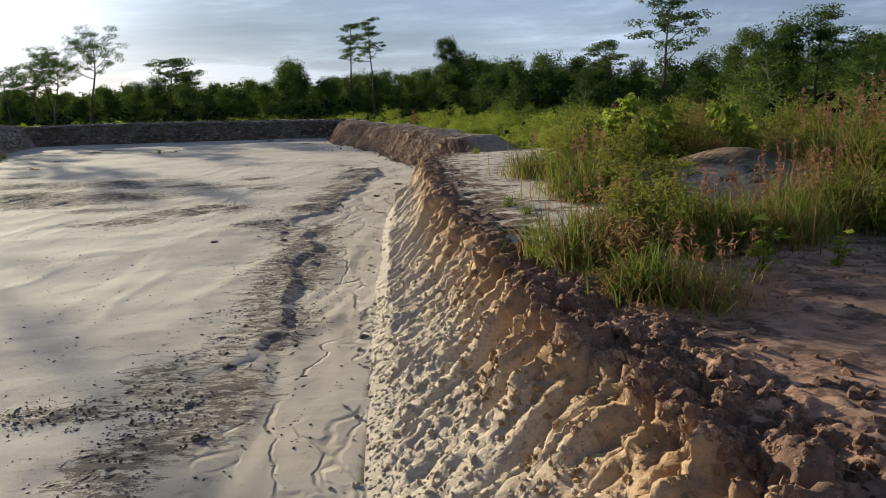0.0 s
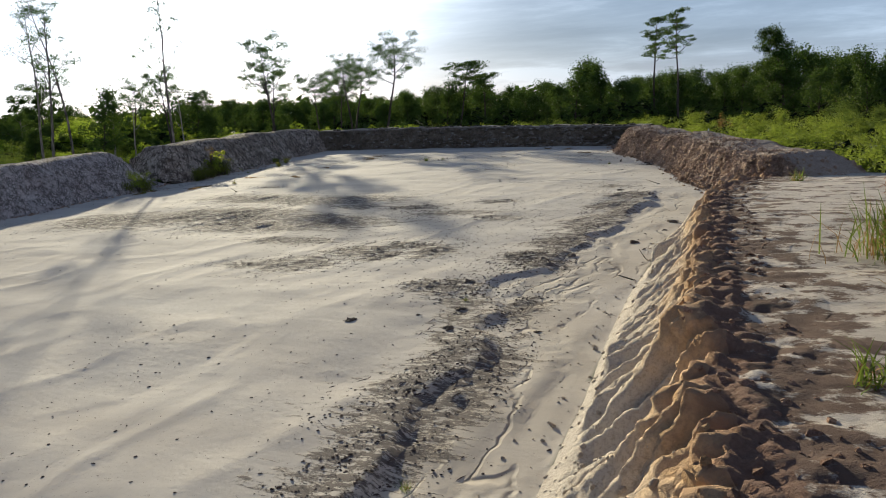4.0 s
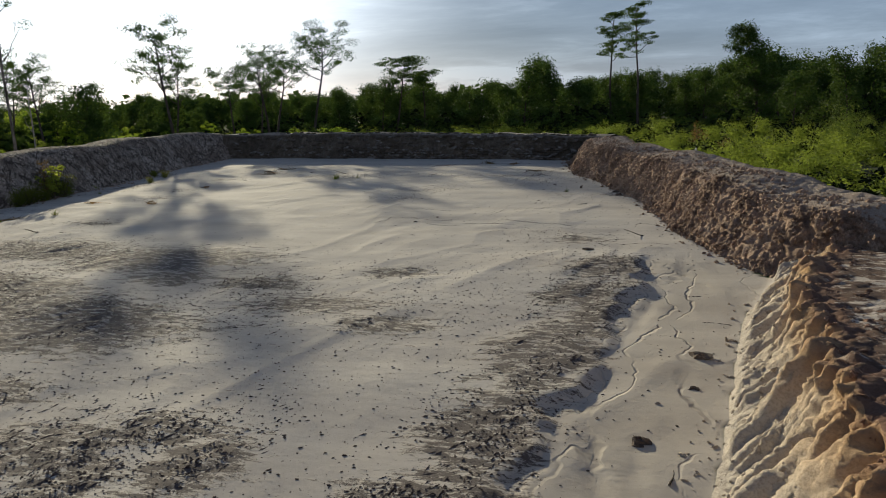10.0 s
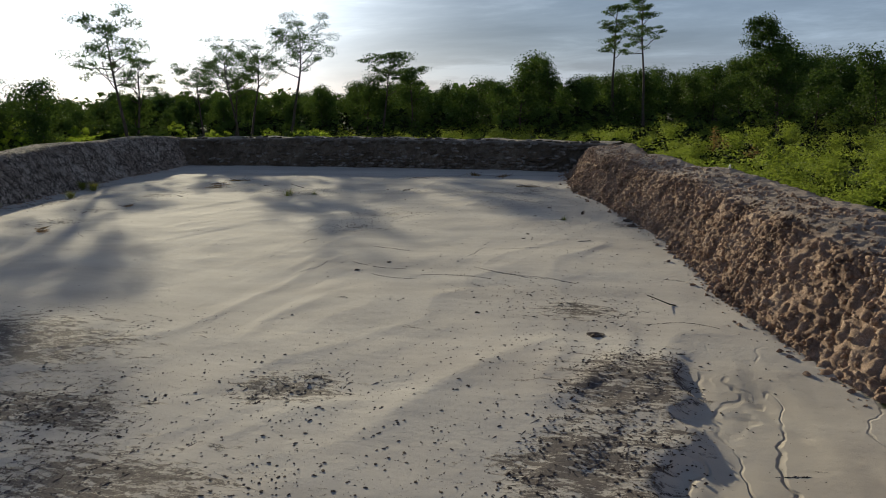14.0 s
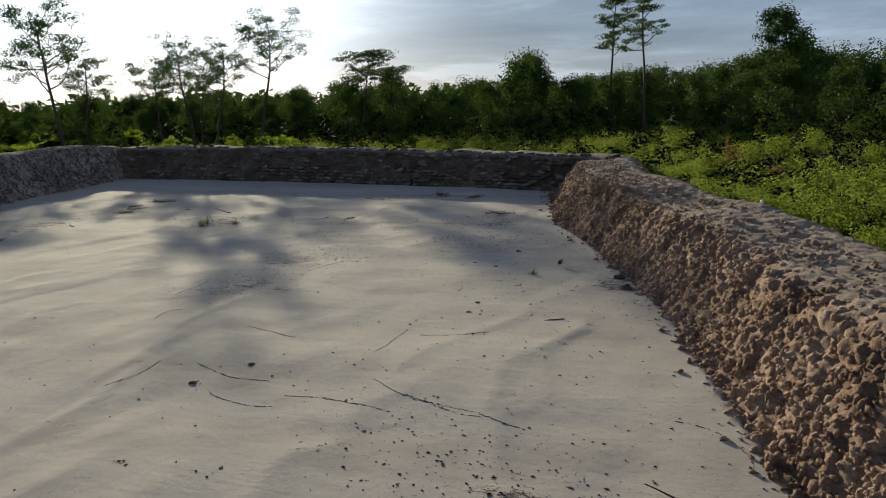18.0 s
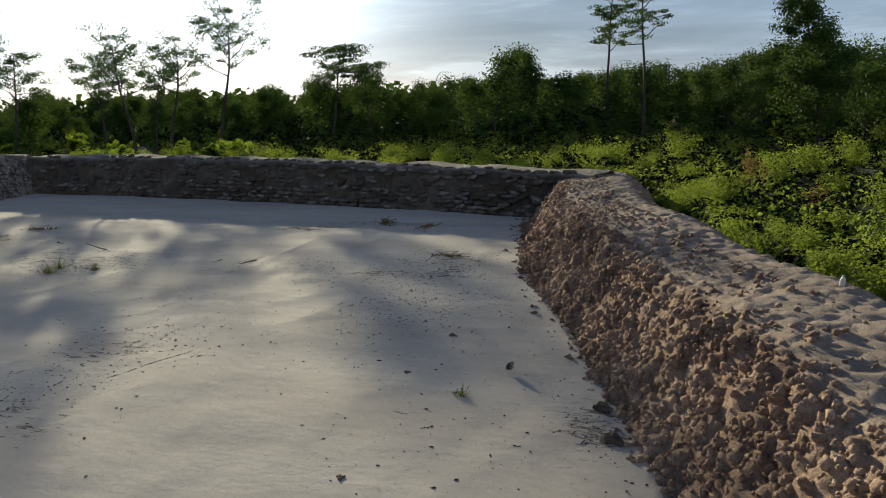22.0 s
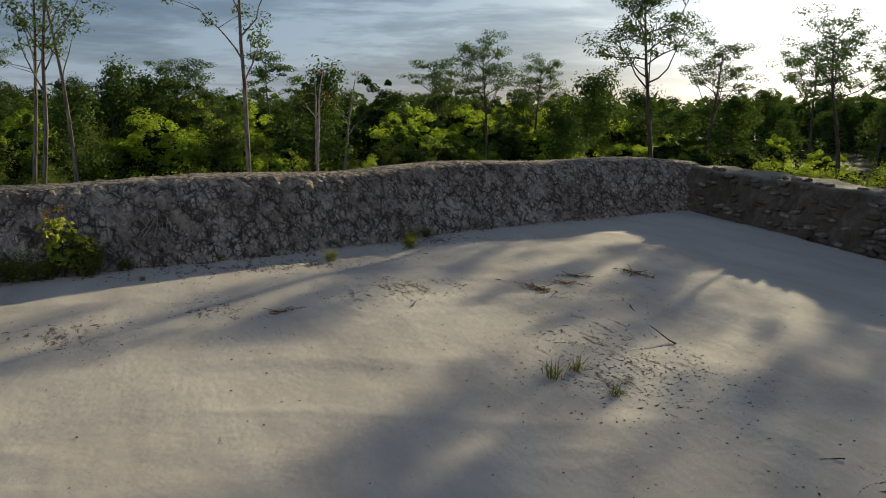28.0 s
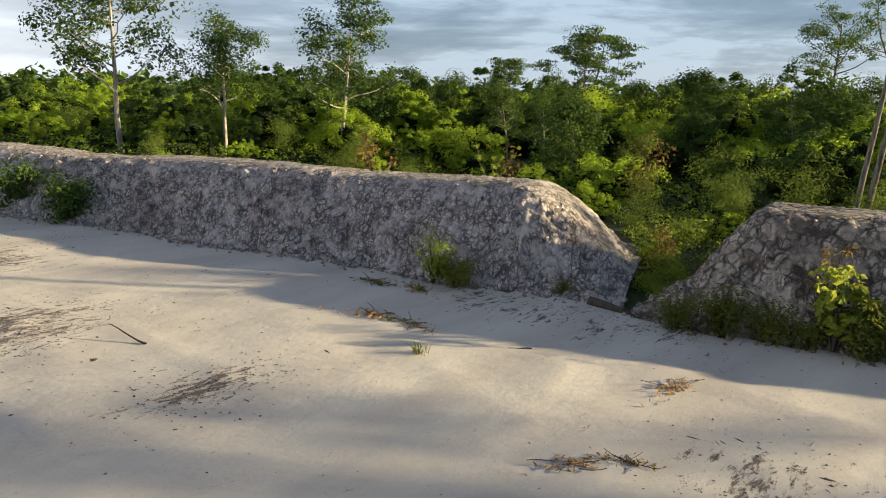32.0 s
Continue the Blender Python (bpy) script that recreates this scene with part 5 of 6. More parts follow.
    plant([cone_shrub], rng, [(-34.6, 47.9, 1.05)])
    fringe = scatter(rng, 115, (-10, 12, 30, 66), 0.8, lambda x, y: outside(x, y, 4.0) and rim_distance(x, y) < 6.0 and x > -9)
    for k, (x, y) in enumerate(fringe):
        copy_scaled(herb[k % 3], rng, x, y, rng.uniform(0.5, 0.85))
    rust = [make_shrub("rusty_shrub", rng, "rust-brown drying shrub among green scrub", LEAF_RUST, 1.5, 0.8, 300, 0.13, "drying shrubs", stems=6)]
    plant(rust, rng, [(-30.6, 37.2, 0.7), (-38.0, 33.0, 1.4), (-35.5, 29.5, 1.2), (-1.6, 62.5, 0.9), (-0.2, 58.0, 0.6), (-34.5, 24.0, 1.3), (-52.0, 40.0, 1.6), (-45.0, 30.0, 1.6)])

    # --- plants along the foot of the west bank and single tufts in the pit
    foot = [make_shrub("foot_shrub", rng, "dark green weedy shrub at the foot of the bank", LEAF_LEDGE, 0.7, 0.62, 1300, 0.060, "weeds at the west bank", stems=13)]
    plant(foot, rng, [(-27.05, 42.0, 1.2), (-26.1, 34.9, 1.0), (-26.6, 39.2, 0.9), (-26.8, 39.9, 1.1), (-27.0, 40.6, 1.1), (-27.2, 41.2, 0.9), (-28.2, 44.9, 0.45), (-28.9, 46.9, 0.5), (-27.3, 47.7, 0.5), (-28.4, 50.2, 0.6),
                      (-30.0, 51.2, 0.5), (-24.0, 21.7, 0.8), (-26.5, 34.2, 0.8), (-29.3, 50.5, 0.5), (-27.6, 42.8, 0.6), (-27.3, 36.6, 0.6), (-26.4, 33.2, 0.4)])
    bright = make_shrub("tall_weed", rng, "bright yellow-green weed with broad leaves at the bank", LEAF_BRIGHT, 1.5, 0.45, 420, 0.15, "weeds at the west bank", stems=7, aspect=0.6, category="weed")
    tips = make_shrub("rusty_weed", rng, "reddish drying stems beside a green weed", LEAF_RUST, 1.7, 0.35, 260, 0.10, "weeds at the west bank", stems=8, aspect=0.35, category="weed")
    pale = make_shrub("pale_weed", rng, "pale yellow-green feathery weed at the foot of the bank", LEAF_HERB, 1.0, 0.5, 700, 0.075, "weeds at the west bank", stems=11, category="weed")
    for ob, x, y in ((bright, -27.15, 41.5), (tips, -27.35, 41.4), (pale, -26.0, 34.4)):
        ob.matrix_basis = pose(x, y, height_at(x, y) + 0.02, 0, 0, 30)
    dark_shrub = [make_shrub("bank_shrub", rng, "dense dark green shrub against the pale bank", LEAF_FOREST, 0.8, 0.6, 1500, 0.075, "weeds at the west bank", stems=14)]
    plant(dark_shrub, rng, [(-24.0, 22.9, 1.7), (-23.8, 20.4, 1.8), (-27.6, 41.9, 1.0)])
    tuft = [make_grass(rng, "small green grass tuft on the bare sand", 0.26, 0.12, 40, 14, 0, 0.010, "tufts on the sand") for _ in range(2)]
    plant(tuft, rng, [(-6.05, 44.1, 0.8), (-22.6, 37.05, 1.1), (-17.8, 49.1, 1.5), (-16.9, 49.6, 1.0), (-18.0, 49.6, 1.3), (-26.3, 43.2, 0.8), (1.1, 12.4, 1.6), (1.3, 11.6, 1.2), (2.2, 5.9, 1.0),
                      (1.4, 27.9, 1.8), (-3.9, 18.4, 0.5), (-2.3, 12.6, 0.5), (-25.1, 33.8, 1.0), (-25.4, 34.6, 1.0), (-23.5, 35.6, 0.6)], sink=0.01)

    # --- grasses on the ledge
    clumps = [make_grass(rng, "tall clump of green and straw-coloured grass", 0.95, 0.9, 420, 300, 10, 0.017),
              make_grass(rng, "clump of fresh green grass", 0.70, 0.5, 420, 70, 0, 0.017),
              make_grass(rng, "tall grass with reddish seed heads", 1.2, 0.9, 380, 200, 34, 0.015),
              make_grass(rng, "clump of half-dry yellow grass", 0.6, 0.7, 160, 380, 12, 0.012)]
    weed = [make_shrub("leafy_weed", rng, "bushy green weed with small pointed leaves among grass", mat, h, w, n, 0.085, "weeds on the ledge", stems=13, aspect=0.3, droop=0.25, category="weed")
            for mat, h, w, n in ((LEAF_LEDGE, 0.95, 0.62, 1300), (LEAF_LEDGE, 0.75, 0.55, 1000), (LEAF_DRYING, 0.7, 0.6, 800), (LEAF_LEDGE, 1.2, 0.7, 1600))]
    chosen = [(0, 1.5, 8.0, 0.95), (1, 1.75, 6.4, 0.85), (3, 2.1, 6.2, 0.9), (0, 2.1, 8.5, 0.9), (3, 1.7, 7.6, 0.8), (0, 2.8, 9.0, 0.8), (1, 2.7, 7.9, 0.6), (0, 3.3, 8.5, 0.9), (2, 4.0, 8.6, 0.8),
              (0, 4.6, 9.4, 1.0), (3, 3.6, 9.8, 1.0), (2, 7.6, 14.4, 1.15), (2, 7.9, 13.2, 1.2), (3, 6.2, 11.6, 0.7), (0, 2.6, 13.4, 1.1), (0, 3.0, 14.6, 1.1), (1, 2.4, 12.6, 0.9), (0, 2.2, 16.8, 1.0)]
    for k, x, y, size in chosen:
        copy_scaled(clumps[k], rng, x, y, size)
    more = scatter(rng, 46, (2.0, 13.0, 8.5, 27.0), 0.85, lambda x, y: x > 2.5 + 0.9 * math.sin(y * 0.8) * 0.5 + (1.2 if y > 19 else 0) + (1.6 if y > 23 else 0) and not (3.9 < x < 7.4 and 11.4 < y < 16.4) and not (x < 4.6 and y < 12.0))
    for x, y in more:
        k = rng.choice(4, p=[0.30, 0.34, 0.20, 0.16]) if x > 4.5 else rng.choice(4, p=[0.36, 0.34, 0.06, 0.24])
        copy_scaled(clumps[k], rng, x, y, rng.uniform(0.6, 0.9) if y < 14 else rng.uniform(0.75, 1.1))
    for k, (x, y) in enumerate([(5.2, 9.8), (5.6, 8.4), (6.6, 9.6), (7.6, 11.0)]):
        clumps[k].matrix_basis = pose(x, y, height_at(x, y) - 0.03, 0, 0, 40 * k)
    leafy = [(0, 2.2, 8.2, 1.0), (2, 1.75, 7.3, 0.9), (1, 2.9, 8.7, 1.0), (1, 4.4, 8.9, 0.6), (2, 1.9, 8.8, 0.8), (2, 1.5, 6.6, 0.6), (3, 3.4, 14.2, 1.0), (0, 2.6, 15.6, 1.1), (1, 2.3, 14.1, 1.0), (0, 3.2, 17.4, 1.1), (3, 5.2, 18.4, 1.2), (0, 4.2, 16.9, 1.0), (3, 6.2, 19.2, 1.3), (1, 2.9, 11.6, 0.9), (2, 2.5, 10.4, 0.8)]
    for k, x, y, size in leafy:
        copy_scaled(weed[k], rng, x, y, size)
    tangle = scatter(rng, 75, (2.2, 12.0, 8.2, 26.0), 0.8, lambda x, y: x > 2.7 + (1.2 if y > 19 else 0) + (1.6 if y > 23 else 0) and not (3.9 < x < 7.6 and 9.6 < y < 16.0) and not (x < 4.6 and y < 11.6))
    for x, y in tangle:
        copy_scaled(weed[rng.choice(4, p=[0.3, 0.25, 0.25, 0.2])], rng, x, y, rng.uniform(0.7, 1.15))
    for k, (x, y) in enumerate([(8.8, 15.0), (9.6, 17.2), (8.4, 13.2), (9.2, 20.0)]):
        weed[k].matrix_basis = pose(x, y, height_at(x, y) - 0.03, 0, 0, 55 * k)
    broad = [make_shrub("broadleaf_seedling", rng, "young plant with broad pale green leaves", LEAF_HERB, 0.75, 0.3, 34, 0.22, "seedlings on the ledge", stems=3, aspect=0.8, category="plant"),
             make_shrub("broadleaf_seedling", rng, "tall weed with broad soft leaves above the grass", LEAF_HERB, 1.7, 0.55, 210, 0.21, "seedlings on the ledge", stems=6, aspect=0.75, category="plant")]
    plant(broad, rng, [(3.1, 7.15, 0.72), (4.9, 17.1, 0.85), (3.9, 7.3, 0.5), (4.2, 17.6, 0.95), (5.6, 18.2, 1.0), (6.4, 17.0, 0.9), (7.5, 18.6, 1.1), (3.6, 18.6, 0.8)])


def copy_scaled(model, rng, x, y, size):
    keep = model.scale.copy()
    model.scale = (size, size, size * rng.uniform(0.92, 1.08))
    made = copy_thing(model, pose(x, y, height_at(x, y) - 0.04, 0, 0, rng.uniform(0, 360)))
    model.scale = keep
    return made


build_plants()


def build_undergrowth():
    """The unbroken scrub between the trees: leafy hummocks over the land outside."""
    rng = np.random.default_rng(21)

    def carpet(name, label, box, count, low, high, leaf, mat, accept, each=110, m=9, broad=0.55):
        """count leafy mounds of each leaves."""
        x, y = rng.uniform(box[0], box[1], count), rng.uniform(box[2], box[3], count)
        keep = accept(x, y)
        x, y = x[keep], y[keep]
        tall = low + (high - low) * (0.45 * soft_noise(x * 0.16, y * 0.16, x * 0, 5) + 0.55 * rng.random(len(x))) ** 1.4
        wide = (broad + 0.35 * tall) * rng.uniform(0.75, 1.25, len(x))
        # each mound carries tufts on its back, and the tufts carry the leaves
        tuft = unit(rng.normal(size=(len(x), m, 3)))
        tuft[:, :, 2] = np.abs(tuft[:, :, 2]) ** 0.8
        tuft *= rng.uniform(0.55, 1.1, (len(x), m, 1))
        which = rng.integers(0, m, (len(x), each))
        heart = np.take_along_axis(tuft, which[:, :, None], 1)
        grow = np.stack([wide, wide, tall], -1)[:, None, :]
        ball = unit(rng.normal(size=(len(x), each, 3))) * (0.35 + 0.65 * rng.random((len(x), each, 1)) ** 0.5)
        at = np.stack([x, y, ground_height(x, y)], -1)[:, None, :] + heart * grow + ball * wide[:, None, None] * np.array([0.34, 0.34, 0.24])
        out = unit(ball) + 0.6 * unit(heart) + np.array([0, 0, 0.5])
        crown = leaves(at.reshape(-1, 3), rng, leaf, droop=0.15, aspect=0.55, out=out.reshape(-1, 3))
        # near-black cards inside each mound stand in for its inner shade
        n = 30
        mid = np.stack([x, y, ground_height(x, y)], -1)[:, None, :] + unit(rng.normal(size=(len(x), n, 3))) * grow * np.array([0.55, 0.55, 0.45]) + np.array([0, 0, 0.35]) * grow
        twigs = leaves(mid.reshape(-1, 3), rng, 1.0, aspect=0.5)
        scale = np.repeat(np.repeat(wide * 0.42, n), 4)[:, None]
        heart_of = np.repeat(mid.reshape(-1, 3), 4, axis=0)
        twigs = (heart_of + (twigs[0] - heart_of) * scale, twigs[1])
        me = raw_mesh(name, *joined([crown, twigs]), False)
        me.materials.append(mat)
        me.materials.append(SHADE_CARDS)
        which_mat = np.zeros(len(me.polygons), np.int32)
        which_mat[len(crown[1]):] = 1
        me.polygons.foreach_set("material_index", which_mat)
        tagged(new(name, me), label, "scrub", kind="stuff")

    def far_from_rim(gap):
        def test(x, y):
            best = np.full(x.shape, 1e9)
            for (ax, ay), (bx, by) in zip(RIM, RIM[1:]):
                dx, dy = bx - ax, by - ay
                t = np.clip(((x - ax) * dx + (y - ay) * dy) / (dx * dx + dy * dy + 1e-9), 0, 1)
                best = np.minimum(best, np.hypot(x - ax - t * dx, y - ay - t * dy))
            return (inside(x, y) < 0.5) & (best > gap)
        return test

    clear = far_from_rim(7.0)
    edge = far_from_rim(4.2)
    outer = far_from_rim(8.0)
    wide = far_from_rim(22.0)
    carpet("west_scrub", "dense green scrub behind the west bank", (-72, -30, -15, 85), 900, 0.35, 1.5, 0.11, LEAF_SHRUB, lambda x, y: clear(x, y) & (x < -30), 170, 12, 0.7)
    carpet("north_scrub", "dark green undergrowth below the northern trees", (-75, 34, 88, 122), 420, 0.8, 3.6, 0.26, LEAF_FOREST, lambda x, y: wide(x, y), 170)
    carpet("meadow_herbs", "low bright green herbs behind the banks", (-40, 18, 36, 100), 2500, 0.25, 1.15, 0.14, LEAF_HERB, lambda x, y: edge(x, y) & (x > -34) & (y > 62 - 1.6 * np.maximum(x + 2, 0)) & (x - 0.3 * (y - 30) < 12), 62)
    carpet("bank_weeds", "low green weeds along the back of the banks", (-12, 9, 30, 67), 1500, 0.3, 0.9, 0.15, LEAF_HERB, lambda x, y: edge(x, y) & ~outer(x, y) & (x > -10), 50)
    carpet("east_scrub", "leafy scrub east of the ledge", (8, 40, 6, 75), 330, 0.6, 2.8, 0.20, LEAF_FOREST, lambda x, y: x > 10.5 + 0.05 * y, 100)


build_undergrowth()


def build_far_woods():
    """The woods beyond, out to the horizon."""
    rng = np.random.default_rng(9)
    verts = []
    for _ in range(2600):
        a, d = rng.uniform(0, 2 * math.pi), 95 * (1 + 6 * rng.random() ** 2.2)
        x, y = -15 + math.cos(a) * d, 35 + math.sin(a) * d
        if y < 35 and x > -5 and rng.random() < 0.7:
            continue
        h, r = rng.uniform(3.5, 6.0) * (1 + 0.0006 * d), rng.uniform(1.8, 3.6)
        p = rng.normal(size=(34, 3))
        p /= np.linalg.norm(p, axis=1)[:, None]
        p *= rng.uniform(0.6, 1.0, (34, 1))
        verts.append(np.array([x, y, h * 0.52]) + p * np.array([r, r, h * 0.5]))
    v, f = leaves(np.concatenate(verts), rng, 1.3, aspect=0.7)
    me = raw_mesh("far_woods", v, f, False)
    me.materials.append(LEAF_FOREST)
    tagged(new("far_woods", me), "dark green woods stretching to the horizon", "forest", kind="stuff")


build_far_woods()


# ---------------------------------------------------------------- sandbags in the north wall
def bag_mesh(seed):
    """A slumped, tied-off sandbag, half a metre long."""
    rng = np.random.default_rng(seed)
    rings, sides = 7, 8
    verts = []
    for k in range(rings):
        t = -1 + 2 * k / (rings - 1)
        r = (1 - abs(t) ** 3.2) ** 0.5 * 0.92 + 0.08
        for j in range(sides):
            a = 2 * math.pi * j / sides
            c, s = math.cos(a), math.sin(a)
            c, s = math.copysign(abs(c) ** 0.65, c), math.copysign(abs(s) ** 0.75, s)
            lump = 1 + rng.normal(0, 0.05)
            verts.append((t * 0.25, c * 0.14 * r * lump, s * 0.078 * r * lump - 0.018 * (1 - t * t)))
    faces = [(k * sides + j, k * sides + (j + 1) % sides, (k + 1) * sides + (j + 1) % sides, (k + 1) * sides + j) for k in range(rings - 1) for j in range(sides)]
    me = raw_mesh("sandbag", verts, faces)
    me.materials.append(SACK)
    return me


def build_sandbags():
    rng = np.random.default_rng(33)
    shapes = [bag_mesh(k) for k in range(6)]
    line, s = along(NORTH_FOOT, 0.1)
    ahead = np.gradient(line, axis=0)
    ahead /= np.linalg.norm(ahead, axis=1)[:, None]
    high = north_height(s, s[-1], line)
    rest, single = [], 0
    prof_o, prof_z = np.array([p[0] for p in NORTH_PROFILE[1:6]]), np.array([p[1] for p in NORTH_PROFILE[1:6]])
    for row in range(11):
        at = 0.8 + 0.26 * (row % 2)
        while at < 27.0:
            i = int(at / 0.1)
            x, y = line[i]
            gone = fbm(np.array([x * 0.7]), np.array([row * 0.5]), np.array([0.0]), 2, 15)[0]
            want = {0: 0.95, 1: 0.95, 2: 0.92, 3: 0.85, 4: 0.7, 5: 0.55, 6: 0.42, 7: 0.4, 8: 0.5, 9: 0.85, 10: 0.97}[row] * (0.5 + 1.0 * gone)
            at += rng.uniform(0.38, 0.56)
            if rng.random() > want or (x < -24 and rng.random() < 0.5):
                continue
            z = (0.09 + 0.147 * row) * high[i]
            off = np.interp(z / high[i], prof_z, prof_o) + (0.10 if row == 10 else 0.015)
            turn = math.degrees(math.atan2(ahead[i, 1], ahead[i, 0])) + rng.normal(0, 9)
            out = np.array([ahead[i, 1], -ahead[i, 0]])
            m = pose(x + out[0] * off, y + out[1] * off, z + rng.normal(0, 0.012), rng.normal(0, 9), rng.normal(0, 9), turn)
            size = rng.uniform(0.72, 1.08)
            m = m @ Matrix.Diagonal((size, size, size * rng.uniform(0.85, 1.1), 1))
            me = shapes[rng.integers(6)]
            if single < 290 and x > -23:
                ob = new("sandbag", me)
                ob.parent = north_bank
                ob.matrix_basis = m
                single += 1
            else:
                rest.append((me, m))
    pieces = []
    for me, m in rest:
        co = np.zeros(len(me.vertices) * 3, np.float32)
        me.vertices.foreach_get("co", co)
        co = co.reshape(-1, 3) @ np.array(m.to_3x3()).T + np.array(m.translation)
        idx = np.zeros(len(me.polygons) * 4, np.int32)
        me.loops.foreach_get("vertex_index", idx)
        pieces.append((co, idx.reshape(-1, 4)))
    if pieces:
        ob = part("sandbag_rest", raw_mesh("sandbag_rest", *joined(pieces)), SACK, north_bank)
        tagged(ob, kind="stuff")


build_sandbags()


# ---------------------------------------------------------------- crumbs, clods and sticks
def clod_mesh(rng, sides=6, rings=4):
    """An angular lump of soil about one unit across, flat below."""
    verts = []
    for k in range(rings):
        phi = math.pi * (k + 0.35) / (rings - 0.3)
        for j in range(sides):
            a = 2 * math.pi * (j + 0.5 * (k % 2)) / sides
            r = 0.5 * (1 + rng.normal(0, 0.19))
            verts.append((r * math.sin(phi) * math.cos(a), r * math.sin(phi) * math.sin(a), max(-0.22, r * 0.8 * math.cos(phi))))
    faces = [(k * sides + j, (k + 1) * sides + j, (k + 1) * sides + (j + 1) % sides, k * sides + (j + 1) % sides) for k in range(rings - 1) for j in range(sides)]
    faces.append((0, 1, 2, 3))
    if sides > 5:
        faces.append((0, 3, 4, 5))
    return np.array(verts), np.array(faces)


def build_crumbs():
    """Loose crumbs: in the dark patches, along the feet of the banks, thinly over the rest of the sand."""
    rng = np.random.default_rng(41)
    kinds = [clod_mesh(rng, 5, 3) for _ in range(12)]

    def spread_out(name, label, spots, sizes, mat, flat=0.75):
        n = len(spots)
        zs = ground_height(spots[:, 0], spots[:, 1])
        shape = np.stack([v for v, f in kinds])[rng.integers(12, size=n)]
        a = rng.uniform(0, 6.28, n)[:, None]
        grow = sizes[:, None, None] * np.stack([rng.uniform(0.8, 1.7, n), rng.uniform(0.6, 1.0, n), rng.uniform(0.5, 1.0, n) * flat], 1)[:, None, :]
        v = shape * grow
        at = np.stack([v[..., 0] * np.cos(a) - v[..., 1] * np.sin(a) + spots[:, :1], v[..., 0] * np.sin(a) + v[..., 1] * np.cos(a) + spots[:, 1:],
                       v[..., 2] + zs[:, None] + 0.12 * sizes[:, None] * flat], -1)
        faces = kinds[0][1][None] + (np.arange(n) * shape.shape[1])[:, None, None]
        me = raw_mesh(name, at.reshape(-1, 3), faces.reshape(-1, 4), False)
        me.materials.append(mat)
        tagged(new(name, me), label, "soil crumbs", kind="stuff")

    spots, sizes = [], []
    for cx, cy, rx, ry, power in STAINS:
        n = int(45 * power * max(0.6, rx * ry) ** 0.6)
        p = np.stack([rng.normal(cx, rx * 0.75, n), rng.normal(cy, ry * 0.75, n)], 1)
        spots.append(p)
        sizes.append(0.008 + 0.038 * rng.random(n) ** 5)
    for cx, cy, rx, ry, n in CRUMB_FIELDS:
        spots.append(np.stack([rng.normal(cx, rx * 0.6, n), rng.normal(cy, ry * 0.6, n)], 1))
        sizes.append(0.012 + 0.036 * rng.random(n) ** 2.6)
    y = rng.uniform(5, 32, 500)
    x = bank_line(np.zeros(500), y) - np.abs(rng.normal(0.0, 0.5, 500))
    spots.append(np.stack([x, y], 1))
    sizes.append(0.010 + 0.045 * rng.random(500) ** 5)
    p = np.stack([rng.uniform(-27, -1.5, 420), rng.uniform(5, 60, 420)], 1)
    spots.append(p)
    sizes.append(0.008 + 0.035 * rng.random(420) ** 4)
    spots, sizes = np.concatenate(spots), np.concatenate(sizes)
    keep = (inside(spots[:, 0], spots[:, 1]) > 0.5) & (spots[:, 0] < np.interp(spots[:, 1], CUT_Y, CUT_FOOT) - 0.1)
    spread_out("soil_crumbs", "dark soil crumbs strewn over the pale sand", spots[keep], sizes[keep], LITTER, 0.5)
    # the finest crumbs lie thick in the stained patches and thin elsewhere
    n = 9000
    p = np.stack([rng.uniform(-27, -1.3, n), rng.uniform(4, 61, n)], 1)
    near = rng.random(n) < 0.45
    p[near, 0] = rng.uniform(-9, -1.3, near.sum())
    thick_here = fbm(p[:, 0] * 0.35, p[:, 1] * 0.35, p[:, 0] * 0, 3, 57)
    p = p[rng.random(n) < np.clip((thick_here - 0.36) * 4, 0.05, 1)]
    dense = []
    for cx, cy, rx, ry, power in STAINS:
        n = int((900 if cy < 36 else 330) * power * max(0.5, rx * ry) ** 0.8)
        dense.append(np.stack([rng.normal(cx, rx * 0.75, n), rng.normal(cy, ry * 0.75, n)], 1))
    y = rng.uniform(5, 33, 5200)
    dense.append(np.stack([bank_line(np.zeros(len(y)), y) - 0.04 - np.abs(rng.normal(0, 0.6, len(y))), y], 1))
    d = np.concatenate(dense)
    along_it, over_it = d[:, 0] * 0.28 + d[:, 1] * 0.96, d[:, 0] * 0.96 - d[:, 1] * 0.28
    d = d[0.55 * fbm(along_it * 1.2, over_it * 3.2, d[:, 0] * 0, 3, 201) + 0.45 * fbm(along_it * 0.5, over_it * 0.8, d[:, 0] * 0, 2, 211) > 0.50]
    p = np.concatenate([p, d])
    p = p[(inside(p[:, 0], p[:, 1]) > 0.5) & (p[:, 0] < np.interp(p[:, 1], CUT_Y, CUT_FOOT) - 0.1)]
    spread_out("fine_crumbs", "fine dark crumbs peppering the sand", p, 0.010 + 0.034 * rng.random(len(p)) ** 2.4, FLAKE, 0.6)
    # lumps fallen from the clay banks
    fall, big = [], []
    for foot, n, reach in ((EAST_FOOT[2:], 600, 0.22), (WEST_FOOT[1:], 700, 0.35), (SOUTHWEST_FOOT[:7], 500, 0.3)):
        line, s = along(foot, 0.2)
        ahead = np.gradient(line, axis=0)
        ahead /= np.linalg.norm(ahead, axis=1)[:, None]
        i = rng.integers(0, len(line), n)
        d = 0.12 - np.abs(rng.normal(0, reach, n))
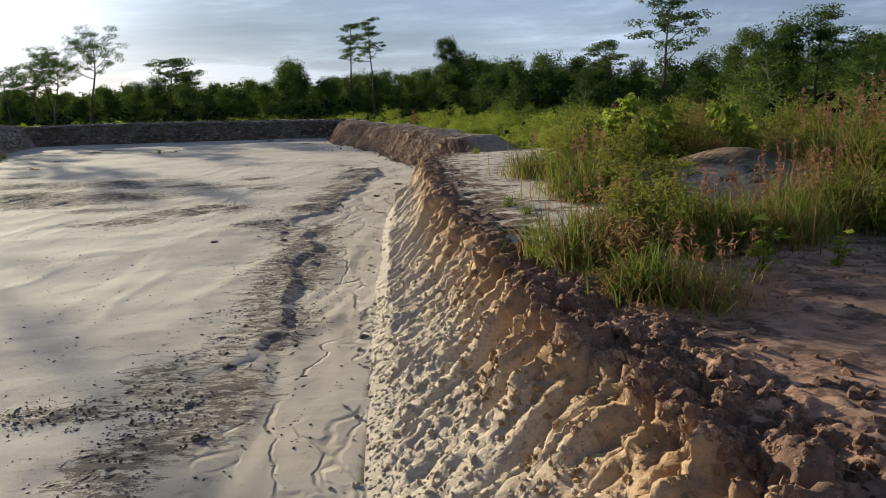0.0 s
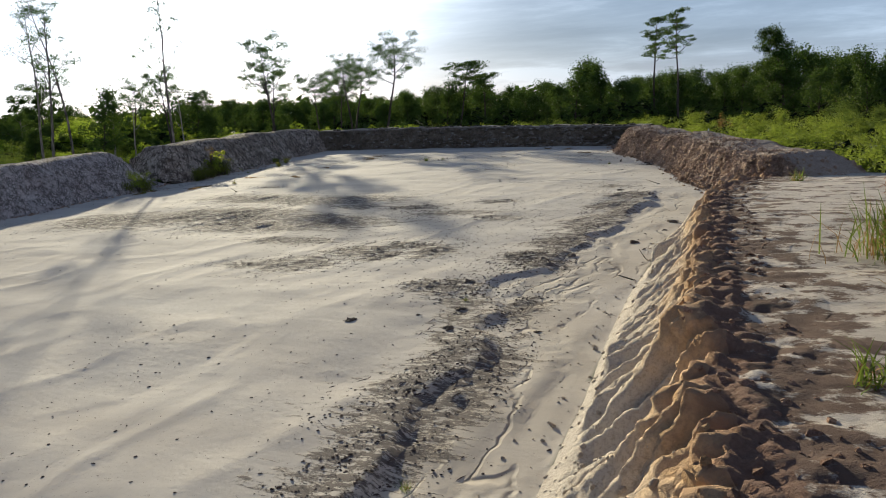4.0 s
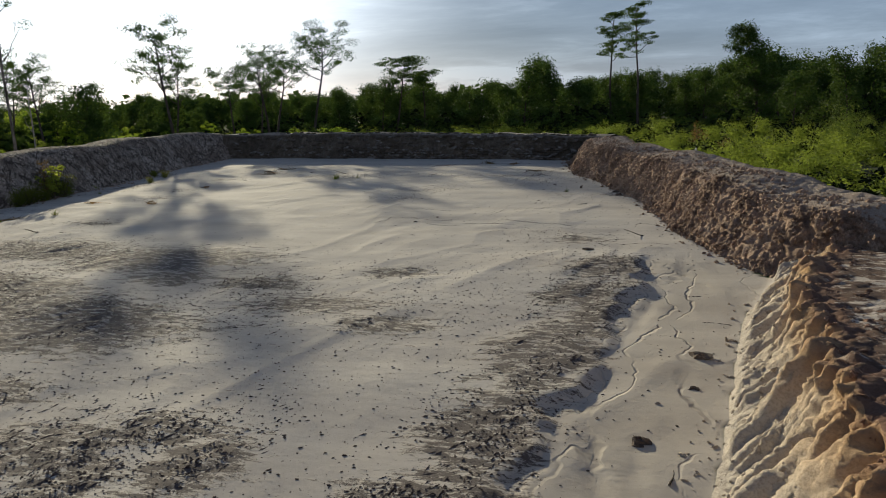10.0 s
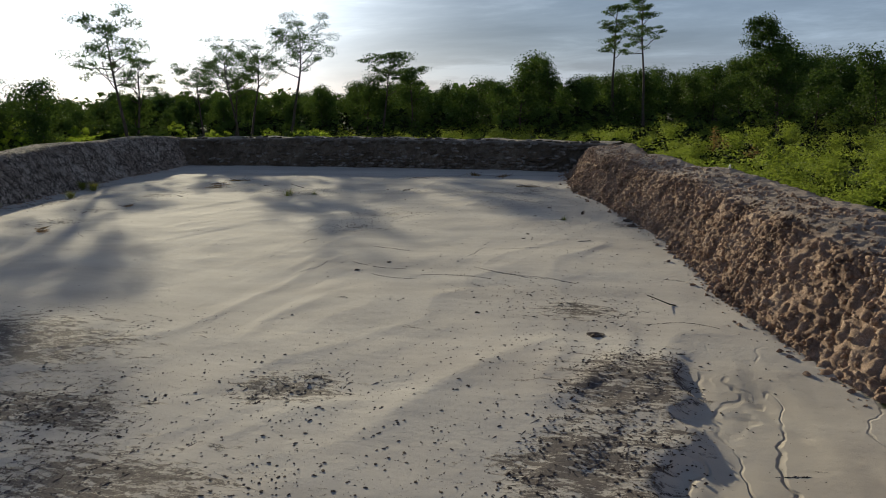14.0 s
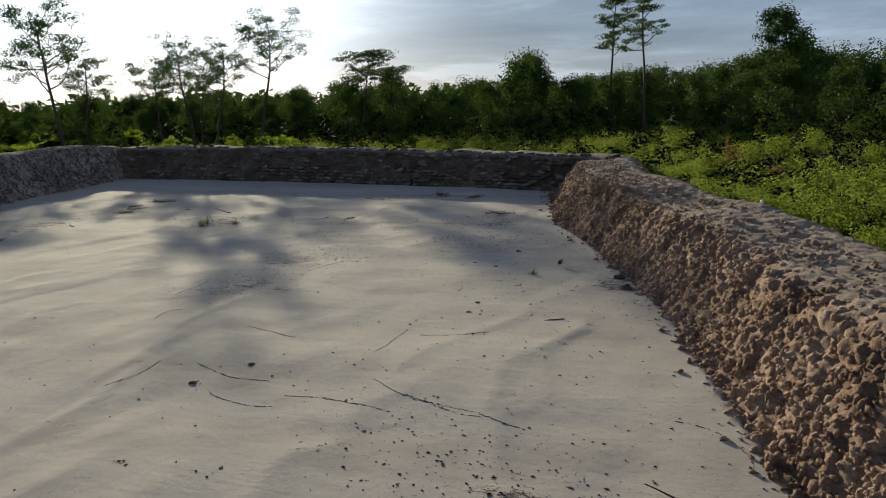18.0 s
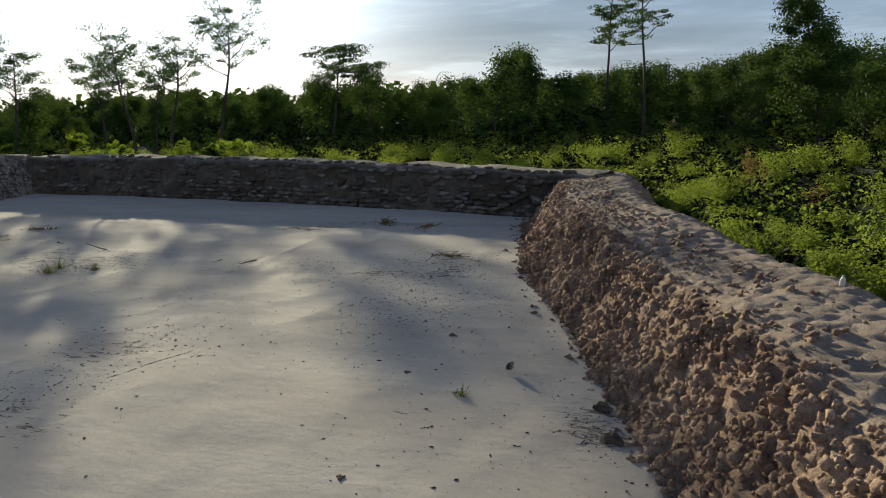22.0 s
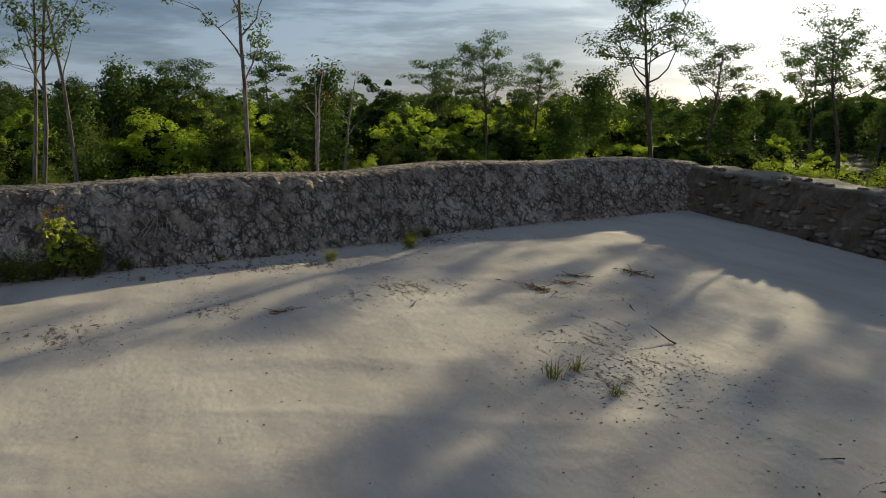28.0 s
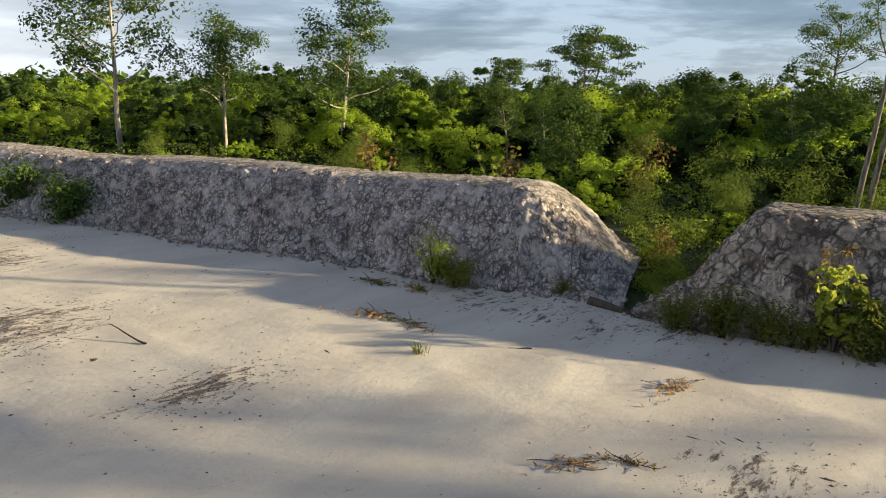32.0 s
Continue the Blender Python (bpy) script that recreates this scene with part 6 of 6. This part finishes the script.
        fall.append(line[i] + np.stack([ahead[i, 1], -ahead[i, 0]], 1) * d[:, None])
        big.append(0.03 + 0.10 * rng.random(n) ** 3)
    y = rng.uniform(3, 30, 240)
    spread_out("cut_rubble", "pale lumps fallen from the cut bank", np.stack([np.interp(y, CUT_Y, CUT_FOOT) - np.abs(rng.normal(0, 0.2, 240)) + 0.05, y], 1), 0.02 + 0.07 * rng.random(240) ** 3, CUT_RUBBLE, 0.8)
    spread_out("fallen_lumps", "clay lumps fallen to the foot of the banks", np.concatenate(fall), np.concatenate(big), CLOD_CLAY, 0.9)
    # clods on the bare ledge
    n = 4600
    p = np.stack([rng.uniform(0.9, 6.0, n), rng.uniform(2.5, 9.5, n)], 1)
    p = p[fbm(p[:, 0] * 1.1, p[:, 1] * 1.1, p[:, 0] * 0, 3, 271) > 0.43]
    p = p[p[:, 0] > np.interp(p[:, 1], CUT_Y, CUT_EDGE) + 0.7]
    spread_out("ledge_clods", "brown soil clods on the bare ledge", p, 0.012 + 0.12 * rng.random(len(p)) ** 3.5 * (1 - step(0.6, 2.2, p[:, 0] - np.interp(p[:, 1], CUT_Y, CUT_EDGE)) * 0.6), RIM_SOIL, 0.9)


# scarp shade and washed-up debris as dark lines: from x, y to x, y
DARK_LINES = [(-10.45, 36.70, -10.29, 37.72), (-11.90, 39.52, -11.88, 40.23), (-12.72, 41.20, -12.77, 42.49), (-9.99, 39.59, -8.90, 39.22), (-9.72, 37.78, -8.30, 37.41), (-8.94, 36.95, -7.82, 36.70), (-7.83, 37.04, -6.28, 36.79), (-7.34, 38.80, -7.31, 40.08), (-6.91, 37.75, -5.18, 36.88), (-11.08, 43.52, -10.60, 44.84), (-13.63, 50.42, -13.31, 51.69), (-6.3, 37.3, -4.6, 36.7), (-3.2, 34.3, -2.1, 34.2), (-1.8, 29.7, -1.4, 29.8), (-1.4, 28.2, -1.0, 28.2)]


def chips(name, label, x, y, turn, long, wide, high, mat):
    """Low four-sided flakes lying on the sand."""
    z = ground_height(x, y)
    c, s = np.cos(turn), np.sin(turn)
    corner = []
    for a, b, up in ((-0.5, -0.12, 0), (0.05, -0.5, 0), (0.5, 0.1, 0), (-0.1, 0.5, 0), (0.08, 0.05, 1)):
        corner.append(np.stack([x + c * a * long - s * b * wide, y + s * a * long + c * b * wide, z - 0.005 + up * (high + 0.005)], 1))
    base = np.arange(len(x))[:, None] * 5
    tri = np.concatenate([base + np.array([[k, (k + 1) % 4, 4]]) for k in range(4)])
    me = raw_mesh(name, np.stack(corner, 1).reshape(-1, 3), tri, False)
    me.materials.append(mat)
    tagged(new(name, me), label, "soil flakes", kind="stuff")


def build_flakes():
    """Curled dark flakes of crust in the stained patches and beside the channel, and dark lines for debris and scarp
    shade.
    """
    rng = np.random.default_rng(61)
    xs, ys = [], []
    for cx, cy, rx, ry, power in STAINS:
        n = int((260 if cy < 33 else 90) * power * max(0.8, rx * ry) ** 0.75)
        xs.append(rng.normal(cx, rx * 0.8, n))
        ys.append(rng.normal(cy, ry * 0.8, n))
    y = rng.uniform(4.5, 33, 2500)
    xs.append(bank_line(np.zeros(len(y)), y) - 0.05 - np.abs(rng.normal(0, 0.75, len(y))))
    ys.append(y)
    x, y = np.concatenate(xs), np.concatenate(ys)
    a = radians(74)
    p, q = x * math.cos(a) + y * math.sin(a), -x * math.sin(a) + y * math.cos(a)
    held = 0.5 * fbm(p * 1.0, q * 2.8, x * 0, 3, 201) + 0.5 * fbm(p * 0.5, q * 0.8, x * 0, 2, 211)
    keep = (held > 0.525) & (inside(x, y) > 0.5) & (x < np.interp(y, CUT_Y, CUT_FOOT) - 0.1)
    x, y = x[keep], y[keep]
    long = 0.04 + 0.22 * rng.random(len(x)) ** 3
    chips("crust_flakes", "curled dark flakes of dried crust on sand", x, y, a + rng.normal(0, 0.35, len(x)), long, 0.012 + long * 0.20 * rng.random(len(x)), 0.003 + 0.009 * rng.random(len(x)) ** 2, FLAKE)
    xs, ys, turns = [], [], []
    more = []
    for _ in range(6):
        cx, cy, a, half = rng.uniform(-20, -2.5), rng.uniform(26, 56), rng.normal(0.1, 0.5), rng.uniform(0.2, 0.9)
        more.append((cx - math.cos(a) * half, cy - math.sin(a) * half, cx + math.cos(a) * half, cy + math.sin(a) * half))
    for ax, ay, bx, by in DARK_LINES + more:
        length = math.hypot(bx - ax, by - ay)
        n = int(60 * length) + 5
        t = rng.random(n)
        bow = rng.normal(0, 0.10) * length
        wave = 4 * bow * t * (1 - t) + 0.02 * np.sin(t * length * 6 + rng.uniform(0, 6)) + rng.normal(0, 0.008, n)
        dx, dy = (bx - ax) / length, (by - ay) / length
        xs.append(ax + (bx - ax) * t - dy * wave)
        ys.append(ay + (by - ay) * t + dx * wave)
        turns.append(np.full(n, math.atan2(dy, dx)) + 4 * bow / length * (1 - 2 * t))
    x, y, turn = np.concatenate(xs), np.concatenate(ys), np.concatenate(turns)
    keep = (inside(x, y) > 0.5) & (x < np.interp(y, CUT_Y, CUT_FOOT) - 0.1)
    x, y, turn = x[keep], y[keep], turn[keep]
    long = 0.05 + 0.08 * rng.random(len(x))
    chips("drift_lines", "thin dark lines of debris and painted scarp shade", x, y, turn + rng.normal(0, 0.12, len(x)), long, 0.004 + 0.008 * rng.random(len(x)), 0.002 + 0.005 * rng.random(len(x)), FLAKE)


def build_debris():
    rng = np.random.default_rng(47)
    dark = [part_clod(rng) for _ in range(3)]
    spots = [(-3.8, 17.9, 0.20), (-1.15, 9.8, 0.22), (-3.1, 6.2, 0.13), (-2.7, 8.7, 0.18), (-2.5, 6.8, 0.22), (-3.6, 16.9, 0.22), (-5.2, 16.9, 0.22), (-4.3, 17.4, 0.14), (-2.0, 23.9, 0.30),
             (-1.45, 26.5, 0.36), (-4.3, 19.6, 0.20), (-3.0, 22.2, 0.26), (-3.85, 33.6, 0.30), (-6.9, 46.4, 0.20), (-6.6, 41.2, 0.14), (-6.6, 41.8, 0.14), (-9.3, 37.1, 0.18), (-8.9, 37.9, 0.16),
             (-7.0, 44.7, 0.14), (-7.6, 45.1, 0.12), (-5.9, 34.5, 0.14), (-4.3, 44.1, 0.34), (-4.1, 43.3, 0.40), (-1.5, 25.4, 0.18), (-19.3, 34.0, 0.14), (-1.4, 19.9, 0.22), (-2.35, 17.1, 0.16)]
    place_all(rng, dark, [(x, y, 0.72 * size) for x, y, size in spots], 0.015)
    grey = tagged(part_clod(rng, "stump", GREY_CLAY, "short grey weathered wood stub on the sand", "stump"), group="")
    grey.matrix_basis = pose(-5.65, 45.1, 0.07, 20, 10, 30) @ Matrix.Diagonal((0.10, 0.09, 0.26, 1))
    # mats of dead leaves and branches
    heaps = []
    for _ in range(2):
        ob = root("leaf_heap", label="flat heap of withered leaves and twigs", category="leaf litter", group="withered heaps on the sand")
        at = np.stack([rng.normal(0, 0.35, 70), rng.normal(0, 0.12, 70), np.abs(rng.normal(0.02, 0.025, 70))], 1)
        part("litter", raw_mesh("litter", *leaves(at, rng, 0.13, aspect=0.3), False), BLADE_DRY if _ else LEAF_RUST, ob)["kind"] = "stuff"
        twigs = [tube(limb(rng, (rng.normal(0, 0.2), rng.normal(0, 0.08), 0.02), (rng.normal(), rng.normal() * 0.4, 0.02), 0.5, 0.12, 0.0, 4), [0.008] * 5, 4) for _k in range(5)]
        part("twig", raw_mesh("twig", *joined(twigs)), BARK_DARK, ob)["kind"] = "stuff"
        heaps.append(ob)
    place_all(rng, heaps, [(-22.8, 51.4, 0.7), (-23.1, 52.2, 0.6), (-23.6, 52.8, 0.6), (-23.5, 35.2, 0.8), (-23.6, 36.1, 0.7), (-21.3, 40.4, 0.6), (-21.7, 40.8, 0.5), (-24.0, 40.3, 0.7), (-25.2, 33.6, 0.8),
                           (-25.4, 34.5, 0.7), (-12.3, 56.6, 1.0), (-10.8, 56.2, 0.8), (-23.5, 54.4, 0.9), (-22.7, 45.8, 0.6), (-8.9, 52.3, 0.7)], 0.0)
    # dry branches thrown on the west bank, and a log in the gap between the banks
    brush = root("dry_branches", label="tangle of dry grey branches lying on the bank", category="branches")
    for k in range(11):
        y, up = 42.9 + 0.17 * k + rng.normal(0, 0.15), rng.uniform(0.35, 0.75)
        line = limb(rng, (-27.75 - 0.55 * up, y, up), (-0.62, rng.normal(0.45, 0.5), 0.75), rng.uniform(0.7, 1.3), 0.10, 0.0, 5)
        part("branch", raw_mesh("branch", *tube(line, np.linspace(0.018, 0.006, 6), 5)), BARK_PALE, brush)
    log = root("fallen_log", label="dark weathered log lying in the gap between banks", category="log")
    part("wood", raw_mesh("wood", *tube(limb(rng, (-0.55, 0, 0.07), (1, 0.1, 0.0), 1.1, 0.05, 0.0, 5), np.linspace(0.085, 0.07, 6), 9)), BARK_DARK, log)
    log.matrix_basis = pose(-26.7, 38.0, float(height_at(-26.7, 38.0)), 0, 0, 75)
    sticks = []
    for length in (0.9, 0.5, 0.35):
        ob = root("fallen_stick", label="thin dark stick lying on sand", category="stick", group="sticks on the sand")
        part("wood", raw_mesh("wood", *tube(limb(rng, (-length / 2, 0, 0.012), (1, 0, 0), length, 0.10, 0.0, 5), np.linspace(0.013, 0.006, 6), 5)), BARK_DARK, ob)
        sticks.append(ob)
    place_all(rng, sticks, [(-13.7, 50.8, 1.0), (-20.0, 33.6, 1.4), (-14.3, 50.8, 0.8), (-1.75, 20.8, 1.0), (-1.6, 22.2, 0.9), (-1.7, 23.2, 0.9), (-5.2, 41.0, 0.7), (-18.9, 51.8, 1.2),
                            (-20.8, 52.5, 1.1), (-22.5, 48.6, 1.0), (-3.0, 35.5, 1.0), (-23.8, 38.0, 1.0)], 0.0)


def part_clod(rng, name="soil_clod", mat=None, label="dark clod of soil lying on sand", category="clod"):
    v, f = clod_mesh(rng, 9, 7)
    quads = list(f[:-2])
    me = raw_mesh(name, v * (1 + 0.13 * rng.normal(size=(len(v), 1))) * np.array([1.2, 0.9, 0.7]), np.array(quads), False)
    me.materials.append(mat or LITTER)
    return tagged(new(name, me), label, category, group="clods on the sand")


def place_all(rng, models, spots, sink):
    zs = ground_height(np.array([p[0] for p in spots]), np.array([p[1] for p in spots]))
    for k, (x, y, size) in enumerate(spots):
        m = pose(x, y, zs[k] - sink, 0, 0, rng.uniform(0, 360))
        if k < len(models):
            models[k].matrix_basis = m @ Matrix.Diagonal((size, size, size, 1))
        else:
            model = models[k % len(models)]
            keep = model.scale.copy()
            model.scale = (size, size, size)
            copy_thing(model, m)
            model.scale = keep


def stick_clods(name, label, place, weight, count, low, high, mat, seed, flatten=0.85, sit=0.10, owner=None, smooth=False):
    """Angular clods half sunk in a bank's surface. weight: where they lie."""
    rng = np.random.default_rng(seed)
    kinds = [clod_mesh(rng, 6, 4) for _ in range(16)]
    shared, single = [], 0
    if owner:
        for v, f in kinds:
            shared.append(raw_mesh("clod", v, f, smooth))
            shared[-1].materials.append(mat)
    flat = place.reshape(-1, 3)
    nrm = normals(place).reshape(-1, 3)
    chance = weight.ravel() / weight.sum()
    pick = rng.choice(len(flat), count, p=chance)
    pieces = []
    for i in pick:
        v, f = kinds[rng.integers(16)]
        size = low + (high - low) * rng.random() ** 2.2
        up = Vector(nrm[i]) + Vector(rng.normal(0, 0.35, 3))
        turn = np.array((up.to_track_quat("Z", "Y").to_matrix() @ Matrix.Rotation(rng.uniform(0, 6.28), 3, "Z")))
        grow = size * np.array([rng.uniform(0.7, 1.35), rng.uniform(0.6, 1.05), rng.uniform(0.55, 1.25) * flatten])
        if owner and single < 290 and 33.0 < flat[i, 1] < 45.0 and size > low * 1.5:
            ob = new("clod", shared[rng.integers(16)])
            ob.parent = owner
            ob.matrix_basis = Matrix.Translation(Vector(flat[i] + nrm[i] * size * sit)) @ Matrix(turn.tolist()).to_4x4() @ Matrix.Diagonal((*grow, 1))
            single += 1
            continue
        pieces.append(((v * grow) @ turn.T + flat[i] + nrm[i] * size * sit, f))
    me = raw_mesh(name, *joined(pieces), smooth)
    me.materials.append(mat)
    tagged(new(name, me), label, "clay clods", kind="stuff")


def build_bank_clods():
    place, nrm, top = BANK_SURFACES["bank_east"]
    z = place[..., 2]
    face = np.zeros(z.shape)
    half = z.shape[1] * 58 // 100
    face[:, :half] = 1.0
    patchy = 0.25 + np.clip(fbm(place[..., 0] * 1.1, place[..., 1] * 1.1, z, 3, 7) - 0.35, 0, 1) * 3
    stick_clods("east_bank_clods", "brown clay clods covering the east bank", place, face * patchy * (z > -0.05) * (1 - 0.92 * top), 11500, 0.04, 0.135, CLOD_CLAY, 3, 1.15, 0.02, bpy.data.objects["bank_east"], True)
    for name, count in (("bank_southwest", 1500), ("bank_west", 700)):
        place, nrm, top = BANK_SURFACES[name]
        z = place[..., 2]
        face = np.zeros(z.shape)
        face[:, :z.shape[1] * 45 // 100] = 1.0
        stick_clods(name.replace("bank_", "") + "_bank_clods", "grey dried clay lumps on the bank", place, face * (z > -0.05) * (1 - 0.6 * top), count, 0.05, 0.16, PALE_CLAY if name == "bank_southwest" else GREY_CLAY, 4, 0.7, -0.12, None, True)
    place, uu = CUT_SURFACE[0]
    y = place[..., 1]
    low = (uu > 0.0) * (uu < 0.8) * (1 - 0.9 * step(9.0, 14.0, y)) * (y > 2.5)
    stick_clods("talus_clods", "pale sandy clods on the cut face", place, low * (0.10 + (1 - step(0.35, 0.75, uu))), 5200, 0.02, 0.09, CUT_RUBBLE, 5, 0.8, -0.12, None, True)
    rim = (uu > 0.9) * (uu < 1.6) * (y > 2.5) * (0.18 + 0.82 * (1 - step(7.0, 11.0, y)))
    stick_clods("rim_clods", "dark crumbling soil along the rim", place, rim * (1 + 1.5 * (1 - step(5.0, 9.0, y))), 3000, 0.02, 0.12, RIM_SOIL, 6, 0.7, -0.05)
    upper = (uu > 0.55) * (uu < 1.0) * (1 - step(8.0, 12.0, y)) * (y > 2.5)
    stick_clods("ochre_face_clods", "small ochre clods on the upper cut face", place, upper * 1.0, 1500, 0.02, 0.09, OCHRE_CLOD, 8, 0.8, -0.06)


def lathe(rings, sides=12):
    turn = np.linspace(0, 2 * math.pi, sides, endpoint=False)
    verts = np.concatenate([np.stack([np.cos(turn) * r, np.sin(turn) * r, np.full(sides, z)], 1) for r, z in rings])
    faces = [(k * sides + j, k * sides + (j + 1) % sides, (k + 1) * sides + (j + 1) % sides, (k + 1) * sides + j) for k in range(len(rings) - 1) for j in range(sides)]
    return verts, np.array(faces)


def build_bottle():
    """A discarded plastic bottle stuck in the crest of the east bank."""
    place = BANK_SURFACES["bank_east"][0].reshape(-1, 3)
    near = place[np.argmin((place[:, 0] - BOTTLE_AT[0]) ** 2 + (place[:, 1] - BOTTLE_AT[1]) ** 2 - 0.2 * place[:, 2])]
    ob = root("plastic_bottle", label="small white plastic bottle stuck in the bank top", category="bottle")
    part("bottle_body", raw_mesh("bottle_body", *lathe([(0.001, 0.0), (0.030, 0.002), (0.033, 0.012), (0.032, 0.045), (0.033, 0.075), (0.030, 0.10), (0.016, 0.125), (0.013, 0.135)])), BOTTLE, ob)
    part("cap", raw_mesh("cap", *lathe([(0.015, 0.133), (0.0155, 0.136), (0.0155, 0.150), (0.013, 0.152), (0.001, 0.152)])), CAP, ob, "faded blue screw cap")
    ob.matrix_basis = pose(near[0], near[1], near[2] - 0.015, 14, -8, 40)


BOTTLE_AT = (-1.6, 45.3)
build_crumbs()
build_bottle()
build_flakes()
build_debris()
build_bank_clods()
